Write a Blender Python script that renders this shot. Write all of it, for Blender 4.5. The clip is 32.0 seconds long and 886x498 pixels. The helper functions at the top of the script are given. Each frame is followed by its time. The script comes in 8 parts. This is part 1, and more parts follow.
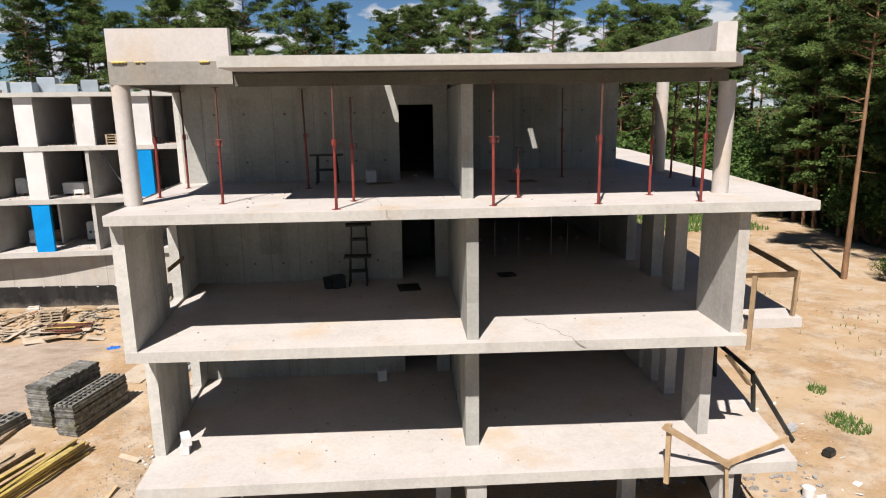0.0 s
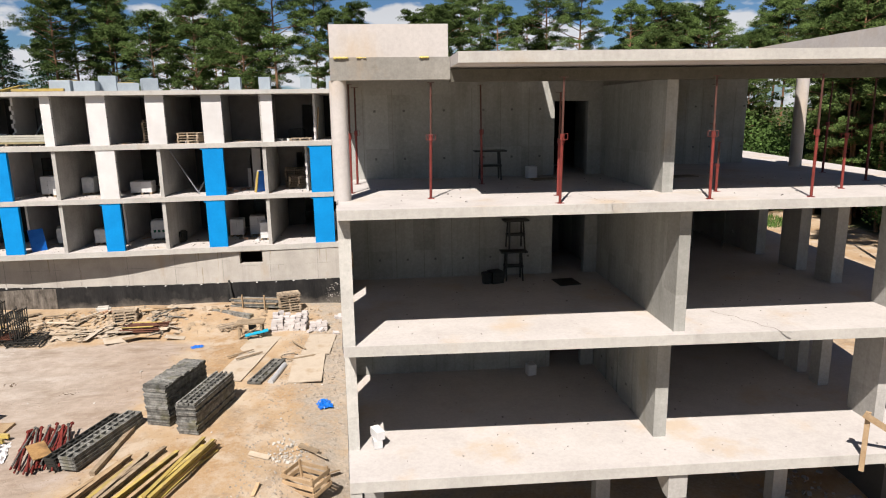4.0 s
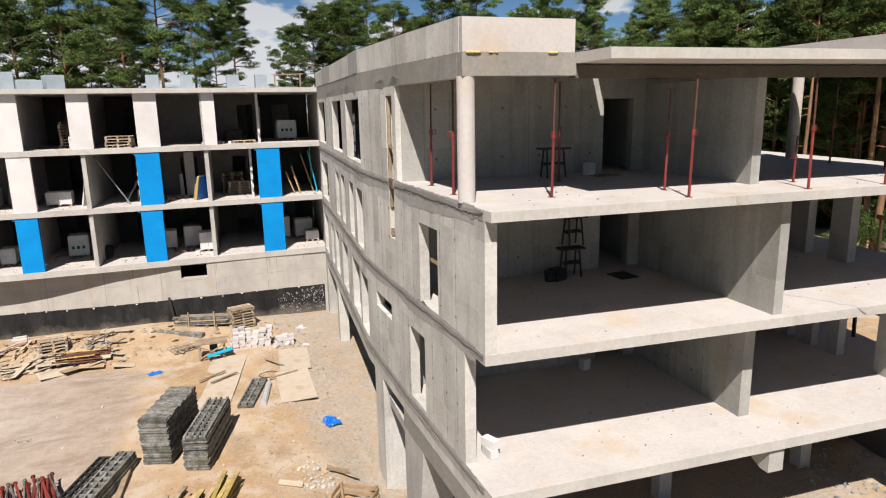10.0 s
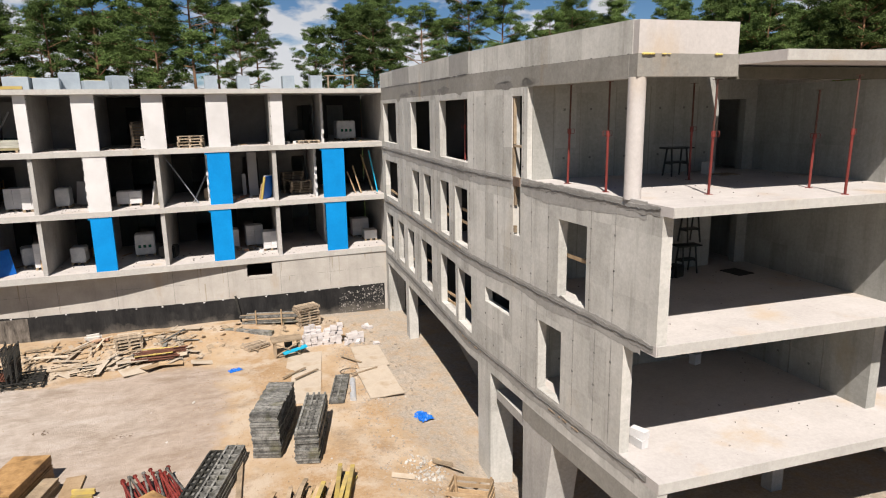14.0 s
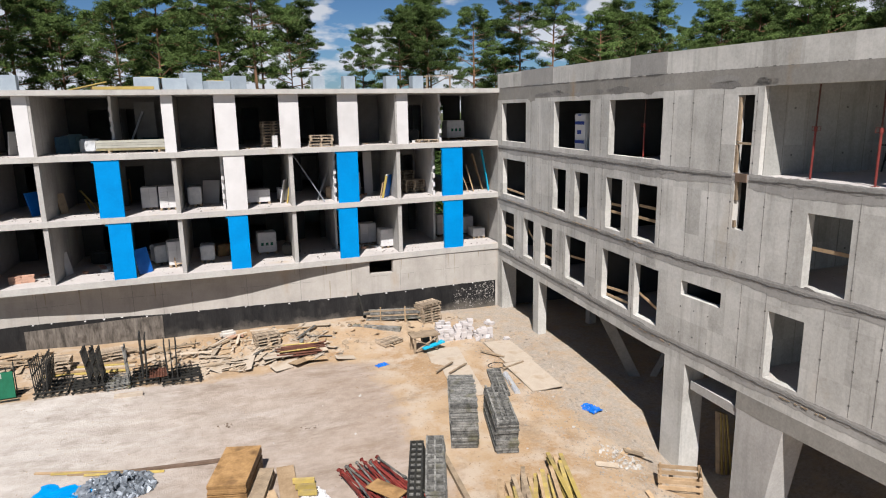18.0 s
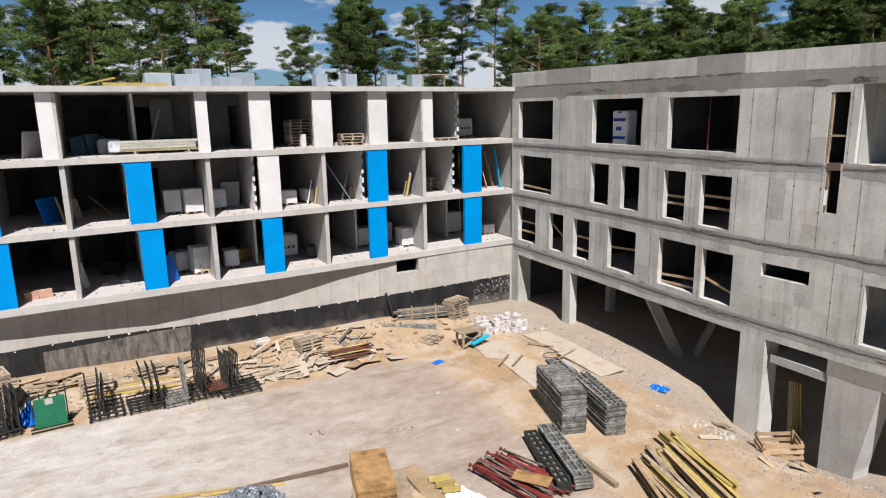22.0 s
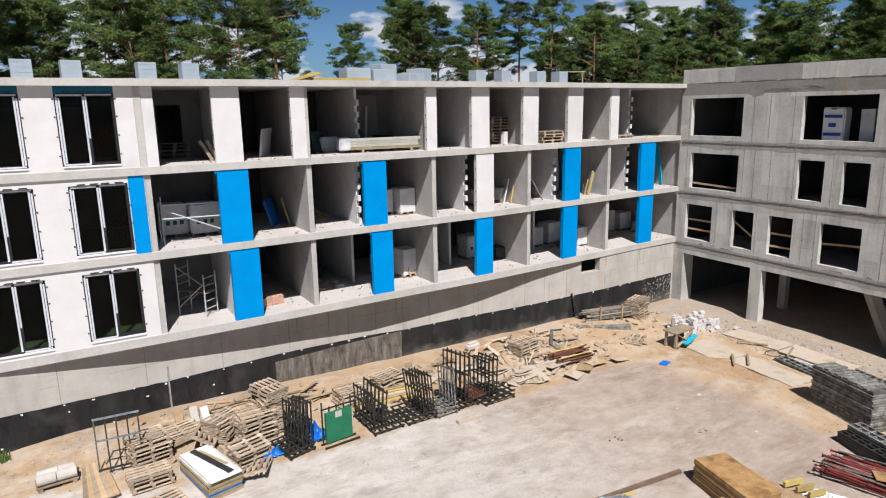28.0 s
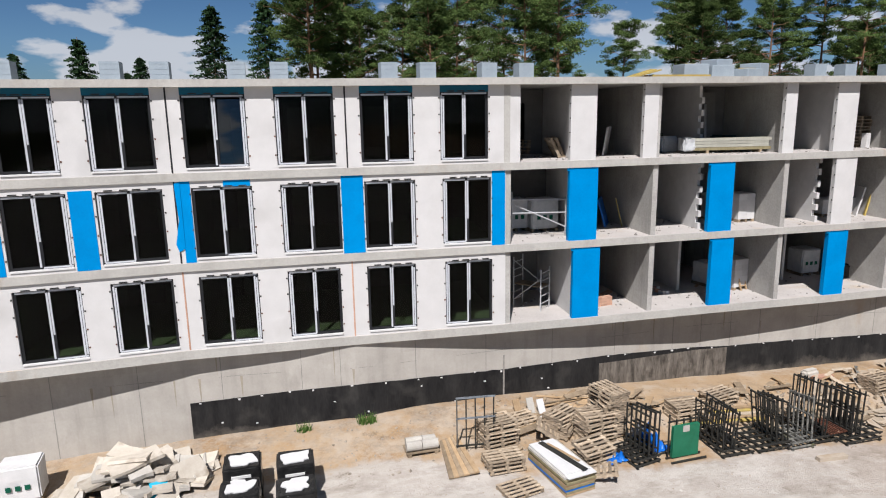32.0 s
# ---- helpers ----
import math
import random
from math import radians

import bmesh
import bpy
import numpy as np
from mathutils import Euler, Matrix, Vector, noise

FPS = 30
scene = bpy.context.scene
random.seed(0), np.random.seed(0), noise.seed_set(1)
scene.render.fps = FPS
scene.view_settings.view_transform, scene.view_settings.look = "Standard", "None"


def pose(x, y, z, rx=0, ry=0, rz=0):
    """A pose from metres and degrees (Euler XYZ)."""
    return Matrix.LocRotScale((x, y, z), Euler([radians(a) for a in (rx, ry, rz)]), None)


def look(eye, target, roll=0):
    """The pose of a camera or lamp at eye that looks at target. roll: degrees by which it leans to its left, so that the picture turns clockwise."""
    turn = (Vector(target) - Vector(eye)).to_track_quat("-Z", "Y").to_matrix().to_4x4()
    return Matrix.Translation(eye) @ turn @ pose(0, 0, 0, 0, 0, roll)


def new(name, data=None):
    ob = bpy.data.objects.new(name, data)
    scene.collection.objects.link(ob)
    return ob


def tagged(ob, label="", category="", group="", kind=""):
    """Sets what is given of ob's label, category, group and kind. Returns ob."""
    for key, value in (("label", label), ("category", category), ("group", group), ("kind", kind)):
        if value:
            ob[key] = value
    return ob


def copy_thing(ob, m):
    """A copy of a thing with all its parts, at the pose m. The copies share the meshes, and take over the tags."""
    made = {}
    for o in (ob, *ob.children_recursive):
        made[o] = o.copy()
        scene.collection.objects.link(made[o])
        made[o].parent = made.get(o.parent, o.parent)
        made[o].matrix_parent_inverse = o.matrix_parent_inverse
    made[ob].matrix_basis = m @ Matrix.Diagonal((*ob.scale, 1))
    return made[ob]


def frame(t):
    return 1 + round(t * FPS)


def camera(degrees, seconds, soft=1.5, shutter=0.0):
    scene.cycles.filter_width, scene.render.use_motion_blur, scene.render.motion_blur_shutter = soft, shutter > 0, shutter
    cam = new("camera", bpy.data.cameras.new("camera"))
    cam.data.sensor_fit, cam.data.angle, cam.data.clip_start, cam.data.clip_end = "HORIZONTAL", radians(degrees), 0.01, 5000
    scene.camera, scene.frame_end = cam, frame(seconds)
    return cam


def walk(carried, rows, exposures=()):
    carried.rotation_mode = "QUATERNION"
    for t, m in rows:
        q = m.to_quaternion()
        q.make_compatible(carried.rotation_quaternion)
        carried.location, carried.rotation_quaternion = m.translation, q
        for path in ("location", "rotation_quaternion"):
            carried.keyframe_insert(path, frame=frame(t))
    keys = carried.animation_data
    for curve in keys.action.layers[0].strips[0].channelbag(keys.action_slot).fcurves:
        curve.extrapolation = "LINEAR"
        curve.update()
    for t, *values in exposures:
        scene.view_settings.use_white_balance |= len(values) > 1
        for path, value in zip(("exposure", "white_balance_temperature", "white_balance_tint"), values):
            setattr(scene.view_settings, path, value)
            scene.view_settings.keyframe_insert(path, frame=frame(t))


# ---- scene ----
cam = camera(68.7, 32.0, 1.1)
METRES, EYE, TILT, LEAN, TURN = 44.0, 12.67, 0.0, 0.0, -3.5
ROWS = [
    (0.0, 0.0, 0.0, 0.0, -0.16, -12.1, 0.76),
    (0.5, -0.0146, 0.0004, 0.0001, -0.18, -12.11, 0.76),
    (1.0, -0.0289, 0.0008, 0.0001, -0.18, -12.12, 0.77),
    (1.5, -0.0428, 0.0004, -0.0001, -0.19, -12.11, 0.8),
    (2.0, -0.0565, -0.0004, -0.0003, -0.18, -12.1, 0.79),
    (2.5, -0.0697, -0.0012, -0.0008, -0.2, -12.11, 0.8),
    (3.0, -0.0827, -0.0017, -0.0007, -0.28, -12.11, 0.83),
    (3.5, -0.0953, -0.0024, -0.0007, -0.51, -12.11, 0.83),
    (5.5, -0.1383, -0.0017, -0.0006, -6.53, -12.24, 0.95),
    (6.0, -0.1484, -0.0005, -0.0007, -8.98, -12.24, 0.98),
    (6.5, -0.1586, 0.0018, -0.0009, -11.43, -12.26, 0.97),
    (7.0, -0.169, 0.0042, -0.0016, -13.28, -12.31, 0.99),
    (7.5, -0.1773, 0.0082, -0.0003, -13.7, -12.27, 0.98),
    (8.0, -0.1869, 0.0115, -0.0005, -13.74, -12.28, 1.0),
    (8.5, -0.198, 0.0144, -0.0006, -13.8, -12.29, 1.03),
    (9.0, -0.2091, 0.0177, -0.0001, -13.85, -12.28, 1.03),
    (9.5, -0.2202, 0.0214, -0.0001, -13.88, -12.27, 1.06),
    (10.0, -0.2306, 0.0249, -0.0006, -13.88, -12.24, 1.04),
    (10.5, -0.2404, 0.0272, -0.0005, -13.91, -12.22, 1.01),
    (11.0, -0.2512, 0.028, -0.0005, -13.93, -12.2, 1.01),
    (11.5, -0.2609, 0.0286, -0.0005, -13.96, -12.18, 0.99),
    (12.0, -0.2706, 0.0291, 0.0001, -13.99, -12.16, 0.97),
    (12.5, -0.2802, 0.0299, 0.0004, -14.04, -12.15, 0.96),
    (13.0, -0.2903, 0.031, 0.0001, -14.08, -12.15, 0.98),
    (13.5, -0.3004, 0.0327, -0.0002, -14.11, -12.12, 0.95),
    (15.5, -0.3556, 0.0424, 0.0003, -14.28, -12.09, 0.98),
    (16.0, -0.375, 0.0452, 0.0006, -14.34, -12.08, 0.95),
    (16.5, -0.3955, 0.048, 0.0005, -14.4, -12.06, 0.93),
    (17.0, -0.4167, 0.0511, 0.0006, -14.43, -12.04, 0.95),
    (17.5, -0.4385, 0.0547, 0.0005, -14.45, -12.03, 0.97),
    (18.0, -0.4611, 0.0588, 0.0008, -14.47, -12.03, 0.96),
    (18.5, -0.4822, 0.063, 0.0006, -14.49, -12.02, 0.96),
    (19.0, -0.5012, 0.0681, 0.0007, -15.25, -12.02, 0.94),
    (19.5, -0.5205, 0.0728, 0.0007, -16.75, -12.04, 0.96),
    (20.0, -0.5405, 0.0779, 0.001, -18.3, -12.06, 0.95),
    (20.5, -0.5611, 0.0839, 0.0009, -19.83, -12.06, 0.94),
    (21.0, -0.5807, 0.0906, 0.0005, -21.32, -12.08, 0.96),
    (21.5, -0.6004, 0.0976, 0.0006, -22.83, -12.12, 0.96),
    (22.0, -0.62, 0.107, 0.0, -24.31, -12.1, 1.02),
    (22.5, -0.6407, 0.117, -0.0004, -25.8, -12.1, 1.05),
    (23.0, -0.6608, 0.1284, -0.0004, -27.23, -12.16, 1.04),
    (23.5, -0.6815, 0.141, 0.0003, -28.52, -12.16, 1.02),
    (24.0, -0.7023, 0.154, 0.0008, -28.88, -12.18, 1.02),
    (24.5, -0.7231, 0.166, 0.0009, -28.77, -12.16, 1.01),
    (25.0, -0.7433, 0.1769, 0.0007, -28.67, -12.15, 1.05),
    (25.5, -0.7626, 0.1882, 0.001, -28.53, -12.15, 1.02),
    (27.5, -0.8345, 0.2296, 0.0011, -28.07, -12.19, 1.03),
    (28.0, -0.8508, 0.2388, 0.0012, -27.55, -12.16, 1.03),
    (28.5, -0.8659, 0.2466, 0.0011, -26.65, -12.15, 1.07),
    (29.0, -0.8791, 0.2545, 0.001, -25.57, -12.09, 1.07),
    (29.5, -0.8908, 0.2601, 0.0013, -24.98, -12.1, 1.06),
    (30.0, -0.9024, 0.2656, 0.0014, -23.11, -12.05, 1.04),
    (30.5, -0.913, 0.2706, 0.0009, -19.33, -11.94, 1.06),
    (31.0, -0.9228, 0.2743, 0.0006, -15.19, -11.87, 1.04),
    (31.5, -0.9325, 0.2766, 0.0005, -11.1, -11.8, 1.04),
    (32.0, -0.9414, 0.2777, 0.0011, -7.61, -11.8, 0.95),
]
walk(cam, [(t, pose(0, 0, EYE, TILT, LEAN, TURN) @ pose(METRES * x, METRES * y, METRES * z, 90 + pitch, roll, yaw)) for t, x, y, z, yaw, pitch, roll in ROWS],
     exposures=[(0.0, 0.55, 6690, 10), (9.0, 0.5, 6720, 10), (13.5, 0.48, 6720, 10), (16.4, 0.46, 6760, 10), (18.0, 0.43, 6330, 10), (24.0, 0.42, 6290, 10), (28.0, 0.36, 6270, 10), (32.0, 0.2, 6220, 10)])

# ---- world, sun, exposure ----
SUN_WAY = Vector((0.27, 0.71, -1.0)).normalized()      # the way the sunlight travels
sun = new("sun", bpy.data.lights.new("sun", "SUN"))
sun.data.energy, sun.data.angle, sun.data.color = 6.0, radians(0.55), (1.0, 0.94, 0.905)
sun.matrix_world = look((0, 0, 60), Vector((0, 0, 60)) + SUN_WAY)
world = bpy.data.worlds.new("sky")
scene.world = world
world.use_nodes = True
wn, wl = world.node_tree.nodes, world.node_tree.links
wn.clear()
sky = wn.new("ShaderNodeTexSky")
sky.sky_type, sky.sun_disc = "NISHITA", False
sky.sun_elevation = math.asin(-SUN_WAY.z)
sky.sun_rotation = math.atan2(-SUN_WAY.x, -SUN_WAY.y)
sky.air_density, sky.dust_density, sky.ozone_density = 1.0, 0.5, 3.0
geo_in = wn.new("ShaderNodeTexCoord")
stretch = wn.new("ShaderNodeMapping")
stretch.inputs["Scale"].default_value = (5.2, 5.2, 13.0)
stretch.inputs["Location"].default_value = (0.35, 0.1, 0.0)
puffs = wn.new("ShaderNodeTexNoise")
puffs.inputs["Scale"].default_value, puffs.inputs["Detail"].default_value, puffs.inputs["Roughness"].default_value = 1.6, 10, 0.5
ramp = wn.new("ShaderNodeValToRGB")
ramp.color_ramp.elements[0].position, ramp.color_ramp.elements[1].position = 0.52, 0.585
ramp.color_ramp.elements[0].color, ramp.color_ramp.elements[1].color = (0, 0, 0, 1), (0.9, 0.9, 0.9, 1)
mixer = wn.new("ShaderNodeMix")
mixer.data_type = "RGBA"
mixer.inputs[7].default_value = (19.0, 19.4, 20.5, 1)
back = wn.new("ShaderNodeBackground")
haze = wn.new("ShaderNodeMapRange")      # the sky pales towards the horizon
haze.inputs["From Min"].default_value, haze.inputs["From Max"].default_value, haze.inputs["To Min"].default_value, haze.inputs["To Max"].default_value = 0.1, 0.32, 0.027, 0.016
wout = wn.new("ShaderNodeOutputWorld")
wl.new(geo_in.outputs["Generated"], stretch.inputs[0])
wl.new(stretch.outputs[0], puffs.inputs["Vector"])
height = wn.new("ShaderNodeSeparateXYZ")
low = wn.new("ShaderNodeMapRange")
low.inputs["From Min"].default_value, low.inputs["From Max"].default_value, low.inputs["To Min"].default_value, low.inputs["To Max"].default_value = 0.0, 0.17, 0.085, 0.0
banks = wn.new("ShaderNodeMath")
banks.operation = "ADD"
wl.new(geo_in.outputs["Generated"], height.inputs[0])
wl.new(height.outputs[2], low.inputs["Value"])
wl.new(low.outputs[0], banks.inputs[0])
wl.new(puffs.outputs["Fac"], banks.inputs[1])
wl.new(banks.outputs[0], ramp.inputs[0])
fair = wn.new("ShaderNodeMapRange")      # clear overhead, clouds only low over the horizon
fair.inputs["From Min"].default_value, fair.inputs["From Max"].default_value, fair.inputs["To Min"].default_value, fair.inputs["To Max"].default_value = 0.2, 0.42, 1.0, 0.0
cover = wn.new("ShaderNodeMath")
cover.operation = "MULTIPLY"
wl.new(height.outputs[2], fair.inputs["Value"])
wl.new(ramp.outputs[0], cover.inputs[0])
wl.new(fair.outputs[0], cover.inputs[1])
wl.new(cover.outputs[0], mixer.inputs[0])
deep = wn.new("ShaderNodeMix")
deep.data_type, deep.blend_type = "RGBA", "MULTIPLY"
deep.inputs[0].default_value, deep.inputs[7].default_value = 1.0, (1.1, 1.51, 2.0, 1)
wl.new(sky.outputs[0], deep.inputs[6])
wl.new(deep.outputs[2], mixer.inputs[6])
wl.new(mixer.outputs[2], back.inputs[0])
wl.new(height.outputs[2], haze.inputs["Value"])
wl.new(haze.outputs[0], back.inputs["Strength"])
wl.new(back.outputs[0], wout.inputs[0])


# ---- materials ----
def material(name, dark, light, scale=3.0, rough=0.8, bump=0.2, fine=40.0, metal=0.0, stain=None, stain_scale=0.5, stain_cut=(0.5, 0.7), stretch_z=1.0, random_amount=0.0, spec=0.3):
    """A surface of two tones at two scales, with an optional third tone in stains, and fine relief."""
    m = bpy.data.materials.new(name)
    m.use_nodes = True
    n, l = m.node_tree.nodes, m.node_tree.links
    b = n["Principled BSDF"]
    b.inputs["Roughness"].default_value, b.inputs["Metallic"].default_value = rough, metal
    b.inputs["Specular IOR Level"].default_value = spec
    co = n.new("ShaderNodeTexCoord")
    mp = n.new("ShaderNodeMapping")
    mp.inputs["Scale"].default_value = (1, 1, stretch_z)
    l.new(co.outputs["Object"], mp.inputs[0])
    big = n.new("ShaderNodeTexNoise")
    big.inputs["Scale"].default_value, big.inputs["Detail"].default_value, big.inputs["Roughness"].default_value = scale, 6, 0.6
    small = n.new("ShaderNodeTexNoise")
    small.inputs["Scale"].default_value, small.inputs["Detail"].default_value = fine, 4
    l.new(mp.outputs[0], big.inputs["Vector"])
    l.new(mp.outputs[0], small.inputs["Vector"])
    mix = n.new("ShaderNodeMix")
    mix.data_type, mix.inputs[6].default_value, mix.inputs[7].default_value = "RGBA", (*dark, 1), (*light, 1)
    add = n.new("ShaderNodeMath")
    add.operation, add.inputs[1].default_value = "MULTIPLY_ADD", 0.35
    sub = n.new("ShaderNodeMapRange")
    sub.inputs["From Min"].default_value, sub.inputs["From Max"].default_value = 0.45, 0.9
    l.new(small.outputs["Fac"], add.inputs[0])
    l.new(big.outputs["Fac"], add.inputs[2])
    l.new(add.outputs[0], sub.inputs["Value"])
    l.new(sub.outputs[0], mix.inputs[0])
    colour = mix.outputs[2]
    if stain:
        st = n.new("ShaderNodeTexNoise")
        st.inputs["Scale"].default_value, st.inputs["Detail"].default_value = stain_scale, 7
        l.new(co.outputs["Object"], st.inputs["Vector"])
        rp = n.new("ShaderNodeMapRange")
        rp.inputs["From Min"].default_value, rp.inputs["From Max"].default_value = stain_cut
        l.new(st.outputs["Fac"], rp.inputs["Value"])
        mx = n.new("ShaderNodeMix")
        mx.data_type, mx.inputs[7].default_value = "RGBA", (*stain, 1)
        l.new(rp.outputs[0], mx.inputs[0])
        l.new(colour, mx.inputs[6])
        colour = mx.outputs[2]
    if random_amount:
        info = n.new("ShaderNodeObjectInfo")
        hsv = n.new("ShaderNodeHueSaturation")
        rr = n.new("ShaderNodeMapRange")
        rr.inputs["To Min"].default_value, rr.inputs["To Max"].default_value = 1 - random_amount, 1 + random_amount
        l.new(info.outputs["Random"], rr.inputs["Value"])
        l.new(rr.outputs[0], hsv.inputs["Value"])
        l.new(colour, hsv.inputs["Color"])
        colour = hsv.outputs[0]
    l.new(colour, b.inputs["Base Color"])
    if bump:
        bp = n.new("ShaderNodeBump")
        bp.inputs["Strength"].default_value, bp.inputs["Distance"].default_value = bump, 0.02
        l.new(add.outputs[0], bp.inputs["Height"])
        l.new(bp.outputs[0], b.inputs["Normal"])
    return m


def concrete(name, dark, light, panel=1.2, panel_amount=0.12, streak_amount=0.3, blotch=(0.15, 0.14, 0.125), rust=(0.3, 0.22, 0.13), rust_cut=(0.66, 0.8), level=0.0, grain=1.7):
    """Cast concrete: tones that differ from casting panel to casting panel, run-off streaks, damp blotches, a few rust-tan stains and fine pores."""
    m = bpy.data.materials.new(name)
    m.use_nodes = True
    n, l = m.node_tree.nodes, m.node_tree.links
    b = n["Principled BSDF"]
    b.inputs["Roughness"].default_value, b.inputs["Specular IOR Level"].default_value = 0.88, 0.25
    co = n.new("ShaderNodeTexCoord")

    def noise_node(scale, detail, stretched=(1, 1, 1), rough=0.6):
        mp = n.new("ShaderNodeMapping")
        mp.inputs["Scale"].default_value = stretched
        l.new(co.outputs["Object"], mp.inputs[0])
        t = n.new("ShaderNodeTexNoise")
        t.inputs["Scale"].default_value, t.inputs["Detail"].default_value, t.inputs["Roughness"].default_value = scale, detail, rough
        l.new(mp.outputs[0], t.inputs["Vector"])
        return t.outputs["Fac"]

    def calc(op, p, q, r=None):
        t = n.new("ShaderNodeMath")
        t.operation = op
        for k, v in enumerate((p, q, r)):
            if v is None:
                continue
            if isinstance(v, float):
                t.inputs[k].default_value = v
            else:
                l.new(v, t.inputs[k])
        return t.outputs[0]

    def spread(fac, lo, hi, to=1.0):
        t = n.new("ShaderNodeMapRange")
        t.inputs["From Min"].default_value, t.inputs["From Max"].default_value, t.inputs["To Max"].default_value = lo, hi, to
        l.new(fac, t.inputs["Value"])
        return t.outputs[0]

    def mix_node(fac, p, q):
        t = n.new("ShaderNodeMix")
        t.data_type = "RGBA"
        l.new(fac, t.inputs[0])
        for sock, v in ((t.inputs[6], p), (t.inputs[7], q)):
            if isinstance(v, tuple):
                sock.default_value = (*v, 1)
            else:
                l.new(v, sock)
        return t.outputs[2]

    sep = n.new("ShaderNodeSeparateXYZ")
    l.new(co.outputs["Object"], sep.inputs[0])
    along = calc("FLOOR", calc("DIVIDE", calc("ADD", sep.outputs[0], sep.outputs[1]), panel), 0.0)
    upward = calc("FLOOR", calc("DIVIDE", calc("SUBTRACT", sep.outputs[2], level), 1.45), 0.0)
    grid = n.new("ShaderNodeCombineXYZ")
    l.new(along, grid.inputs[0])
    l.new(upward, grid.inputs[1])
    cell = n.new("ShaderNodeTexWhiteNoise")
    l.new(grid.outputs[0], cell.inputs["Vector"])
    big, fine = noise_node(0.9, 8), noise_node(11.0, 9, (1, 1, 1), 0.78)
    runs = noise_node(2.6, 6, (1, 1, 0.07), 0.65)
    fac = calc("MULTIPLY_ADD", calc("MULTIPLY_ADD", fine, grain, 0.5 - grain / 2), 0.7, big)
    fac = spread(calc("MULTIPLY_ADD", cell.outputs["Value"], panel_amount, fac), 0.47 + panel_amount * 0.5, 1.26 + panel_amount * 0.5)
    col = mix_node(fac, dark, light)
    col = mix_node(spread(runs, 0.52, 0.78, streak_amount), col, blotch)
    col = mix_node(spread(noise_node(1.1, 9, (1, 1, 0.45), 0.7), 0.55, 0.76, 0.36), col, blotch)
    col = mix_node(spread(noise_node(0.6, 6, (1, 1, 0.4)), *rust_cut, 0.6), col, rust)
    l.new(col, b.inputs["Base Color"])
    bp = n.new("ShaderNodeBump")
    bp.inputs["Strength"].default_value, bp.inputs["Distance"].default_value = 0.25, 0.015
    l.new(calc("ADD", fine, big), bp.inputs["Height"])
    l.new(bp.outputs[0], b.inputs["Normal"])
    return m


FACADE = concrete("facade_concrete", (0.3, 0.294, 0.268), (0.56, 0.548, 0.508), 0.62, 0.36, 0.62, (0.16, 0.157, 0.133), (0.33, 0.26, 0.165), (0.62, 0.78), 0.0, 1.5)
PLINTH_CAST = concrete("plinth_concrete", (0.29, 0.272, 0.243), (0.45, 0.425, 0.385), 1.35, 0.16, 0.28, (0.17, 0.158, 0.134), (0.31, 0.23, 0.14), (0.6, 0.76), 0.0, 0.8)
CONCRETE = concrete("cast_concrete", (0.252, 0.243, 0.225), (0.442, 0.429, 0.401), 0.9, 0.16, 0.34, (0.14, 0.135, 0.118), (0.3, 0.22, 0.13), (0.62, 0.76))
SLAB = concrete("slab_concrete", (0.352, 0.328, 0.308), (0.49, 0.462, 0.437), 5.0, 0.05, 0.1, (0.25, 0.23, 0.204), (0.41, 0.315, 0.205), (0.55, 0.7))
# Greener copy of the cast concrete, darkened to hold the indoor shade.
SHADED_INNER = concrete("inner_wall_concrete", (0.205, 0.203, 0.184), (0.36, 0.357, 0.328), 0.62, 0.3, 0.5, (0.12, 0.12, 0.103), (0.26, 0.215, 0.14), (0.62, 0.76))
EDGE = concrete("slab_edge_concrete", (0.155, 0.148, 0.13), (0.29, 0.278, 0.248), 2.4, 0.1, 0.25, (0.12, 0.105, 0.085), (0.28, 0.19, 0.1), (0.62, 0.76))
PALE_EDGE = concrete("pale_slab_edge_concrete", (0.31, 0.3, 0.276), (0.46, 0.445, 0.41), 2.4, 0.1, 0.22, (0.2, 0.185, 0.158), (0.3, 0.22, 0.13), (0.62, 0.76))
SEAM = concrete("seam_concrete", (0.15, 0.145, 0.132), (0.3, 0.29, 0.268), 0.9, 0.1, 0.3)
PALE = material("pale_block_panel", (0.5, 0.492, 0.48), (0.56, 0.55, 0.538), 1.5, 0.8, 0.1, 30, stain=(0.45, 0.44, 0.425), stain_scale=0.6, stain_cut=(0.52, 0.75))
BLOCK = material("aerated_block", (0.46, 0.455, 0.445), (0.57, 0.56, 0.55), 2.0, 0.9, 0.1, 30, random_amount=0.06)
BLUE = material("blue_membrane", (0.001, 0.18, 0.46), (0.001, 0.225, 0.55), 1.2, 0.6, 0.08, 12, spec=0.08)
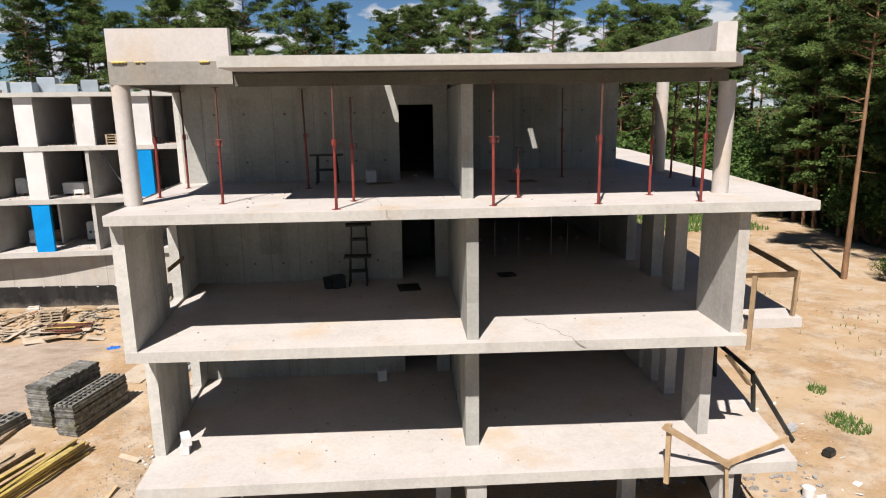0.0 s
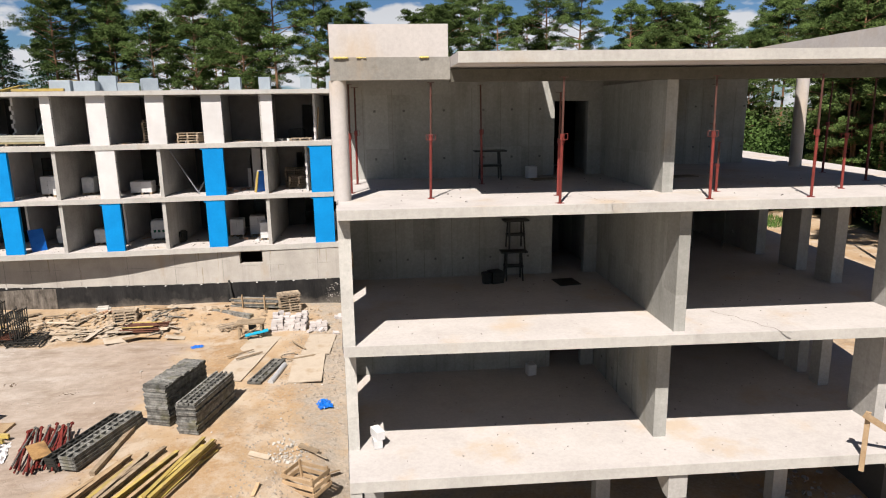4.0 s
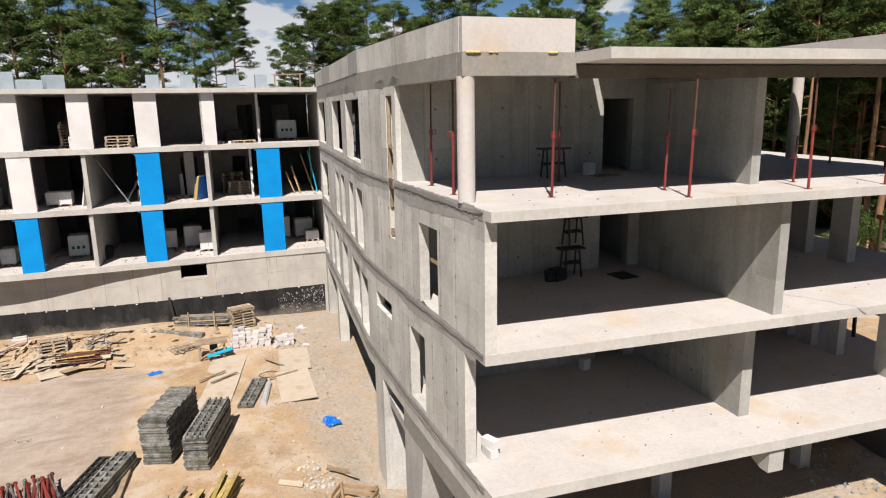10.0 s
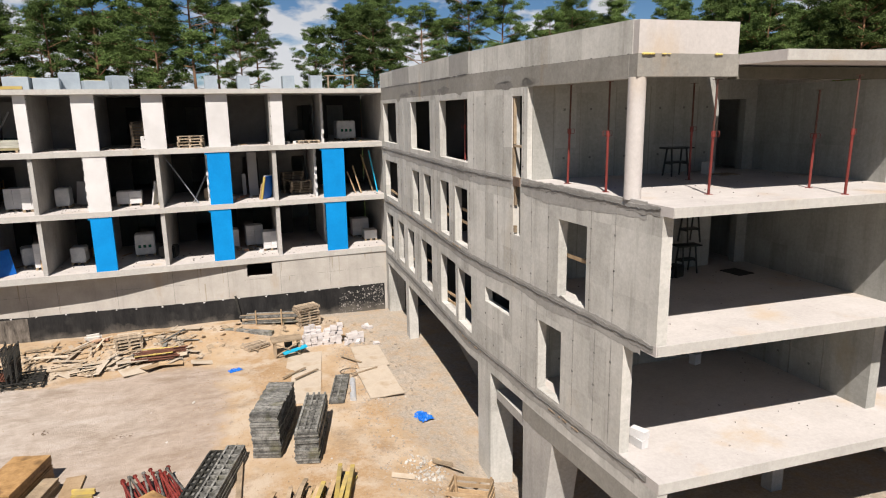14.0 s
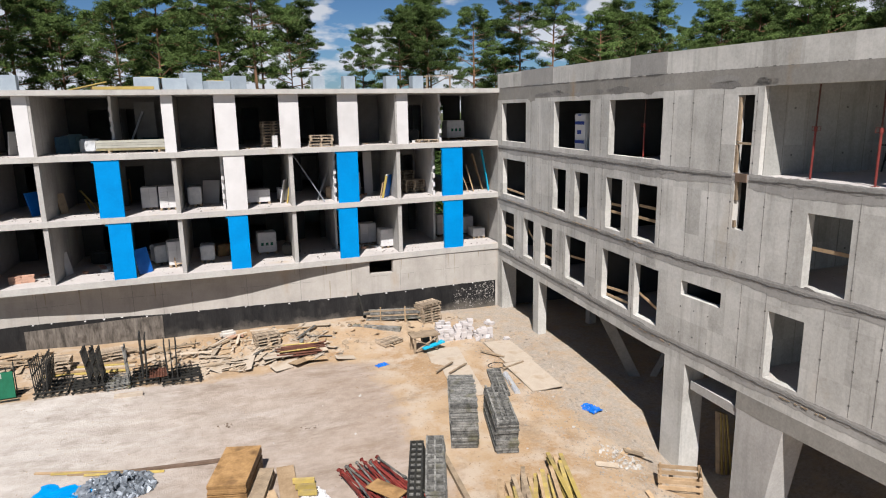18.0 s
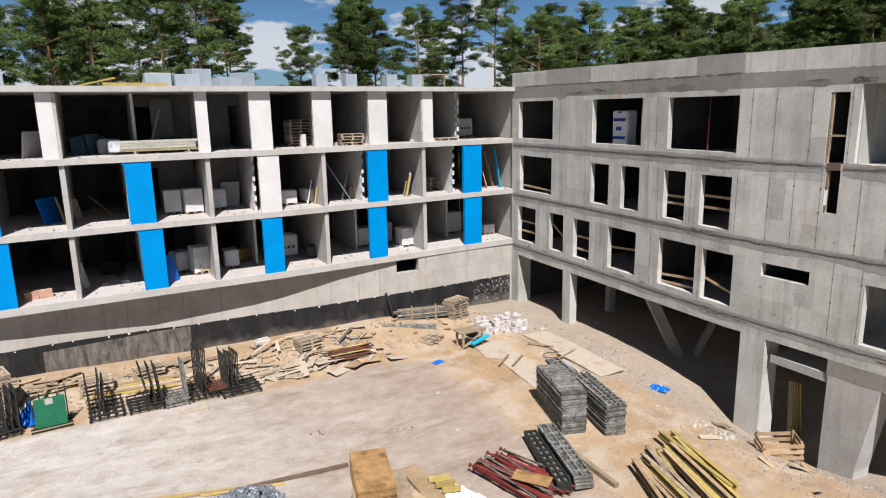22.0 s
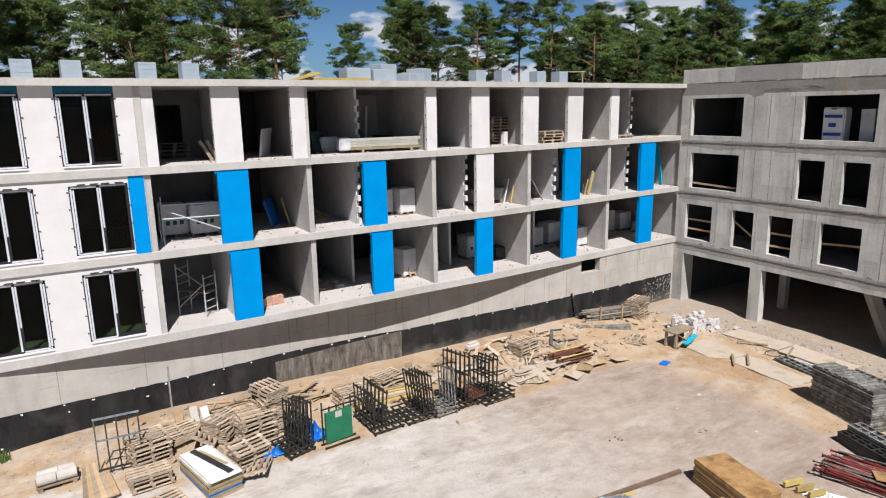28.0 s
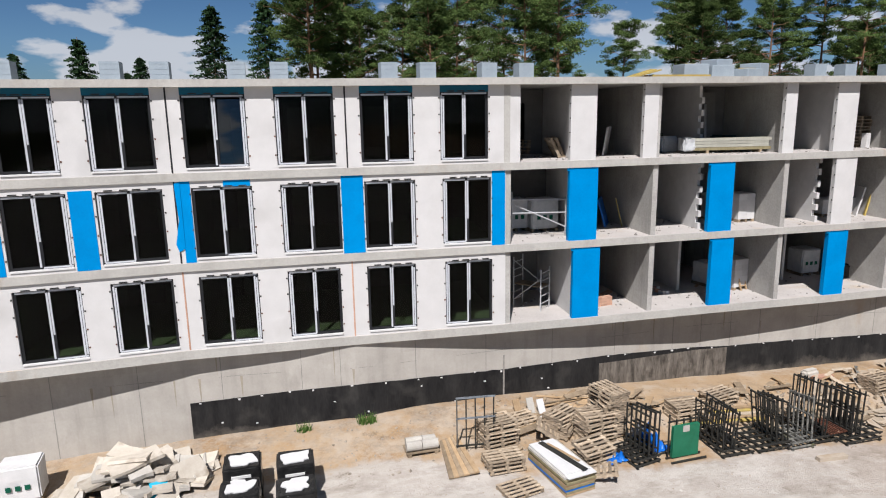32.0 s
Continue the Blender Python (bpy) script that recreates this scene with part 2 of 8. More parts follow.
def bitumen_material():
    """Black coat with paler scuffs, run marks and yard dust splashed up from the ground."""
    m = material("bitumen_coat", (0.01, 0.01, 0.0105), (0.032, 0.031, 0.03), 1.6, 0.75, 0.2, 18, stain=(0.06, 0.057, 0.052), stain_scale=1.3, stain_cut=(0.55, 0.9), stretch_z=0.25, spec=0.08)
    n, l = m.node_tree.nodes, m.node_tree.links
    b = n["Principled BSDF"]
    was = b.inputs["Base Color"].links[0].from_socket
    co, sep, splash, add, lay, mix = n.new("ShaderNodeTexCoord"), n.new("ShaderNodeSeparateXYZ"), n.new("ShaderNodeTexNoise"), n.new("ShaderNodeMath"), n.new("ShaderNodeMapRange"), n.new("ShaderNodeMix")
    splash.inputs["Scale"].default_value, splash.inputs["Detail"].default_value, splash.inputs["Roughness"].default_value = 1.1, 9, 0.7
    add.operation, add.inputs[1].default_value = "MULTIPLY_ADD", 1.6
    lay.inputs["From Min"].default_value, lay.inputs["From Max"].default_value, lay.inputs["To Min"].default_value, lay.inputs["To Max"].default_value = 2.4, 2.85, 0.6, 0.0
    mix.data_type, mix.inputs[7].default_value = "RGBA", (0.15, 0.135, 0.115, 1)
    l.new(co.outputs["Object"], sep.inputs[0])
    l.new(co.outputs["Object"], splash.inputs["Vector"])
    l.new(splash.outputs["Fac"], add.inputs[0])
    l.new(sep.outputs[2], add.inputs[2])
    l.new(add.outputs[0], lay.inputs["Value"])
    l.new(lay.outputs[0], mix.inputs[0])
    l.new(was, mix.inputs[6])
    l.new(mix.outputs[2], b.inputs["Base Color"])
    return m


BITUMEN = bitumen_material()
FORM = material("formwork_grey", (0.03, 0.03, 0.028), (0.235, 0.23, 0.208), 5.0, 0.7, 0.2, 20, stain=(0.09, 0.085, 0.045), stain_scale=2.0, stain_cut=(0.55, 0.75), random_amount=0.4)
RED = material("red_paint_steel", (0.11, 0.02, 0.016), (0.21, 0.038, 0.03), 3.0, 0.5, 0.1, 30, random_amount=0.2)
# Near-black wall colour that puts the shade of deep rooms into the paint.
SHADE_WALL = material("dark_interior_wall", (0.045, 0.044, 0.042), (0.075, 0.074, 0.071), 0.8, 0.9, 0.1, 20)
WOOD = material("raw_timber", (0.25, 0.168, 0.092), (0.4, 0.29, 0.175), 3.0, 0.8, 0.2, 25, stretch_z=1.0, random_amount=0.25)
PALEWOOD = material("pale_dry_timber", (0.33, 0.265, 0.19), (0.46, 0.39, 0.3), 3.0, 0.85, 0.2, 25, random_amount=0.25)
GREYWOOD = material("sun_bleached_timber", (0.2, 0.15, 0.1), (0.44, 0.36, 0.265), 3.0, 0.85, 0.2, 25, stain=(0.13, 0.1, 0.07), stain_scale=1.4, stain_cut=(0.55, 0.75), random_amount=0.35)
DARKWOOD = material("dark_wet_timber", (0.09, 0.06, 0.042), (0.17, 0.12, 0.085), 3.0, 0.85, 0.2, 25)
OLDWOOD = material("weathered_timber", (0.16, 0.12, 0.08), (0.33, 0.255, 0.17), 3.0, 0.85, 0.2, 25, random_amount=0.3)
YELLOW = material("yellow_beam", (0.34, 0.25, 0.06), (0.46, 0.35, 0.11), 2.0, 0.7, 0.15, 20, stain=(0.22, 0.17, 0.09), stain_scale=1.5, random_amount=0.2)
PLY = material("brown_film_plywood", (0.17, 0.095, 0.036), (0.36, 0.22, 0.095), 2.6, 0.5, 0.05, 14, stain=(0.1, 0.055, 0.024), stain_scale=1.7, stain_cut=(0.55, 0.72), random_amount=0.15)
BLACK = material("black_steel", (0.012, 0.012, 0.013), (0.035, 0.034, 0.027), 4.0, 0.55, 0.1, 30)
GREYSTEEL = material("galvanised_steel", (0.38, 0.39, 0.4), (0.52, 0.53, 0.54), 3.0, 0.45, 0.05, 30, metal=0.3)
VENT = material("zinc_sheet", (0.27, 0.315, 0.352), (0.36, 0.413, 0.45), 1.2, 0.5, 0.05, 20, metal=0.2)
GREEN = material("green_paint", (0.01, 0.1, 0.05), (0.018, 0.15, 0.08), 2.0, 0.5, 0.05, 20)
TARP = material("blue_tarpaulin", (0.0, 0.08, 0.38), (0.01, 0.14, 0.5), 3.0, 0.4, 0.3, 20)
CYAN = material("cyan_board", (0, 0.288, 0.464), (0.016, 0.36, 0.528), 2.0, 0.5, 0.05, 20)
WRAP = material("black_wrap", (0.008, 0.008, 0.008), (0.02, 0.02, 0.02), 6.0, 0.2, 0.6, 15)
WHITE = material("white_sheet", (0.515, 0.515, 0.507), (0.608, 0.601, 0.593), 2.0, 0.6, 0.1, 20)
FOIL = material("clear_wrap", (0.375, 0.39, 0.398), (0.495, 0.503, 0.503), 6.0, 0.3, 0.4, 20)
BRICK = material("pale_red_brick", (0.36, 0.2, 0.135), (0.48, 0.3, 0.215), 3.0, 0.9, 0.1, 30, random_amount=0.15)
BARK = material("pine_bark", (0.1, 0.063, 0.04), (0.3, 0.165, 0.085), 2.0, 0.9, 0.4, 12, stretch_z=0.3)
NEEDLES = material("pine_needles", (0.028, 0.048, 0.014), (0.128, 0.186, 0.056), 0.5, 0.75, 0.0, 3, random_amount=0.35, spec=0.05)
SPRUCE = material("spruce_needles", (0.014, 0.034, 0.014), (0.036, 0.07, 0.026), 0.6, 0.7, 0.0, 6, random_amount=0.2, spec=0.1)
LEAVES = material("shrub_leaves", (0.02, 0.045, 0.01), (0.08, 0.13, 0.034), 0.8, 0.7, 0.0, 6, random_amount=0.3, spec=0.1)
GRASS = material("grass_blades", (0.04, 0.09, 0.015), (0.1, 0.17, 0.035), 1.0, 0.8, 0.0, 6)
HOLE = material("tie_hole_mortar", (0.09, 0.088, 0.08), (0.15, 0.145, 0.135), 5.0, 0.9, 0.0, 20)
FRAME = material("anthracite_frame", (0.006, 0.0065, 0.008), (0.014, 0.015, 0.017), 3.0, 0.6, 0.0, 20)
TAPE = material("white_protective_film", (0.413, 0.435, 0.465), (0.51, 0.525, 0.547), 2.0, 0.5, 0.05, 20)
STONE = material("broken_concrete", (0.174, 0.161, 0.146), (0.31, 0.294, 0.273), 4.0, 0.9, 0.2, 20)
RUSTY = material("rusty_steel", (0.06, 0.024, 0.016), (0.14, 0.055, 0.032), 4.0, 0.8, 0.2, 20, random_amount=0.3)
DUSTY = material("dusty_board", (0.34, 0.285, 0.22), (0.44, 0.378, 0.3), 1.2, 0.9, 0.2, 15, stain=(0.29, 0.22, 0.145), stain_scale=1.2, stain_cut=(0.54, 0.7))
FOAM = material("pale_insulation_slab", (0.35, 0.325, 0.283), (0.46, 0.44, 0.4), 2.0, 0.9, 0.2, 20, random_amount=0.12)
CREAM = material("cream_insulation_slab", (0.4, 0.355, 0.29), (0.52, 0.475, 0.405), 2.0, 0.9, 0.25, 18, stain=(0.25, 0.205, 0.15), stain_scale=1.6, stain_cut=(0.56, 0.72), random_amount=0.18)
SCRAP = material("scrap_clips", (0.1, 0.115, 0.13), (0.3, 0.33, 0.36), 6.0, 0.5, 0.1, 20, metal=0.4)
TEAL = material("teal_membrane", (0.0, 0.07, 0.12), (0.0, 0.1, 0.17), 2.0, 0.6, 0.0, 10)
INK = material("dark_green_ink", (0.0, 0.06, 0.035), (0.0, 0.09, 0.05), 2.0, 0.6, 0.0, 10)
INKBLUE = material("blue_ink", (0.01, 0.03, 0.2), (0.015, 0.05, 0.28), 2.0, 0.6, 0.0, 10)


def glass_material():
    m = bpy.data.materials.new("window_glass")
    m.use_nodes = True
    b = m.node_tree.nodes["Principled BSDF"]
    b.inputs["Base Color"].default_value = (0.1, 0.125, 0.1, 1)
    b.inputs["Transmission Weight"].default_value, b.inputs["Roughness"].default_value, b.inputs["IOR"].default_value = 1.0, 0.0, 1.2
    return m


GLASS = glass_material()
MIRROR_GLASS = glass_material()
MIRROR_GLASS.name = "sky_mirroring_glass"
MIRROR_GLASS.node_tree.nodes["Principled BSDF"].inputs["IOR"].default_value = 1.7


def ground_material():
    """Sand, pale driven track, grey gravel and forest floor, laid out by the sheet's own tone attribute."""
    m = bpy.data.materials.new("yard_ground")
    m.use_nodes = True
    n, l = m.node_tree.nodes, m.node_tree.links
    b = n["Principled BSDF"]
    b.inputs["Roughness"].default_value, b.inputs["Specular IOR Level"].default_value = 0.95, 0.15
    tone = n.new("ShaderNodeVertexColor")
    tone.layer_name = "tone"
    sep = n.new("ShaderNodeSeparateColor")
    l.new(tone.outputs[0], sep.inputs[0])
    co = n.new("ShaderNodeTexCoord")

    def noise_node(scale, detail=6, rough=0.6):
        t = n.new("ShaderNodeTexNoise")
        t.inputs["Scale"].default_value, t.inputs["Detail"].default_value, t.inputs["Roughness"].default_value = scale, detail, rough
        l.new(co.outputs["Object"], t.inputs["Vector"])
        return t.outputs["Fac"]

    def mix_node(fac, a, c):
        t = n.new("ShaderNodeMix")
        t.data_type = "RGBA"
        for sock, v in ((t.inputs[0], fac), (t.inputs[6], a), (t.inputs[7], c)):
            if isinstance(v, tuple):
                sock.default_value = (*v, 1)
            else:
                l.new(v, sock)
        return t.outputs[2]

    def spread(fac, lo, hi):
        t = n.new("ShaderNodeMapRange")
        t.inputs["From Min"].default_value, t.inputs["From Max"].default_value = lo, hi
        l.new(fac, t.inputs["Value"])
        return t.outputs[0]

    def warped(channel):
        t = n.new("ShaderNodeMath")
        t.operation = "ADD"
        l.new(sep.outputs[channel], t.inputs[0])
        l.new(spread(mid, 0.0, 1.0), t.inputs[1])
        return spread(t.outputs[0], 0.85, 1.15)

    big, mid, fine = noise_node(0.35), noise_node(1.6, 9, 0.72), noise_node(9, 8, 0.78)
    sand = mix_node(spread(big, 0.35, 0.65), (0.285, 0.182, 0.096), (0.38, 0.285, 0.185))
    sand = mix_node(spread(fine, 0.45, 0.75), sand, (0.37, 0.29, 0.2))
    sand = mix_node(spread(noise_node(0.75, 10, 0.68), 0.47, 0.6), sand, (0.385, 0.315, 0.238))
    patch = spread(noise_node(0.6, 9, 0.78), 0.52, 0.7)
    sand = mix_node(patch, sand, (0.215, 0.16, 0.11))
    worn = mix_node(spread(mid, 0.3, 0.7), (0.235, 0.183, 0.142), (0.34, 0.28, 0.228))
    track = mix_node(spread(mid, 0.3, 0.7), (0.315, 0.282, 0.245), (0.435, 0.402, 0.362))
    track = mix_node(spread(fine, 0.55, 0.85), track, (0.25, 0.21, 0.175))
    lay = n.new("ShaderNodeMapping")
    lay.inputs["Scale"].default_value, lay.inputs["Rotation"].default_value = (0.42, 1.0, 1), (0, 0, 0.3)
    l.new(co.outputs["Object"], lay.inputs[0])
    tyre = n.new("ShaderNodeTexNoise")
    tyre.inputs["Scale"].default_value, tyre.inputs["Detail"].default_value, tyre.inputs["Roughness"].default_value = 1.3, 8, 0.7
    l.new(lay.outputs[0], tyre.inputs["Vector"])
    track = mix_node(spread(tyre.outputs["Fac"], 0.46, 0.72), track, (0.47, 0.44, 0.4))
    worn = mix_node(spread(tyre.outputs["Fac"], 0.5, 0.68), worn, (0.35, 0.295, 0.25))
    rut = n.new("ShaderNodeTexNoise")
    rut.inputs["Scale"].default_value, rut.inputs["Detail"].default_value, rut.inputs["Roughness"].default_value = 1.1, 10, 0.74
    l.new(lay.outputs[0], rut.inputs["Vector"])
    damp = spread(rut.outputs["Fac"], 0.5, 0.68)
    track = mix_node(damp, track, (0.255, 0.225, 0.19))
    worn = mix_node(damp, worn, (0.215, 0.163, 0.12))
    track = mix_node(tone.outputs["Alpha"], worn, track)
    grey = mix_node(spread(fine, 0.35, 0.7), (0.215, 0.185, 0.148), (0.38, 0.337, 0.283))
    wood_floor = mix_node(spread(mid, 0.35, 0.7), (0.045, 0.04, 0.02), (0.07, 0.085, 0.03))
    col = mix_node(warped(0), sand, track)
    col = mix_node(warped(1), col, grey)
    col = mix_node(warped(2), col, wood_floor)
    spots = spread(noise_node(1.3, 9, 0.78), 0.6, 0.72)
    col = mix_node(spots, col, (0.15, 0.12, 0.085))
    lift = n.new("ShaderNodeHueSaturation")
    lift.inputs["Value"].default_value, lift.inputs["Saturation"].default_value = 1.05, 1.02
    l.new(col, lift.inputs["Color"])
    l.new(lift.outputs[0], b.inputs["Base Color"])
    bp = n.new("ShaderNodeBump")
    bp.inputs["Strength"].default_value, bp.inputs["Distance"].default_value = 0.6, 0.06
    hh = n.new("ShaderNodeMath")
    hh.operation = "ADD"
    l.new(mid, hh.inputs[0])
    l.new(fine, hh.inputs[1])
    l.new(hh.outputs[0], bp.inputs["Height"])
    l.new(bp.outputs[0], b.inputs["Normal"])
    return m


GROUND = ground_material()


# ---- mesh helpers ----
def box(bm, x0, y0, z0, x1, y1, z1, m=None):
    """Adds a box to bm, turned by the matrix m if given."""
    vs = [bm.verts.new((x, y, z)) for z in (z0, z1) for y in (y0, y1) for x in (x0, x1)]
    for f in ((0, 2, 3, 1), (4, 5, 7, 6), (0, 1, 5, 4), (2, 6, 7, 3), (1, 3, 7, 5), (0, 4, 6, 2)):
        bm.faces.new([vs[i] for i in f])
    if m is not None:
        for v in vs:
            v.co = m @ v.co
    return vs


def prism(bm, pts, z0, z1):
    """Adds an upright prism over the plan polygon pts, which runs counter-clockwise."""
    low = [bm.verts.new((x, y, z0)) for x, y in pts]
    top = [bm.verts.new((x, y, z1)) for x, y in pts]
    bm.faces.new(low[::-1])
    bm.faces.new(top)
    for i in range(len(pts)):
        j = (i + 1) % len(pts)
        bm.faces.new((low[i], low[j], top[j], top[i]))


def tube(bm, a, b, r, sides=8, r2=None):
    """Adds a capped round bar from a to b."""
    a, b = Vector(a), Vector(b)
    q = (b - a).to_track_quat("Z", "Y")
    r2 = r if r2 is None else r2
    rings = []
    for p, rad in ((a, r), (b, r2)):
        rings.append([bm.verts.new(p + q @ Vector((rad * math.cos(t), rad * math.sin(t), 0))) for t in (2 * math.pi * i / sides for i in range(sides))])
    for i in range(sides):
        j = (i + 1) % sides
        bm.faces.new((rings[0][i], rings[0][j], rings[1][j], rings[1][i]))
    bm.faces.new(rings[0][::-1])
    bm.faces.new(rings[1])


def part(name, bm, mat, parent=None, label="", smooth=False, at=None):
    """Links a bmesh as one mesh object, under its parent if given."""
    me = bpy.data.meshes.new(name)
    bm.to_mesh(me)
    bm.free()
    me.materials.append(mat)
    if smooth:
        for p in me.polygons:
            p.use_smooth = True
    ob = new(name, me)
    ob.parent = parent
    if at is not None:
        ob.matrix_basis = at
    if label:
        ob["label"] = label
    return ob


def again(ob, m, parent=None):
    """Another object on the same mesh."""
    o = new(ob.name.split(".")[0], ob.data)
    o.parent, o.matrix_basis = parent or ob.parent, m
    if "label" in ob:
        o["label"] = ob["label"]
    return o


def thing(name, label, category, group="", at=None, kind=""):
    """An empty at the base of a thing, for its parts."""
    e = tagged(new(name), label, category, group, kind)
    e.empty_display_size = 0.2
    if at is not None:
        e.matrix_basis = at
    return e


def boxpart(name, mat, parent, x0, y0, z0, x1, y1, z1, label="", m=None):
    bm = bmesh.new()
    box(bm, x0, y0, z0, x1, y1, z1, m)
    return part(name, bm, mat, parent, label)


def pierced(us, z0, z1, openings, place, flip=False):
    """A wall along u, cut by openings (u0, u1, z0, z1), as one closed mesh; place(u, 0 or 1) gives the plan point on its outer or inner face."""
    us = sorted(us)
    zs = sorted({z0, z1, *[v for o in openings for v in o[2:4] if z0 < v < z1]})
    bm, made, faces = bmesh.new(), {}, {}

    def vert(i, j, d):
        if (i, j, d) not in made:
            x, y = place(us[i], d)
            made[i, j, d] = bm.verts.new((x, y, zs[j]))
        return made[i, j, d]

    for i in range(len(us) - 1):
        for j in range(len(zs) - 1):
            u, z = (us[i] + us[i + 1]) / 2, (zs[j] + zs[j + 1]) / 2
            if any(o[0] < u < o[1] and o[2] < z < o[3] for o in openings):
                continue
            c = [(i, j, 0), (i + 1, j, 0), (i + 1, j + 1, 0), (i, j + 1, 0), (i, j, 1), (i + 1, j, 1), (i + 1, j + 1, 1), (i, j + 1, 1)]
            for f in ((0, 1, 2, 3), (5, 4, 7, 6), (4, 0, 3, 7), (1, 5, 6, 2), (3, 2, 6, 7), (4, 5, 1, 0)):
                key = frozenset(c[k] for k in f)
                if key in faces:
                    faces[key] = None
                else:
                    faces[key] = [c[k] for k in f]
    for f in faces.values():
        if f:
            f = f[::-1] if flip else f
            bm.faces.new([vert(*k) for k in f])
    return bm


def between(line, s, axis):
    """The plan point of a polyline at the value s of one axis."""
    for a, b in zip(line, line[1:]):
        lo, hi = sorted((a[axis], b[axis]))
        if lo - 1e-6 <= s <= hi + 1e-6:
            t = (s - a[axis]) / (b[axis] - a[axis])
            return (a[0] + t * (b[0] - a[0]), a[1] + t * (b[1] - a[1]))
    return line[0] if abs(s - line[0][axis]) < abs(s - line[-1][axis]) else line[-1]


# ---- ground ----
def hump(x, y, cx, cy, rx, ry):
    return math.exp(-((x - cx) / rx) ** 2 - ((y - cy) / ry) ** 2)


def ground_z(x, y):
    """Height of the ground."""
    z = 1.45 + 0.25 * noise.noise((x * 0.12, y * 0.12, 0)) + 0.07 * noise.noise((x * 0.55, y * 0.55, 3)) + 0.018 * noise.noise((x * 1.9, y * 1.9, 5))
    z += 0.3 * hump(x, y, -34, 36.4, 14, 2.3) + 0.42 * hump(x, y, -34, 33.5, 9, 5) + 0.3 * hump(x, y, -16, 36.5, 7, 2.5) + 0.05 * hump(x, y, -46, 36.5, 7, 1.6)
    z -= 1.4 * hump(x, y, -5.3, 19.3, 2.4, 4.5)
    z += 0.6 * min(1, max(0, (x - 8) / 8))
    return z


def ramp01(v, lo, hi):
    t = min(1, max(0, (v - lo) / (hi - lo)))
    return t * t * (3 - 2 * t)


def ground_tone(x, y):
    """How far the ground is driven track, grey gravel and forest floor here."""
    w = 1.5 * noise.noise((x * 0.2, y * 0.2, 7))
    track = ramp01(-14.5 - x + w, -2, 2.5) * ramp01(32.2 + 0.02 * (x + 25) + 2.2 * ramp01(-34 - x, 0, 5) - y + w * 0.4, -0.6, 1.2) * 0.95
    gravel = ramp01(x + 8.9 + 0.08 * (y - 25) + w * 0.7, -1.2, 1.2) * ramp01(9.5 - x, 0, 4) * 0.58
    wood = max(ramp01(y - 60 + w, -2, 4), ramp01(x - 35.5 + w * 1.5, -2, 3), ramp01(x - 29 + w, -1, 2) * ramp01(37 - y, -1, 2), ramp01(-70 - x, 0, 6))
    pale = ramp01(-21 - x + 2 * w, -5, 8)
    gravel = max(gravel, 0.42 * ramp01(-26 - x + 2 * w, -3, 4) * ramp01(y - 32.2 + w, -1, 1.5))
    return track, gravel, wood, pale


def build_ground():
    def axis(lo, hi, fine_lo, fine_hi, step):
        vals = [fine_lo + i * step for i in range(int((fine_hi - fine_lo) / step) + 1)]
        s, v = step, fine_lo
        while v > lo:
            s *= 1.35
            v -= s
            vals.insert(0, v)
        s, v = step, vals[-1]
        while v < hi:
            s *= 1.35
            v += s
            vals.append(v)
        return vals
    xs, ys = axis(-1500, 1500, -54, 24, 0.25), axis(-600, 2500, 8, 40, 0.25)
    verts = [(x, y, ground_z(x, y)) for y in ys for x in xs]
    w = len(xs)
    faces = [(j * w + i, j * w + i + 1, (j + 1) * w + i + 1, (j + 1) * w + i) for j in range(len(ys) - 1) for i in range(w - 1)]
    me = bpy.data.meshes.new("ground")
    me.from_pydata(verts, [], faces)
    me.materials.append(GROUND)
    for p in me.polygons:
        p.use_smooth = True
    tone = me.color_attributes.new("tone", "FLOAT_COLOR", "POINT")
    for v, c in zip(verts, tone.data):
        c.color = ground_tone(v[0], v[1])
    return tagged(new("ground", me), "sandy construction yard with pale driven track", "ground", kind="structure")


build_ground()

# ---- the long wing, seen across the yard ----
A_GRID = [-5.6, -11.69, -17.31, -22.71, -28.34, -34.04, -39.62, -45.02, -50.49, -56.2]
A_LINE = [(-5.75, 37.85), (-9.1, 37.66), (-14.4, 37.26), (-20, 36.88), (-25.5, 36.72), (-31, 36.48), (-34.5, 36.42), (-37.4, 36.42), (-40, 36.42), (-45.2, 36.3), (-51, 35.6), (-57, 34.7)]
PLINTH = [(-5.75, 37.91), (-12, 37.49), (-16.6, 37.54), (-21, 37.82), (-25.5, 37.87), (-29.3, 37.45), (-34, 37.05), (-39.6, 36.47), (-41.9, 36.71), (-45.9, 36.84), (-50.8, 36.79), (-56.2, 36.42)]
A_BACK = 50.5
A_LEVELS = [(4.86, 5.17), (7.85, 8.12), (10.76, 11.02), (13.64, 13.87)]
A_STOREYS = [(5.17, 7.85), (8.12, 10.76), (11.02, 13.64)]


def a_front(x, back=0.0):
    p = between(A_LINE, x, 0)
    return p[1] + back


wing_a = thing("apartment_building", "long unfinished concrete apartment block with open bays", "building")
for i, (z0, z1) in enumerate(A_LEVELS):
    bm = bmesh.new()
    out = 0.2 if i == 3 else 0.0
    pts = [(x, y - out) for x, y in A_LINE[::-1]]
    pts += [(-5.75, A_BACK), (-56.2, A_BACK)]
    prism(bm, pts, z0, z1)
    part("roof" if i == 3 else "floor_slab", bm, SLAB if i < 3 else PALE_EDGE, wing_a)


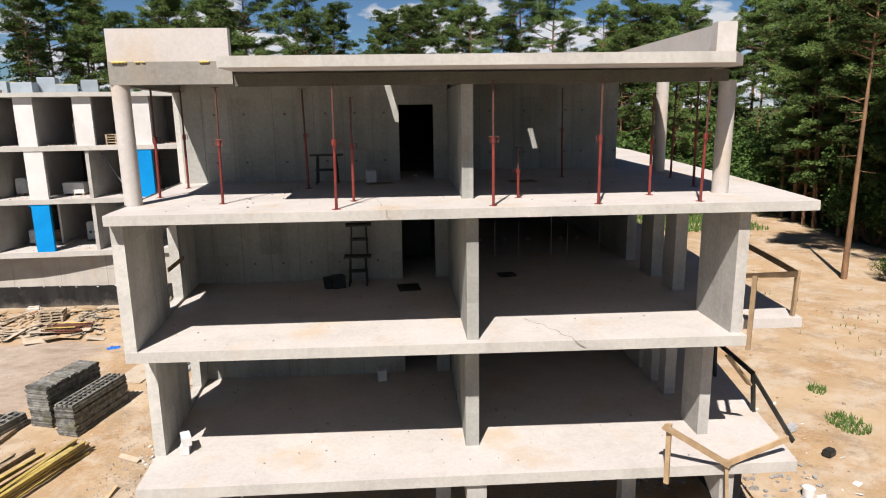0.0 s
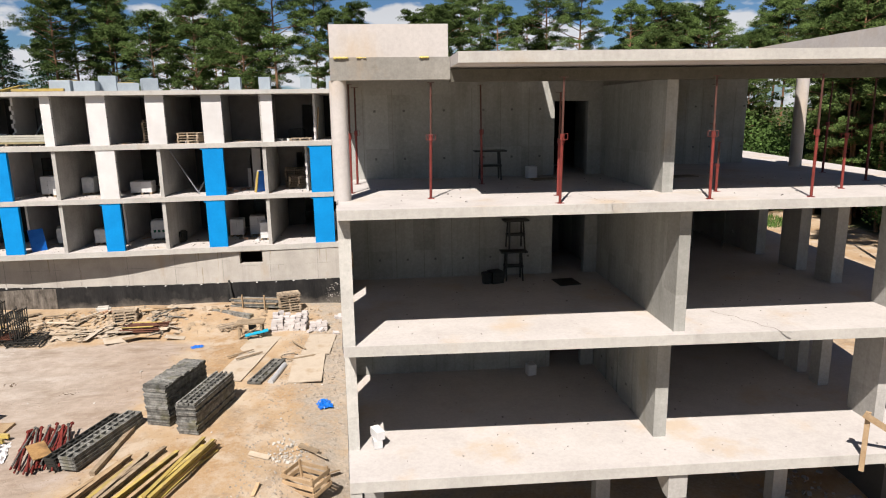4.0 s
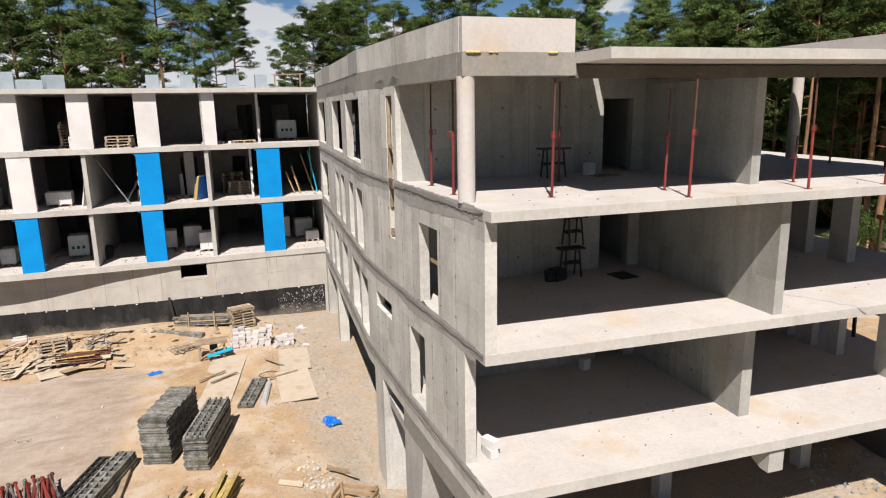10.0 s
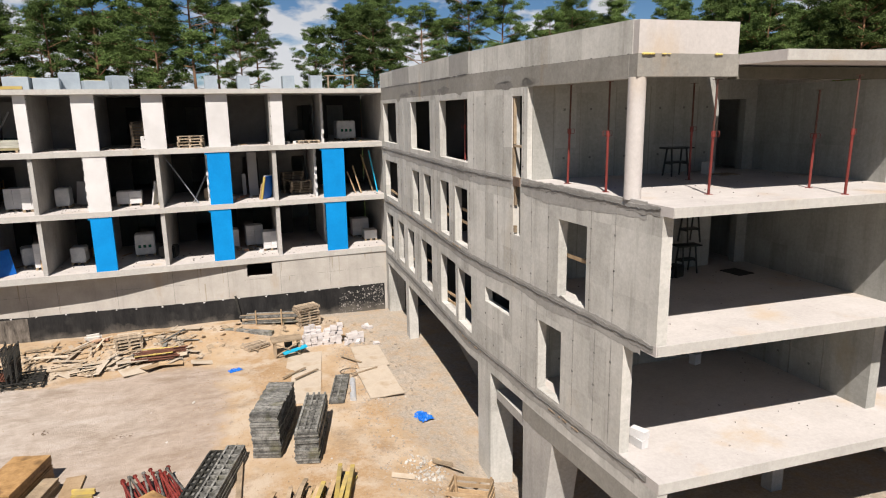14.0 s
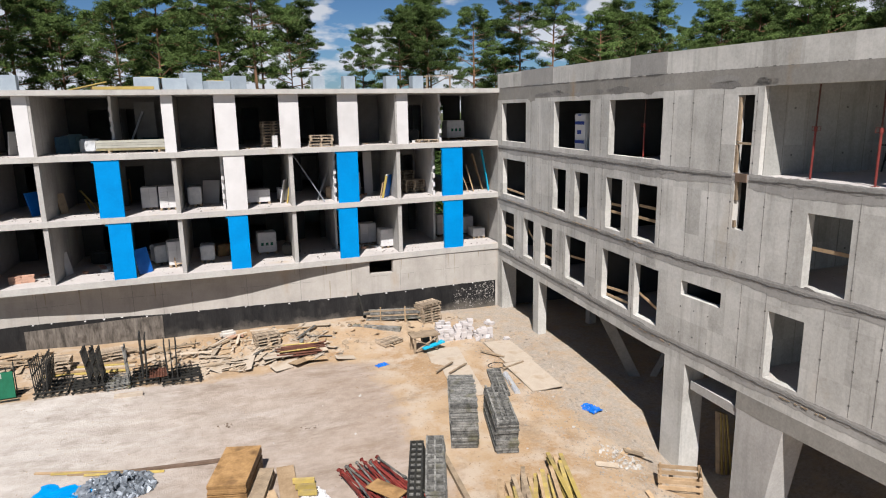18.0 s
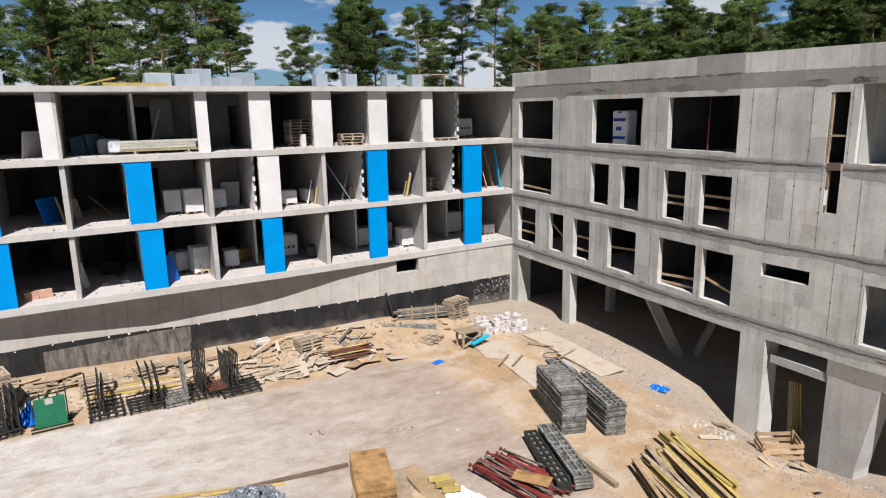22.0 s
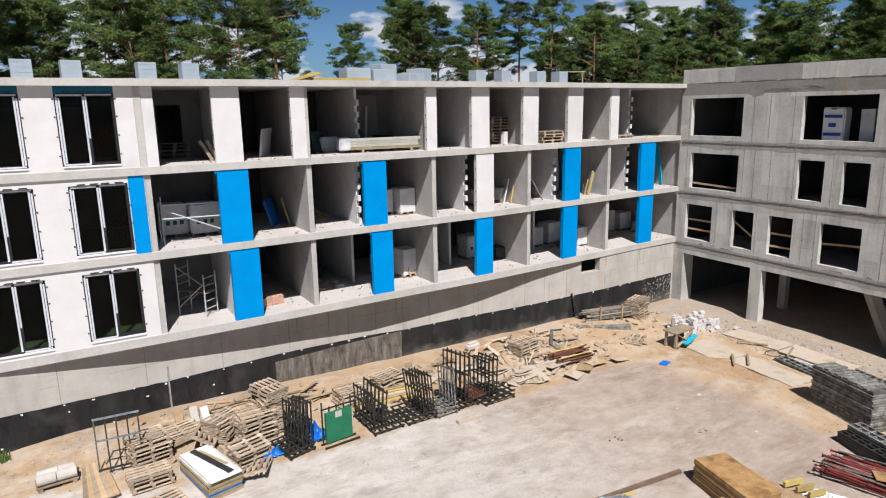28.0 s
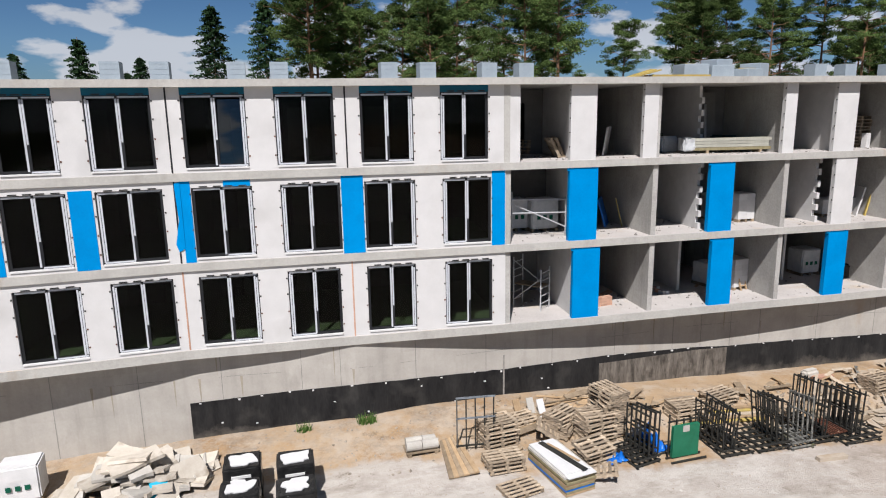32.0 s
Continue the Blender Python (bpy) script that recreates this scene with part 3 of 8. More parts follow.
def a_wall(name, mat, x0, x1, z0, z1, back=0.1, thick=0.2, parent=None, label=""):
    """A piece of facade between two values of x."""
    cuts = [x0] + [p[0] for p in A_LINE if x0 < p[0] < x1][::-1] + [x1]
    cuts.sort()
    bm = bmesh.new()
    pts = [(x, a_front(x, back)) for x in cuts] + [(x, a_front(x, back + thick)) for x in cuts[::-1]]
    prism(bm, pts, z0, z1)
    return part(name, bm, mat, parent or wing_a, label)


# cross walls, back walls and the plinth
for z0, z1 in A_STOREYS:
    for g in A_GRID:
        f = a_front(g)
        boxpart("cross_wall", CONCRETE, wing_a, g - 0.1, f + 0.1, z0, g + 0.1, f + 6.6, z1)
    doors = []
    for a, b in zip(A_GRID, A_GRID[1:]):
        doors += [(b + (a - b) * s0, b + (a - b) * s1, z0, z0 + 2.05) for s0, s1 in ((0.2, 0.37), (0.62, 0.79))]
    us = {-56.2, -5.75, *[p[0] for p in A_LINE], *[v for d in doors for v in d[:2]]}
    # Corridor wall coloured near-black for the shade at the back of the bays.
    part("corridor_wall", pierced(us, z0, z1, doors, lambda x, d: (x, a_front(x, 6.6 + 0.2 * d))), SHADE_WALL, wing_a)
boxpart("rear_wall", CONCRETE, wing_a, -56.2, A_BACK - 0.3, 0.5, -5.75, A_BACK - 0.05, 13.64)
boxpart("end_wall", CONCRETE, wing_a, -56.35, a_front(-56.2) + 0.1, 0.5, -56.1, A_BACK - 0.3, 13.64)
def p_front(x):
    return between(PLINTH, x, 0)[1]


us = {p[0] for p in PLINTH} | {-13.5, -12.2}
part("plinth_wall", pierced(us, -0.5, 4.86, [(-13.5, -12.2, 4.1, 4.8)], lambda x, d: (x, p_front(x) + 0.35 * d)), PLINTH_CAST, wing_a)
BAND = [(-45.3, 3.08), (-39.6, 3.36), (-34.0, 3.18), (-29.6, 3.2), (-24.0, 2.95), (-17.7, 2.97), (-12.4, 3.02), (-5.95, 2.98)]


def band_top(x):
    return between(BAND, x, 0)[1] + 0.03 * noise.noise((x * 3, 0, 0))


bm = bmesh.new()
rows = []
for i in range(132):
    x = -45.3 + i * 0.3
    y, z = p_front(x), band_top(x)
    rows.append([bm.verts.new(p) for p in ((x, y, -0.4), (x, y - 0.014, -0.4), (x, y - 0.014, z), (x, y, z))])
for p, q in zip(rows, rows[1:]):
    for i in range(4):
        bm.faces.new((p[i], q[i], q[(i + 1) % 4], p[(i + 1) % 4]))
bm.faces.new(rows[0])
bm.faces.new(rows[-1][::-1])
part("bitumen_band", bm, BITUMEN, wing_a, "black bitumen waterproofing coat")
part("bare_patch", pierced({-30.0, -29.3, -25.5, -24.05}, 0.6, 2.9, [], lambda x, d: (x, p_front(x) - 0.03 + 0.014 * d)), material("scraped_bitumen", (0.04, 0.035, 0.03), (0.2, 0.178, 0.152), 4.6, 0.95, 0.3, 26, stain=(0.05, 0.042, 0.035), stain_scale=2.2, stain_cut=(0.55, 0.75), stretch_z=0.2, spec=0.1), wing_a, "brown scraped bitumen patch")
bm = bmesh.new()
tick = random.Random(9)
x = -45.0
while x < -7:
    z = band_top(x) + tick.uniform(-0.09, -0.02)
    y = p_front(x) - 0.035
    box(bm, x, y, z, x + tick.uniform(0.05, 0.1), y + 0.01, z + tick.uniform(0.04, 0.07))
    x += tick.uniform(0.7, 1.4)
for i in range(9):
    x, z = tick.uniform(-44.5, -31), tick.uniform(2.1, 3.0)
    box(bm, x, p_front(x) - 0.035, z, x + tick.uniform(0.04, 0.1), p_front(x) - 0.02, z + tick.uniform(0.03, 0.06))
tagged(part("tack_strip", bm, WHITE, wing_a, "small white fixing washers"), kind="stuff")

bm = bmesh.new()
for i in range(420):
    x = -6.1 - 2.6 * tick.random() ** 1.5
    z, r = tick.uniform(1.7, 2.95) - 0.12 * (-6.1 - x), 0.006 + 0.03 * tick.random() ** 4
    box(bm, x - r, p_front(x) - 0.024, z - r, x + r, p_front(x) - 0.012, z + r * tick.uniform(0.6, 1.6))
tagged(part("mortar_splash", bm, STONE, wing_a, "pale mortar splashes on the bitumen"), kind="stuff")
bm = bmesh.new()
prism(bm, [(-34.06, p_front(-34.0) - 0.03), (-34.0, p_front(-34.0) - 0.03), (-34.0, p_front(-34.0)), (-34.06, p_front(-34.0))], 2.0, 3.75)
part("drip_strip", bm, STONE, wing_a, "pale mortar run down the plinth")
# infill panels of the open bays, with block partitions behind them


def partition(x, z0, z1, start, toothed=True):
    """A block partition square to the facade; its front end is toothed."""
    f = a_front(x)
    bm = bmesh.new()
    box(bm, x - 0.06, f + start, z0, x + 0.06, f + 6.6, z1)
    wall = part("partition", bm, BLOCK, wing_a, "pale block partition with toothed end" if toothed else "")
    if toothed:
        n = int((z1 - z0) / 0.24)
        for i in range(0, n, 2):
            boxpart("block", BLOCK, wall, x - 0.06, f + start - 0.2, z0 + i * 0.24, x + 0.06, f + start - 0.002, z0 + i * 0.24 + 0.235)


def infill(x0, x1, z0, z1, mat, back):
    blue = mat is BLUE
    p = a_wall("blue_panel" if blue else "white_panel", mat, x0, x1, z0, z1, back, label="bright blue membrane panel" if blue else "")
    if blue:
        a_wall("blue_flap", mat, x0 - 0.1, x0 - 0.002, z1 - 0.1, z1 - 0.01, back, 0.02, p)
    else:
        for u in (0.45, 0.95, 1.45, 1.95, 2.4):
            for x in (x0 - 0.035, x1 + 0.005):
                a_wall("fixing_tab", BLACK, x, x + 0.03, z0 + u, z0 + u + 0.05, back + 0.02, 0.03, p)


for x0, x1 in ((-33.975, -33.61), (-31.75, -30.78), (-28.92, -28.36), (-23.02, -22.52), (-20.71, -19.74), (-17.73, -16.78), (-14.83, -13.79), (-11.7, -11.09)):
    infill(x0, x1, 11.02, 13.64, PALE, 0.08)
for x0, x1, mat in ((-31.77, -30.68, BLUE), (-26.07, -25.04, BLUE), (-20.51, -19.53, PALE), (-14.99, -13.9, BLUE), (-9.19, -8.0, BLUE)):
    infill(x0, x1, 8.12, 10.76, mat, 0.03)
for x0, x1 in ((-31.56, -30.51), (-25.8, -24.85), (-20.52, -19.58), (-15.04, -14.04), (-9.13, -8.01)):
    infill(x0, x1, 5.17, 7.85, BLUE, 0.03)
for x, start, toothed in ((-31.26, 0.3, False), (-25.42, 2.0, True), (-20.3, 0.3, False), (-14.44, 0.3, False), (-8.95, 1.25, True)):
    partition(x, 11.02, 13.64, start, toothed)
for x, start, toothed in ((-31.06, 0.3, False), (-26.0, 0.9, True), (-20.62, 0.9, True), (-15.05, 0.9, True), (-9.5, 0.9, True)):
    partition(x, 8.12, 10.76, start, toothed)
for x, start, toothed in ((-31.41, 0.3, False), (-25.71, 2.4, False), (-20.39, 2.6, False), (-14.84, 2.6, False), (-8.92, 2.6, False)):
    partition(x, 5.17, 7.85, start, toothed)
# grey edges of the floors, and block walls behind the bays
for z0, z1 in A_LEVELS[:3]:
    a_wall("slab_edge", PALE_EDGE, -56.2, -5.76, z0 + 0.002, z1 - 0.003, -0.012, 0.02)


def rear_wall(x0, x1, storey, door=None, back=4.2):
    """A block wall across the back of a bay, with a doorway."""
    z0, z1 = A_STOREYS[storey]
    us = {x0, x1, *(door or ())}
    opens = [(door[0], door[1], z0, z0 + 2.05)] if door else []
    part("block_wall", pierced(us, z0, z1, opens, lambda x, d: (x, a_front(x, back + 0.12 * d))), SHADED_BLOCK, wing_a, "shade-darkened block wall with a doorway" if door else "grey block wall")


# Block colour taken well down, for the shade deep in the bays.
SHADED_BLOCK = material("grey_block_wall", (0.13, 0.128, 0.122), (0.2, 0.196, 0.188), 1.2, 0.9, 0.15, 18)
for x0, x1, storey, door in ((-22.6, -20.3, 2, (-20.93, -20.32)), (-14.3, -11.8, 2, None), (-11.6, -9.05, 2, (-10.0, -9.15)), (-25.4, -22.8, 2, (-25.35, -24.4)), (-33.95, -31.3, 2, (-33.0, -32.1)),
                             (-25.9, -22.8, 1, (-25.4, -24.5)), (-14.95, -11.8, 1, (-13.3, -12.4)), (-11.6, -9.6, 1, (-10.5, -9.75)), (-22.6, -20.7, 1, None), (-33.95, -31.1, 1, None), (-33.95, -31.45, 0, None)):
    rear_wall(x0, x1, storey, door)
# joints and rust runs on the plinth
JOINT = random.Random(17)
bm = bmesh.new()
x = -55.0
while x < -7:
    y = p_front(x)
    box(bm, x, y - 0.004, band_top(x) + 0.02 if x > -45.3 else 1.2, x + 0.02, y + 0.02, 4.8)
    x += JOINT.choice((1.35, 2.7, 2.7))
for z, gap in ((3.97, 0.2),):
    x = -56.0
    while x < -6.4:
        if z > band_top(x) + 0.15 and noise.noise((x * 0.5, z, 0)) > -gap + 0.2:
            w = 0.006 + 0.006 * noise.noise((x * 2, z, 5))
            quad = [bm.verts.new((p, p_front(p) - 0.004, z + 0.02 * noise.noise((p, z, 0)) + d)) for p, d in ((x, -w), (x + 0.3, -w), (x + 0.3, w), (x, w))]
            bm.faces.new(quad)
        x += 0.3
tagged(part("casting_seam", bm, SEAM, wing_a), kind="stuff")
bm = bmesh.new()
for i in range(30):
    x = JOINT.uniform(-55, -7)
    y, n, w = p_front(x), JOINT.uniform(0.3, 1.5), JOINT.uniform(0.012, 0.045)
    top = JOINT.choice((4.8, 4.8, 3.95))
    ring = [(x - w, top), (x - w * 0.4, top - n * 0.6), (x, top - n), (x + w * 0.5, top - n * 0.55), (x + w, top)]
    low = [bm.verts.new((p, y - 0.006, q)) for p, q in ring]
    back = [bm.verts.new((p, y + 0.02, q)) for p, q in ring]
    bm.faces.new(low)
    for k in range(5):
        bm.faces.new((low[k], back[k], back[(k + 1) % 5], low[(k + 1) % 5]))
tagged(part("run_stain", bm, material("rust_run", (0.25, 0.215, 0.165), (0.32, 0.285, 0.23), 3.0, 0.9, 0.0, 20), wing_a, "tan run-off stains"), kind="stuff")
# finished bays with windows
A_WINDOWS = [
    [(-49.85, -47.98), (-47.16, -45.33), (-44.55, -42.68), (-41.73, -39.97), (-39.07, -37.37), (-36.33, -34.62)],
    [(-49.82, -48.06), (-47.28, -45.38), (-44.53, -42.66), (-41.78, -39.85), (-39.05, -37.32), (-36.38, -34.66)],
    [(-49.69, -48.09), (-47.3, -45.46), (-44.61, -42.68), (-41.81, -39.94), (-39.1, -37.34), (-36.43, -34.76)],
]
def a_window(a, b, z0, z1, left, tilted=False):
    """A two-leaf French window in the facade: frame, leaves, panes, film on one jamb and the mullion, fixing tabs; one leaf may be tipped open."""
    pa, pb = (a, a_front(a, 0.12)), (b, a_front(b, 0.12))
    width = math.hypot(pb[0] - pa[0], pb[1] - pa[1])
    turn = math.degrees(math.atan2(pb[1] - pa[1], pb[0] - pa[0]))
    win = new("window")
    win.parent, win.matrix_basis = wing_a, pose(pa[0], pa[1], z0, 0, 0, turn)
    win["label"] = "dark two-leaf French window with white film"
    h = z1 - z0

    def bar(name, mat, x0, x1, u0, u1, y0=0.0, y1=0.08):
        return boxpart(name, mat, win, x0, y0, u0, x1, y1, u1)

    bm = bmesh.new()
    for x0, x1, u0, u1 in ((0, width, 0, 0.09), (0, width, h - 0.1, h), (0, 0.09, 0.09, h - 0.1), (width - 0.09, width, 0.09, h - 0.1), (width / 2 - 0.07, width / 2 + 0.07, 0.09, h - 0.1)):
        box(bm, x0, 0, u0, x1, 0.08, u1)
    part("window_frame", bm, FRAME, win)
    mid = width / 2
    edge = 0.035 if left else width - 0.155
    for x0, x1, u0, u1 in ((edge, edge + 0.055, 0.05, h - 0.1), (edge + 0.07, edge + 0.12, 0.09, h - 0.14), (mid - 0.065, mid - 0.01, 0.06, h - 0.1), (mid + 0.005, mid + 0.055, 0.85, h - 0.1)):
        bar("film_strip", TAPE, x0, x1, u0, u1, -0.012, -0.001)
    for x0, x1, u0, u1 in ((0.06, mid - 0.06, h - 0.085, h - 0.03), (mid + 0.02, width - 0.06, h - 0.07, h - 0.025)) + (((0.06, mid - 0.03, 0.015, 0.065),) if left else ((mid + 0.03, width - 0.05, 0.015, 0.065),)):
        bar("film_strip", TAPE, x0, x1, u0, u1, -0.012, -0.001)
    bar("sill_strip", WHITE, 0.02, width - 0.02, -0.05, -0.004, -0.1, 0.0)
    for x0, x1 in ((0.09, width / 2 - 0.07), (width / 2 + 0.07, width - 0.09)):
        if tilted and x0 > mid:
            pane = boxpart("pane", MIRROR_GLASS, win, x0, 0, 0, x1, 0.015, h - 0.19, "tipped pane that mirrors the sky", m=pose(0, 0.035, 0.09, -5, 0, 0))
        else:
            pane = bar("pane", GLASS, x0, x1, 0.09, h - 0.1, 0.035, 0.05)
        pane.visible_shadow = z0 > 8
    for u in (0.3, 0.9, 1.5, 2.05):
        for x0 in (-0.06, width + 0.005):
            bar("fixing_tab", RUSTY if u < 1 else BLACK, x0, x0 + 0.05, u, u + 0.05, -0.075, -0.06)
    for x0 in (0.25, width * 0.36, width * 0.55, width * 0.78):
        bar("fixing_tab", BLACK, x0, x0 + 0.24, h + 0.012, h + 0.05, -0.075, -0.06)


for (z0, z1), wins in zip(A_STOREYS, A_WINDOWS):
    last = -56.2
    for k, (a, b) in enumerate([(-55.38, -53.58), (-52.68, -50.89)] + wins):
        a_wall("white_panel", PALE, last, a, z0, z1, 0.06, 0.2)
        a_wall("lintel", PALE if z0 < 10 else TEAL, a, b, z1 - 0.22, z1, 0.06, 0.2)
        a_wall("window_sill", PALE, a, b, z0, z0 + 0.15, 0.06, 0.2)
        a_window(a, b, z0 + 0.15, z1 - 0.22, k % 2 == 1, k == 4 and z0 > 10)
        last = b
    a_wall("white_panel", PALE, last, -34.205 if z0 > 10 else -34.14, z0, z1, 0.06, 0.2)
a_wall("column_edge", PALE_EDGE, -34.2, -33.98, 11.02, 13.64, 0.056, 0.2)
LINING = material("green_floor_lining", (0.13, 0.17, 0.09), (0.19, 0.235, 0.13), 1.5, 0.7, 0.05, 20)
for z0, z1 in A_STOREYS:
    for a, b in zip(A_GRID[5:], A_GRID[6:]):
        x0, x1 = b + 0.12, a - 0.12
        bm = bmesh.new()
        prism(bm, [(x0, a_front(x0, 0.3)), (x1, a_front(x1, 0.3)), (x1, a_front(x1, 6.5)), (x0, a_front(x0, 6.5))], z0 + 0.004, z0 + 0.02)
        part("floor_lining", bm, LINING, wing_a, "green floor lining")
# blue membrane strips between the finished windows, and dark seams between panels
for x0, x1, top in ((-48.0, -47.35, 10.6), (-44.87, -44.55, 10.76), (-39.82, -39.09, 10.76), (-34.64, -34.16, 10.76), (-50.79, -49.89, 10.6)):
    a_wall("blue_panel", BLUE, x0, x1, 8.13, top, 0.045, 0.02, label="bright blue membrane strip")
a_wall("blue_panel", BLUE, -43.54, -42.71, 10.55, 10.74, 0.045, 0.02)
bm = bmesh.new()
flap = [(-45.02, 10.7), (-44.85, 10.76), (-44.85, 8.6), (-45.04, 8.5), (-45.12, 8.75), (-44.97, 9.5)]
fy = a_front(-45.0, 0.03)
low = [bm.verts.new((x, fy, z)) for x, z in flap]
top = [bm.verts.new((x, fy + 0.012, z)) for x, z in flap]
bm.faces.new(low[::-1])
bm.faces.new(top)
for i in range(6):
    bm.faces.new((low[i], low[(i + 1) % 6], top[(i + 1) % 6], top[i]))
part("blue_flap", bm, BLUE, wing_a, "loose torn blue membrane flap")
for z0, z1 in A_STOREYS:
    for x in (-39.57, -45.02):
        a_wall("panel_seam", FRAME if z0 > 6 else BRICK, x - 0.025, x + 0.025, z0, z1, 0.05, 0.03)

# ---- the near wing, open at its end ----
B_LINE = [(-5.75, 12.6), (-5.85, 14.1), (-6.1, 17.5), (-6.35, 22.5), (-6.05, 30.7), (-5.85, 37.9)]
wing_b = thing("apartment_building", "raw concrete apartment block with an open end", "building")


def b_wall(name, y0, y1, z0, z1, openings=(), thick=0.25, mat=None, out=0.0):
    """A piece of the west facade with openings (y0, y1, z0, z1)."""
    ys = {y0, y1, *[p[1] for p in B_LINE if y0 < p[1] < y1], *[v for o in openings for v in o[:2]]}
    return part(name, pierced(ys, z0, z1, openings, lambda y, d: (between(B_LINE, y, 1)[0] - out + d * (thick + out), y), True), mat or FACADE, wing_b)


def b_slab(name, z0, z1, front, east, mat=None):
    """A floor: front is y at its south-west corner, east a list of plan points going north."""
    bm = bmesh.new()
    pts = [p for p in B_LINE if p[1] > front]
    x0 = between(B_LINE, max(front, 12.6), 1)[0]
    ring = [(x0, front)] + east + [p for p in pts[::-1]]
    prism(bm, ring, z0, z1)
    return part(name, bm, mat or SLAB, wing_b)


b_slab("floor_slab", 10.57, 10.77, 12.64, [(8.48, 12.57), (9.17, 17.4), (10.5, 29.5), (10.5, 50), (-5.85, 50)])
b_slab("floor_slab", 7.66, 7.89, 12.92, [(7.24, 12.69), (7.26, 13.72), (9.1, 13.7), (9.9, 24), (9.9, 50), (-5.85, 50)])
b_slab("floor_slab", 4.72, 4.97, 12.62, [(8.57, 12.53), (9.8, 20), (9.8, 50), (-5.85, 50)])
# Form stain, darkened further to put the roof's shade into soffit and beam.
SHADED_STAIN = concrete("form_stained_concrete", (0.055, 0.052, 0.04), (0.12, 0.113, 0.09), 2.4, 0.15, 0.2)
# The lower soffits are unseen and kept pale to bounce light onto floors.
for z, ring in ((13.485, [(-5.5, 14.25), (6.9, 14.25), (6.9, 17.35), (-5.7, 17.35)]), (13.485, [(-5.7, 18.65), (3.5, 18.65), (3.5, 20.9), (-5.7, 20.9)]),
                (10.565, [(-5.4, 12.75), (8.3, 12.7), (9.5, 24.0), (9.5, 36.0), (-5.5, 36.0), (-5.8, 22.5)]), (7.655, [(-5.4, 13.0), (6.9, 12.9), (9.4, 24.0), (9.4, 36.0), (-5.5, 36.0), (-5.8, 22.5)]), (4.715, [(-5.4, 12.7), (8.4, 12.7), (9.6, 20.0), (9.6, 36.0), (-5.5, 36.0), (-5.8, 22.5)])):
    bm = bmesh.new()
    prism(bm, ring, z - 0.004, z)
    part("soffit", bm, SHADED_STAIN if z > 13 else PALE_EDGE, wing_b, "concrete soffit, shade-darkened under the roof")
for z0, z1, y0, x1, y1 in ((10.572, 10.767, 12.64, 8.47, 12.57), (7.662, 7.887, 12.92, 7.23, 12.69), (4.722, 4.967, 12.62, 8.56, 12.53)):
    bm = bmesh.new()
    prism(bm, [(-5.74, y0 - 0.012), (x1, y1 - 0.012), (x1, y1 + 0.02), (-5.74, y0 + 0.02)], z0, z1)
    part("slab_edge", bm, PALE_EDGE, wing_b)
# Added dark walls behind the long slot, so that it reads black.
boxpart("inner_wall", SHADE_WALL, wing_b, -5.75, 19.42, 7.89, -4.2, 19.55, 13.4)
boxpart("inner_wall", SHADE_WALL, wing_b, -4.3, 18.62, 7.89, -4.15, 19.42, 13.4)
# the roof, with two slots through which the sun falls on the back walls
for ring in ([(-3.37, 12.66), (6.43, 12.5), (7.1, 13.5), (7.13, 14.2), (-3.4, 14.2)],
             [(-5.6, 14.2), (7.13, 14.2), (7.15, 17.4), (-5.85, 17.4)],
             [(-5.85, 17.4), (-0.52, 17.4), (-0.52, 18.35), (-5.85, 18.35)],
             [(-0.3, 17.4), (7.15, 17.4), (7.15, 18.35), (-0.3, 18.35)],
             [(-6.0, 18.35), (7.15, 18.35), (7.15, 19.38), (-6.0, 19.38)],
             [(-6.0, 19.38), (3.62, 19.38), (3.62, 19.98), (-6.0, 19.98)],
             [(3.84, 19.38), (7.15, 19.38), (7.15, 19.98), (3.84, 19.98)],
             [(-6.1, 19.98), (7.15, 19.98), (7.3, 30), (7.3, 50), (-5.6, 50), (-5.6, 38), (-5.8, 30.7), (-6.1, 22.5)]):
    bm = bmesh.new()
    prism(bm, ring, 13.49, 13.7)
    part("roof_slab", bm, SLAB, wing_b)
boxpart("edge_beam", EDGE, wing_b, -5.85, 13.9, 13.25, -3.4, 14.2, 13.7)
boxpart("edge_beam", SHADED_STAIN, wing_b, -3.4, 13.95, 13.2, 7.05, 14.2, 13.45)
bm = bmesh.new()
prism(bm, [(-3.36, 12.648), (6.42, 12.488), (6.42, 12.52), (-3.36, 12.68)], 13.493, 13.697)
part("slab_edge", bm, PALE_EDGE, wing_b)
boxpart("parapet", SLAB, wing_b, -5.84, 13.9, 13.7, -3.44, 14.1, 14.34)


def rise(ob, low=0.17, high=0.26, level=13.5):
    """Lifts a length of the roof edge towards its far end, where the parapet stands higher."""
    for v in ob.data.vertices:
        v.co.z += (high if v.co.z > 14.1 else low if v.co.z > level else 0) * max(0.0, v.co.y - 14.1) / 23.8
    return ob


rise(b_wall("parapet", 14.1, 37.9, 13.7, 14.36, (), 0.2))
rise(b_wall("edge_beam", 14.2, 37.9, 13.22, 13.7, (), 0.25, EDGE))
bm = bmesh.new()
prism(bm, [(6.69, 13.87), (7.09, 13.82), (7.12, 14.2), (6.72, 14.2)], 13.7, 14.41)
part("parapet_end", bm, SLAB, wing_b, "squared end of the parapet")
bm = bmesh.new()
prism(bm, [(6.86, 14.2), (7.12, 14.2), (7.5, 37), (7.3, 37)], 13.7, 14.4)
part("parapet", bm, SLAB, wing_b)
W3 = [(33.98, 37.2, 11.05, 13.05), (27.46, 30.8, 11.0, 13.03), (22.52, 25.95, 10.95, 13.0), (18.7, 19.3, 10.77, 13.0)]
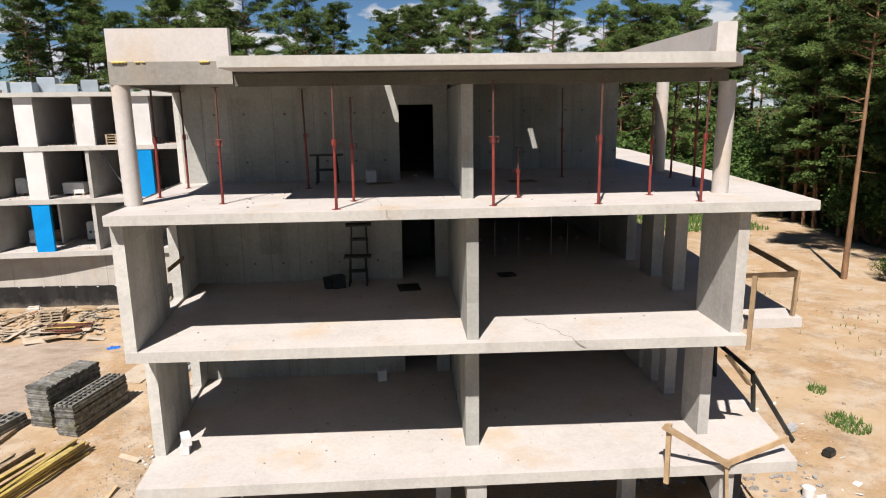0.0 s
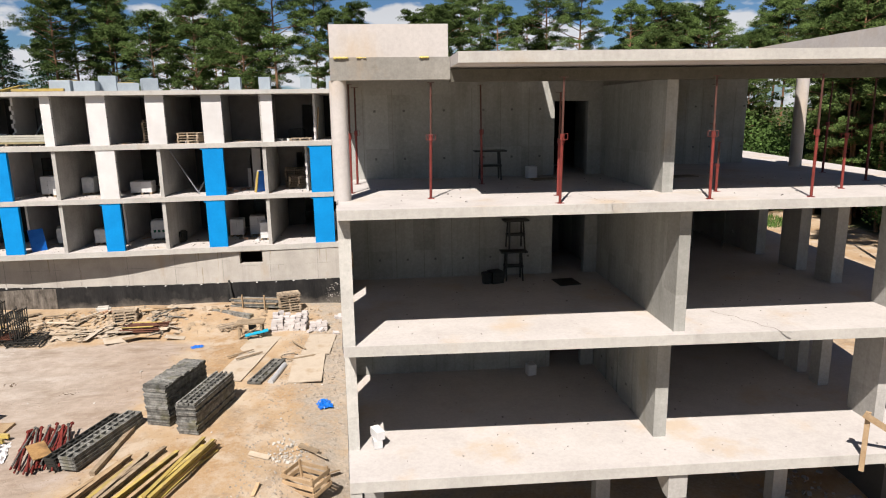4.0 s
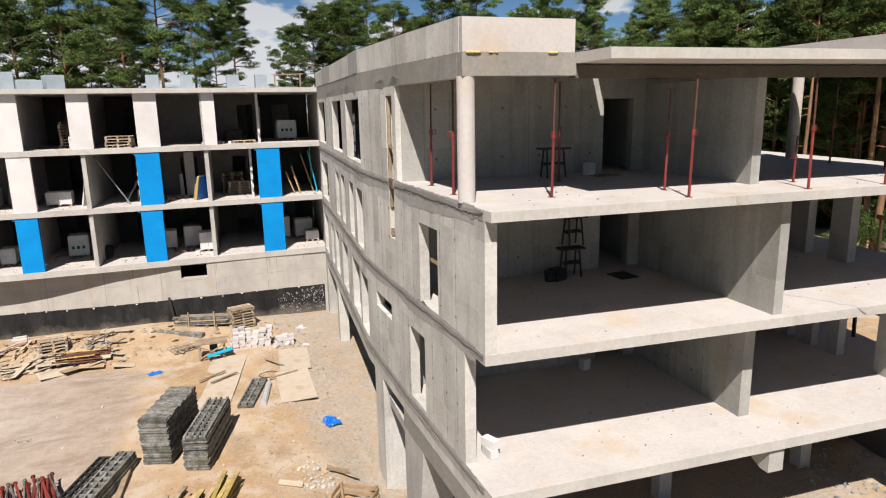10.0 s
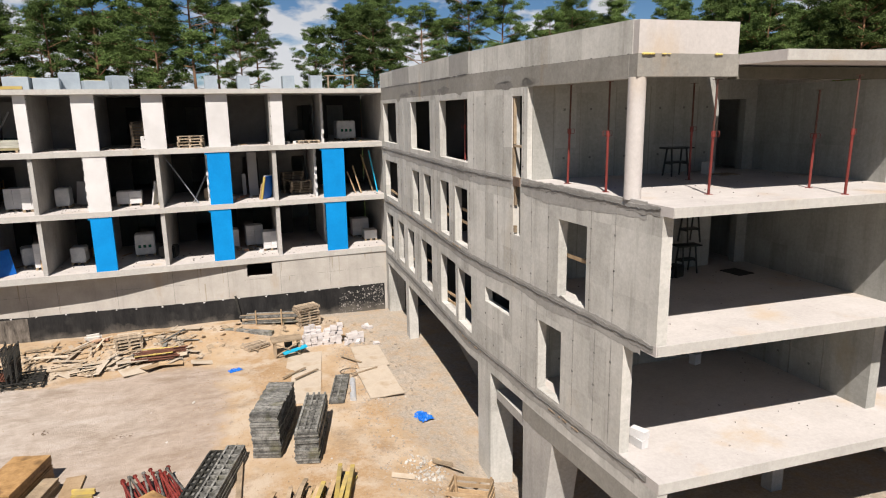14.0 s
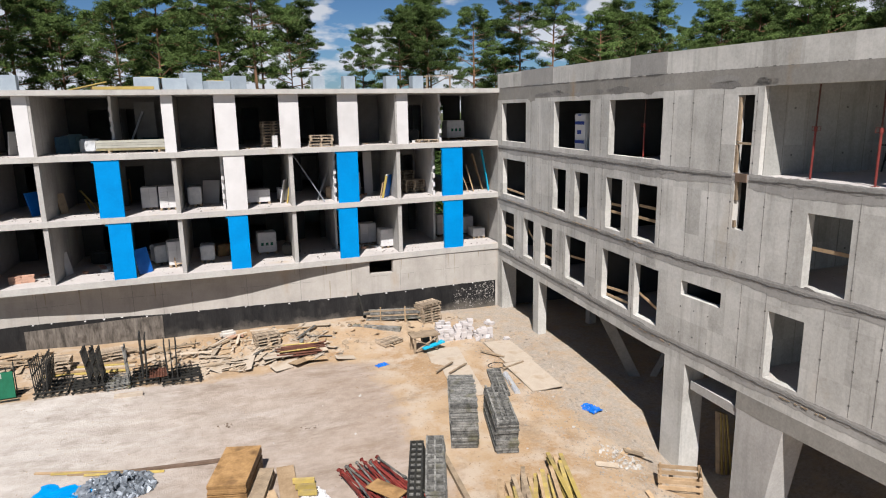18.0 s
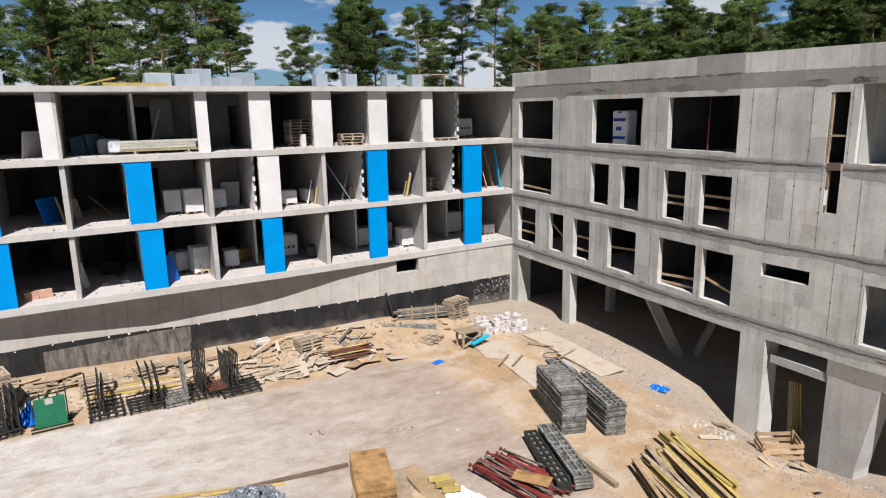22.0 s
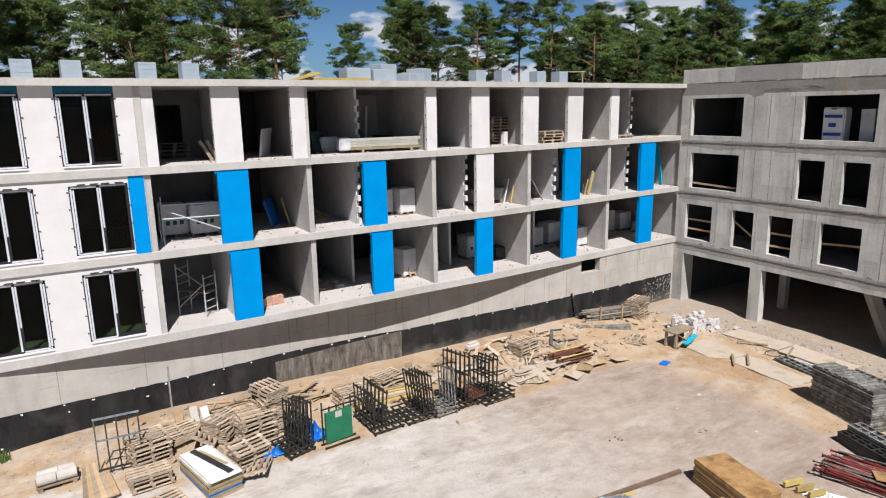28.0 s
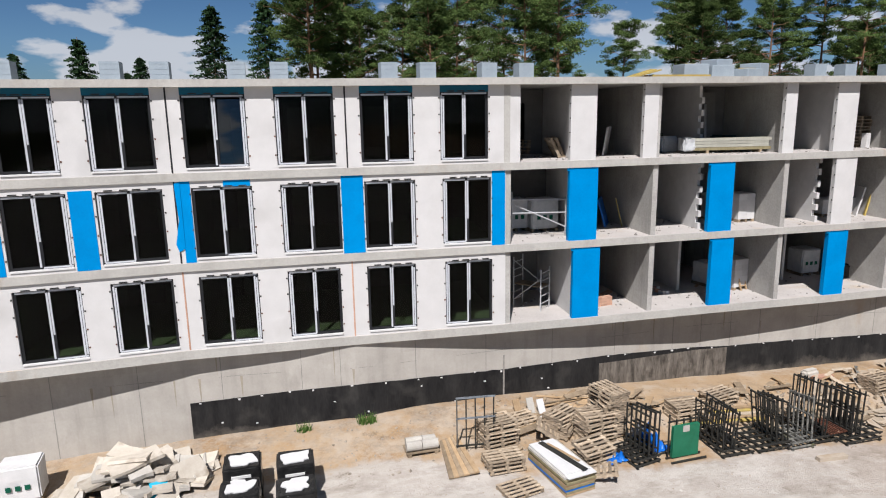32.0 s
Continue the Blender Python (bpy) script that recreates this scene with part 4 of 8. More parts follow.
W2 = [(34.03, 37.07, 8.15, 10.09), (29.5, 30.8, 8.15, 10.05), (27.47, 28.66, 8.13, 10.07), (24.83, 26.0, 8.08, 10.07), (22.6, 24.05, 8.05, 10.05), (15.47, 16.7, 7.97, 9.96), (18.75, 19.2, 9.15, 10.55)]
W1 = [(35.45, 37.2, 5.22, 7.2), (32.9, 34.15, 5.22, 7.2), (30.78, 32.05, 5.2, 7.18), (27.52, 29.4, 5.2, 7.17), (24.1, 26.1, 5.2, 7.2), (22.3, 23.75, 5.15, 7.15), (19.4, 21.15, 6.62, 7.1), (16.48, 17.63, 5.07, 7.06)]
b_wall("facade_wall", 18.38, 37.9, 10.77, 13.22, W3)
b_wall("facade_wall", 12.93, 37.9, 7.89, 10.57, W2)
b_wall("facade_wall", 13.97, 37.9, 4.97, 7.66, W1)
b_wall("facade_beam", 12.64, 37.9, 4.3, 4.72, ())
for y0, y1, thick in ((32.2, 32.85, 0.45), (20.75, 21.75, 0.8), (37.2, 37.9, 0.9)):
    b_wall("ground_column", y0, y1, -0.5, 4.3, (), thick)
bm = bmesh.new()
for x in (0.0, 0.9):
    ring = [bm.verts.new((between(B_LINE, y, 1)[0] + x, y, z)) for y, z in ((18.45, -0.5), (17.3, -0.5), (17.3, 0.7), (16.8, 3.75), (18.45, 3.75))]
    bm.faces.new(ring if x else ring[::-1])
bm.verts.ensure_lookup_table()
for k in range(5):
    bm.faces.new((bm.verts[k], bm.verts[(k + 1) % 5], bm.verts[5 + (k + 1) % 5], bm.verts[5 + k]))
part("ground_column", bm, CONCRETE, wing_b, "wall column widening towards its top")
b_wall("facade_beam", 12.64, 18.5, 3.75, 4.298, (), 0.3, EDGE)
for z0, z1, yf, x0, x1 in ((4.97, 7.66, 13.82, 1.32, 1.63), (7.89, 10.57, 13.0, 1.28, 1.53), (10.77, 13.22, 14.04, 1.29, 1.54)):
    boxpart("cross_wall", SHADED_INNER, wing_b, x0, yf, z0, x1, 21, z1)
    top = z1 + (0.28 if z0 > 10 else 0)
    part("back_wall", pierced({-6.0, -0.06, 0.9, 1.29}, z0, top, [(-0.06, 0.9, z0, z0 + 2.06)], lambda x, d: (x, 18.35 + 0.25 * d)), SHADED_INNER, wing_b)
    if z0 > 10:
        boxpart("back_wall", SHADED_INNER, wing_b, 1.56, 21, z0, 7.0, 21.25, z1 + 0.28)
    else:
        # This dark wall stands in for the unlit depth of the room.
        boxpart("back_wall", SHADE_WALL, wing_b, 1.56, 31, z0, 9.0, 31.25, z1)
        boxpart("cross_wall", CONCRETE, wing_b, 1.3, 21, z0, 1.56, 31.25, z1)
    # Added dark walls close off the unseen rooms and keep them dim.
    boxpart("inner_wall", SHADE_WALL, wing_b, -1.6, 22.2, z0, -1.4, 37.5, z1 + 0.28)
    boxpart("inner_wall", SHADE_WALL, wing_b, -5.9, 21.2, z0, 0.9 if z0 < 10 else -0.7, 21.4, z1 + 0.28)
    boxpart("inner_wall", SHADE_WALL, wing_b, 6.8, 21.25 if z0 > 10 else 31.25, z0, 7.0, 37.5, z1 + 0.28)
    boxpart("inner_wall", SHADE_WALL, wing_b, -5.6, 37.5, z0, 7.0, 37.75, z1 + 0.28)
    boxpart("inner_wall", SHADE_WALL, wing_b, -5.75, 32.3, z0, -1.6, 32.5, z1 + 0.28)
    boxpart("inner_wall", SHADE_WALL, wing_b, -5.75, 26.6, z0, -1.6, 26.8, z1 + 0.28)
for x, y, z0, z1 in ((-5.72, 14.08, 10.77, 13.25), (7.12, 14.12, 10.77, 13.22), (7.76, 19.3, 10.77, 13.49)):
    bm = bmesh.new()
    tube(bm, (x, y, z0), (x, y, z1), 0.18, 40)
    part("round_column", bm, SLAB, wing_b)
boxpart("wall", CONCRETE, wing_b, 6.97, 12.87, 7.89, 7.21, 14.55, 10.57)
boxpart("wall", CONCRETE, wing_b, 6.89, 13.87, 4.97, 7.15, 14.8, 7.66)
for y0, y1 in ((16.2, 16.88), (17.72, 18.6)):
    boxpart("column", CONCRETE, wing_b, 7.08, y0, 7.89, 7.4, y1, 10.57)
for y0, y1 in ((16.1, 16.5), (17.05, 17.7)):
    boxpart("column", CONCRETE, wing_b, 6.98, y0, 4.98, 7.28, y1, 7.66)
boxpart("side_wall", CONCRETE, wing_b, 7.08, 19.85, 7.89, 7.38, 31.0, 10.57)
boxpart("side_wall", CONCRETE, wing_b, 6.98, 18.0, 4.98, 7.28, 31.0, 7.66)

# ---- seams, tie holes and pour joints on the near wing ----
MARK = random.Random(3)
ROUGH = concrete("rough_patch_concrete", (0.1, 0.096, 0.088), (0.24, 0.23, 0.212), 0.7, 0.1, 0.5)
RECAST = concrete("recast_concrete", (0.21, 0.204, 0.188), (0.36, 0.35, 0.325), 0.9, 0.1, 0.3)
for z0, z1, opens in ((10.77, 13.22, W3), (7.89, 10.57, W2), (4.97, 7.66, W1)):
    seams, holes = bmesh.new(), bmesh.new()
    y = 14.4 if z0 < 10 else 18.6
    while y < 37.6:
        if not any(o[0] - 0.08 < y < o[1] + 0.08 for o in opens):
            x = between(B_LINE, y, 1)[0]
            box(seams, x - 0.007, y, z0 + 0.02, x + 0.05, y + MARK.uniform(0.01, 0.018), z1 - 0.02)
        for dy in (0.008,):
            for dz in (0.35, 1.25, 2.05):
                yy = y + dy
                if not any(o[0] - 0.08 < yy < o[1] + 0.08 and o[2] - 0.1 < z0 + dz < o[3] + 0.1 for o in opens) and yy < 37.7:
                    x = between(B_LINE, yy, 1)[0]
                    r = MARK.uniform(0.013, 0.026)
                    box(holes, x - 0.012, yy - r, z0 + dz - r, x + 0.02, yy + r, z0 + dz + r)
        y += MARK.choice((0.62, 0.9, 0.9, 1.25))
    tagged(part("casting_seam", seams, SEAM, wing_b), kind="stuff")
    tagged(part("tie_hole", holes, HOLE, wing_b), kind="stuff")
for zc in (10.68, 7.82, 4.85):
    bm = bmesh.new()
    y, rows = 13.4, []
    while y < 37.8:
        x = between(B_LINE, y, 1)[0]
        hi = zc + 0.13 + 0.03 * noise.noise((y * 0.7, zc, 14)) + 0.03 * noise.noise((y * 6.1, zc, 14))
        lo = zc - 0.3 - 0.12 * noise.noise((y * 0.5, zc, 19)) - 0.05 * noise.noise((y * 5.3, zc, 19))
        rows.append([bm.verts.new(p) for p in ((x + 0.02, y, lo), (x - 0.004, y, lo + 0.01), (x - 0.004, y, hi - 0.01), (x + 0.02, y, hi))])
        y += 0.11
    for a, b in zip(rows, rows[1:]):
        if zc > 10 and 18.62 < a[0].co.y < 19.25:
            continue      # the long slot runs through here
        for i in range(3):
            bm.faces.new((a[i], a[i + 1], b[i + 1], b[i]))
    part("pour_band", bm, RECAST, wing_b, "greyer cast band at the floor edge")
for zc in (10.68, 7.82, 4.85):
    bm = bmesh.new()
    y, rows = 13.0, []
    while y < 37.8:
        x = between(B_LINE, y, 1)[0]
        out = 0.006 + 0.014 * abs(noise.noise((y * 5.3, zc, 0)))
        hi = zc + 0.08 + 0.05 * noise.noise((y * 0.9, zc, 4)) + 0.05 * noise.noise((y * 8.1, zc, 4))
        lo = zc - 0.12 - 0.1 * noise.noise((y * 0.8, zc, 9)) - 0.09 * noise.noise((y * 7.3, zc, 9))
        rows.append([bm.verts.new(p) for p in ((x + 0.02, y, lo), (x - out, y, lo + 0.02), (x - out, y, hi - 0.02), (x + 0.02, y, hi))])
        y += 0.09
    for a, b in zip(rows, rows[1:]):
        if zc > 10 and 18.62 < a[0].co.y < 19.25:
            continue      # the long slot runs through here
        for i in range(3):
            bm.faces.new((a[i], a[i + 1], b[i + 1], b[i]))
    part("pour_joint", bm, SEAM, wing_b, "rough grey pour joint")
    bm = bmesh.new()
    y, rows = 13.0, []
    while y < 37.8:
        x = between(B_LINE, y, 1)[0]
        mid = zc - 0.02 + 0.05 * noise.noise((y * 1.9, zc, 2)) + 0.03 * noise.noise((y * 9, zc, 2))
        half = 0.003 + 0.028 * max(0, noise.noise((y * 4.1, zc, 6)))
        rows.append([bm.verts.new(p) for p in ((x + 0.01, y, mid - half), (x - 0.024, y, mid - half), (x - 0.024, y, mid + half), (x + 0.01, y, mid + half))])
        y += 0.08
    for a, b in zip(rows, rows[1:]):
        if zc > 10 and 18.62 < a[0].co.y < 19.25:
            continue      # the long slot runs through here
        for i in range(3):
            bm.faces.new((a[i], a[i + 1], b[i + 1], b[i]))
    part("open_joint", bm, HOLE, wing_b, "dark open crack along the pour joint")
# rough mortar patches, paler and darker castings
patches = [(19.8, 13.3, 1.2, 0.2, ROUGH), (25.3, 13.35, 1.5, 0.25, ROUGH), (23.4, 13.3, 0.9, 0.3, EDGE), (31.6, 13.35, 1.0, 0.18, ROUGH), (33.3, 13.2, 0.9, 0.25, EDGE)]
for zc in (13.42, 10.66, 7.8, 4.86):
    for i in range(17):
        patches.append((MARK.uniform(14.0, 37.0) if zc < 13 else MARK.uniform(17.5, 37.0), zc + MARK.uniform(-0.14, 0.12), MARK.uniform(0.2, 1.3), MARK.uniform(0.07, 0.24), MARK.choice((ROUGH, EDGE, EDGE, SEAM))))
for y, z, w, h, mat in patches:
    bm = bmesh.new()
    ring = []
    for k in range(60):
        a = 6.2832 * k / 60
        r = 0.8 + 0.4 * noise.noise((math.cos(a) * 1.6 + y, math.sin(a) * 1.6 + z, 1)) + 0.16 * noise.noise((math.cos(a) * 7 + y, math.sin(a) * 7 + z, 1))
        yy, zz = y + w * 0.6 * r * math.cos(a), z + h * 0.7 * r * math.sin(a)
        ring.append((between(B_LINE, yy, 1)[0], yy, zz))
    low = [bm.verts.new((x + 0.01, p, q)) for x, p, q in ring]
    top = [bm.verts.new((x - 0.003, p, q)) for x, p, q in ring]
    bm.faces.new(top)
    for k in range(60):
        bm.faces.new((low[k], low[(k + 1) % 60], top[(k + 1) % 60], top[k]))
    part("mortar_patch", bm, mat, wing_b, "rough darker mortar patch")
for y0, y1, mat in ((22.4, 24.6, RECAST), (31.0, 34.6, RECAST)):
    rise(part("parapet_casting", pierced({y0, y1, *[p[1] for p in B_LINE if y0 < p[1] < y1]}, 13.74, 14.38, [], lambda y, d: (between(B_LINE, y, 1)[0] - 0.005 + 0.01 * d, y), True), mat, wing_b, "greyer length of parapet"))
bm = bmesh.new()
y = 14.2
while y < 37.6:
    x = between(B_LINE, y, 1)[0]
    n = MARK.uniform(0.15, 0.4)
    if MARK.random() < 0.8:
        box(bm, x - 0.005, y, 13.69, x + 0.03, y + n, 13.69 + MARK.uniform(0.01, 0.03))
    y += n
tagged(rise(part("parapet_joint", bm, HOLE, wing_b)), kind="stuff")
bm = bmesh.new()
for yc, zc, n in ((27.6, 7.86, 22), (31.5, 7.86, 12), (24.2, 7.9, 8), (35.6, 7.86, 10), (16.4, 4.72, 10), (22.6, 4.74, 14)):
    for k in range(n):
        y = yc + MARK.uniform(-1.1, 1.1)
        x = between(B_LINE, y, 1)[0]
        box(bm, x - 0.03, y, zc + MARK.uniform(-0.01, 0.02), x + 0.02, y + MARK.uniform(0.03, 0.14), zc + MARK.uniform(0.025, 0.04))
tagged(part("foam_crumb", bm, OLDWOOD, wing_b, "tan foam and timber bits in the joint"), kind="stuff")
for z0, z1 in ((4.97, 7.66), (7.89, 10.57), (10.77, 13.2)):
    seams, holes = bmesh.new(), bmesh.new()
    x = -5.4
    while x < 6.8:
        yw = 18.35 if x < 1.3 else 21.0
        if not (-0.2 < x < 1.75):
            box(seams, x, yw - 0.006, z0 + 0.01, x + 0.02, yw + 0.02, z1)
            for dz in (0.55, 1.85):
                box(holes, x + 0.3, yw - 0.004, z0 + dz - 0.03, x + 0.36, yw + 0.02, z0 + dz + 0.03)
        x += MARK.choice((0.55, 0.8, 1.1))
    for y in (15.2, 16.3, 17.2):
        box(seams, 1.294, y, z0 + 0.01, 1.32, y + 0.02, z1)
        for dz in (0.55, 1.85):
            box(holes, 1.296, y + 0.4, z0 + dz - 0.03, 1.31, y + 0.46, z0 + dz + 0.03)
    tagged(part("casting_seam", seams, EDGE, wing_b), kind="stuff")
    tagged(part("tie_hole", holes, HOLE, wing_b), kind="stuff")

# under the near wing: struts, corbels, inner columns, dark lintel
bm = bmesh.new()
for y in (27.2, 25.3):
    a, b = Vector((-3.74, 26.4, 0.4)), Vector((-5.7 if y > 26 else -2.4, y, 4.6))
    m = look(a, b)
    k = 0.22 if y > 26 else 0.13
    box(bm, -k, -k, -(b - a).length, k, k, 0, m)
# Darker concrete than the columns, carrying the shade that lies on the strut.
part("v_strut", bm, SEAM, wing_b, "leaning V-shaped concrete strut")
for x0, x1, yf, z0 in ((1.23, 1.66, 12.66, 4.1), (6.9, 7.22, 12.66, 3.85)):
    bm = bmesh.new()
    ring = ((yf, z0), (yf + 0.25, z0), (yf + 1.6, 4.719), (yf, 4.719))
    near, far = [bm.verts.new((x0, y, z)) for y, z in ring], [bm.verts.new((x1, y, z)) for y, z in ring]
    bm.faces.new(near)
    bm.faces.new(far[::-1])
    for k in range(4):
        bm.faces.new((near[k], far[k], far[(k + 1) % 4], near[(k + 1) % 4]))
    part("corbel", bm, CONCRETE, wing_b, "wedge-shaped corbel under the slab edge")
for x, y in ((0.9, 16.1), (6.1, 16.2), (0.9, 22), (6.1, 22), (0.9, 28), (-2.5, 33)):
    boxpart("inner_column", CONCRETE, wing_b, x - 0.2, y - 0.2, -0.5, x + 0.2, y + 0.2, 4.71)
# Added dark walls close the undercroft, keeping the shade below the slab deep.
boxpart("retaining_wall", SHADE_WALL, wing_b, -5.0, 38.0, -0.5, 9.0, 38.25, 4.71)
boxpart("retaining_wall", SHADE_WALL, wing_b, 8.8, 15.5, -0.5, 9.05, 38.0, 4.71)
boxpart("retaining_wall", SHADE_WALL, wing_b, 2.5, 30.0, -0.5, 8.8, 30.25, 4.71)
boxpart("lintel", CONCRETE, wing_b, -6.1, 18.5, 3.45, -4.9, 20.6, 3.75)
# yellow boards, a pipe and sacks stored under the near wing
for i in range(6):
    bm = bmesh.new()
    box(bm, -0.02, -0.09, 0, 0.02, 0.09, 2.4)
    tagged(part("shutter_board", bm, YELLOW if i % 2 else OLDWOOD, at=pose(-4.9 + 0.07 * i, 20.35 - 0.03 * i, ground_z(-4.6, 20.1), 0, -6 - i, 8)), "yellow shuttering board leaning under the building", "board", "boards under the wing")
bm = bmesh.new()
tube(bm, (-4.6, 16.0, ground_z(-4.6, 16.0) + 0.18), (-2.0, 15.2, ground_z(-2.0, 15.2) + 0.18), 0.2, 16)
tagged(part("drain_pipe", bm, BRICK, smooth=False), "brown drain pipe lying under the building", "pipe")
# timber left in the long slot, bedding mortar and yellow foam at the parapet
for z0, z1, y0 in ((10.8, 11.6, 19.22), (11.7, 12.95, 19.2), (9.2, 9.4, 19.12), (10.0, 10.55, 19.12), (11.62, 11.68, 18.74)):
    boxpart("timber_former", OLDWOOD, wing_b, -6.17, y0, z0, -6.09, y0 + (0.08 if z1 - z0 > 0.1 else 0.5), z1)
# Added dark strip over the pale floor edge, in place of the slot's darkness.
boxpart("timber_former", DARKWOOD, wing_b, -6.2, 18.76, 10.552, -6.12, 19.19, 10.79, "dark strip standing in for the open slot at the floor edge")
FOAMY = material("yellow_foam", (0.42, 0.33, 0.07), (0.58, 0.49, 0.19), 5.0, 0.9, 0.5, 15)
bm = bmesh.new()
for x0, x1, n in ((-5.8, -5.45, 16), (-5.4, -5.08, 7), (-4.05, -3.86, 7)):
    for i in range(n):
        x, h = MARK.uniform(x0, x1), MARK.uniform(0.012, 0.04)
        bmesh.ops.create_icosphere(bm, subdivisions=1, radius=1.0, matrix=pose(x, 13.885 + MARK.uniform(-0.02, 0.015), 13.69) @ Matrix.Diagonal((h * 1.4, h, h * 0.8, 1)))
part("foam_bead", bm, FOAMY, wing_b, "yellow foam squeezed from the joint")
# timber rails across the open windows
for y0, y1, z, sl in ((35.45, 37.2, 5.75, 0), (35.45, 37.2, 6.3, 0), (32.9, 34.15, 5.7, 0.9), (30.78, 32.05, 5.6, 0), (30.78, 32.05, 6.25, 0), (27.52, 29.4, 6.3, -0.15), (24.1, 26.1, 5.75, -0.2), (24.1, 26.1, 5.35, -0.1), (22.3, 23.75, 5.5, 0.45), (24.83, 26.0, 9.0, 0), (24.83, 26.0, 8.7, 0), (22.6, 24.05, 8.75, 0), (22.6, 24.05, 9.2, 0), (15.6, 16.75, 9.0, 0), (34.03, 37.07, 8.3, 0.1)):
    p, q = between(B_LINE, y0, 1), between(B_LINE, y1, 1)
    bm = bmesh.new()
    a, b = Vector((p[0] + 0.3, y0 - 0.12, z)), Vector((q[0] + 0.3, y1 + 0.12, z + sl))
    box(bm, -0.015, -0.05, -(b - a).length, 0.015, 0.05, 0, look(a, b, 0))
    tagged(part("safety_rail", bm, WOOD), "raw timber safety board across an open window", "rail", "window rails")


# ---- scaffolding, props and small things ----
PROPDARK = material("dark_rusty_steel", (0.045, 0.022, 0.017), (0.11, 0.045, 0.033), 4.0, 0.7, 0.1, 30)


def prop(name_parent=None):
    """An adjustable steel prop, 2.6 m, standing at its origin."""
    e = thing("steel_prop", "red adjustable steel prop under the concrete roof", "prop", "roof props")
    bm = bmesh.new()
    box(bm, -0.07, -0.07, 0, 0.07, 0.07, 0.01)
    part("base_plate", bm, RED, e)
    bm = bmesh.new()
    tube(bm, (0, 0, 0.01), (0, 0, 1.45), 0.03, 10)
    part("outer_tube", bm, RED, e, smooth=False)
    bm = bmesh.new()
    tube(bm, (0, 0, 1.45), (0, 0, 2.67), 0.022, 10)
    part("inner_tube", bm, PROPDARK, e, "dark rusty inner tube")
    bm = bmesh.new()
    tube(bm, (0, 0, 1.36), (0, 0, 1.5), 0.044, 10)
    collar = part("collar", bm, RED, e)
    bm = bmesh.new()
    for a, b in (((-0.1, -0.06, 1.38), (-0.1, -0.06, 1.5)), ((0.1, -0.06, 1.38), (0.1, -0.06, 1.5)), ((-0.1, -0.06, 1.38), (0.1, -0.06, 1.38)), ((-0.1, -0.06, 1.5), (0.1, -0.06, 1.5))):
        tube(bm, a, b, 0.006, 6)
    part("pin_handle", bm, RED, collar)
    bm = bmesh.new()
    box(bm, -0.07, -0.07, 2.67, 0.07, 0.07, 2.68)
    part("head_plate", bm, PROPDARK, e)
    return e


first = prop()
spots = [(-3.84, 14.02, 0), (-1.32, 12.85, 0), (-2.37, 16.55, 0), (-1.06, 14.02, 2), (1.82, 12.89, 0), (2.52, 14.0, 1), (3.95, 12.81, 0), (4.5, 18.1, 0), (5.45, 13.98, 0), (7.35, 17.4, 0), (6.09, 12.86, 0), (7.07, 15.35, 0), (-5.55, 17.2, 0), (-5.6, 15.3, 0), (-5.82, 24.25, 0)]
for i, (x, y, lean) in enumerate(spots):
    tall = (0.905 if 13.9 < y < 14.25 else 1.012) if lean != 1 else 0.45
    m = pose(x, y, 10.77, 0.8 * math.sin(i * 2.1), 0.9 * math.cos(i * 1.3), 40 * i) @ Matrix.Diagonal((1, 1, tall, 1))
    if i == 0:
        first.matrix_basis = m
    else:
        copy_thing(first, m)


def trestle(label, at, width=0.9, height=0.85, depth=0.4):
    e = thing("work_trestle", label, "trestle", at=at)
    for sx in (-1, 1):
        for sy in (-1, 1):
            bm = bmesh.new()
            tube(bm, (sx * width * 0.32, sy * depth / 2, 0), (sx * width * 0.28, sy * depth * 0.25, height), 0.026, 6)
            part("leg", bm, BLACK, e)
        bm = bmesh.new()
        tube(bm, (sx * width * 0.3, -depth * 0.37, height * 0.45), (sx * width * 0.3, depth * 0.37, height * 0.45), 0.016, 6)
        part("cross_bar", bm, BLACK, e)
    bm = bmesh.new()
    box(bm, -width / 2, -depth / 2, height, width / 2, depth / 2, height + 0.04)
    part("top_board", bm, BLACK, e)
    bm = bmesh.new()
    box(bm, -width * 0.36, -depth * 0.3, height * 0.47, width * 0.36, depth * 0.3, height * 0.47 + 0.05)
    part("lower_shelf", bm, BLACK, e)
    return e


trestle("dark steel trestle with a board on the top floor", pose(-2.0, 17.6, 10.77), 0.85, 0.75, 0.4)
trestle("dark steel trestle on the middle floor", pose(-1.3, 17.8, 7.89), 0.75, 0.8)


def ladder(label, at, width, height, mat, rungs):
    e = thing("ladder", label, "ladder", at=at)
    for sx in (-1, 1):
        bm = bmesh.new()
        box(bm, sx * width / 2 - 0.025, -0.03, 0, sx * width / 2 + 0.025, 0.03, height)
        part("stile", bm, mat, e)
    for i in range(rungs):
        z = height * (i + 0.7) / rungs
        bm = bmesh.new()
        box(bm, -width / 2 + 0.025, -0.02, z - 0.02, width / 2 - 0.025, 0.02, z + 0.02)
        part("rung", bm, mat, e)
    return e


trestle("dark steel trestle stacked on another trestle", pose(-1.25, 17.8, 8.8, 0, 0, 4), 0.7, 0.78)
bm = bmesh.new()
tube(bm, (0, 0, 0), (0, 0, 0.3), 0.13, 16, 0.17)
tagged(part("bucket", bm, BLACK, at=pose(-2.1, 17.5, 7.89), smooth=False), "black plastic builder's bucket on the floor", "bucket")
bm = bmesh.new()
box(bm, -0.17, -0.17, 0, 0.17, 0.17, 0.34)
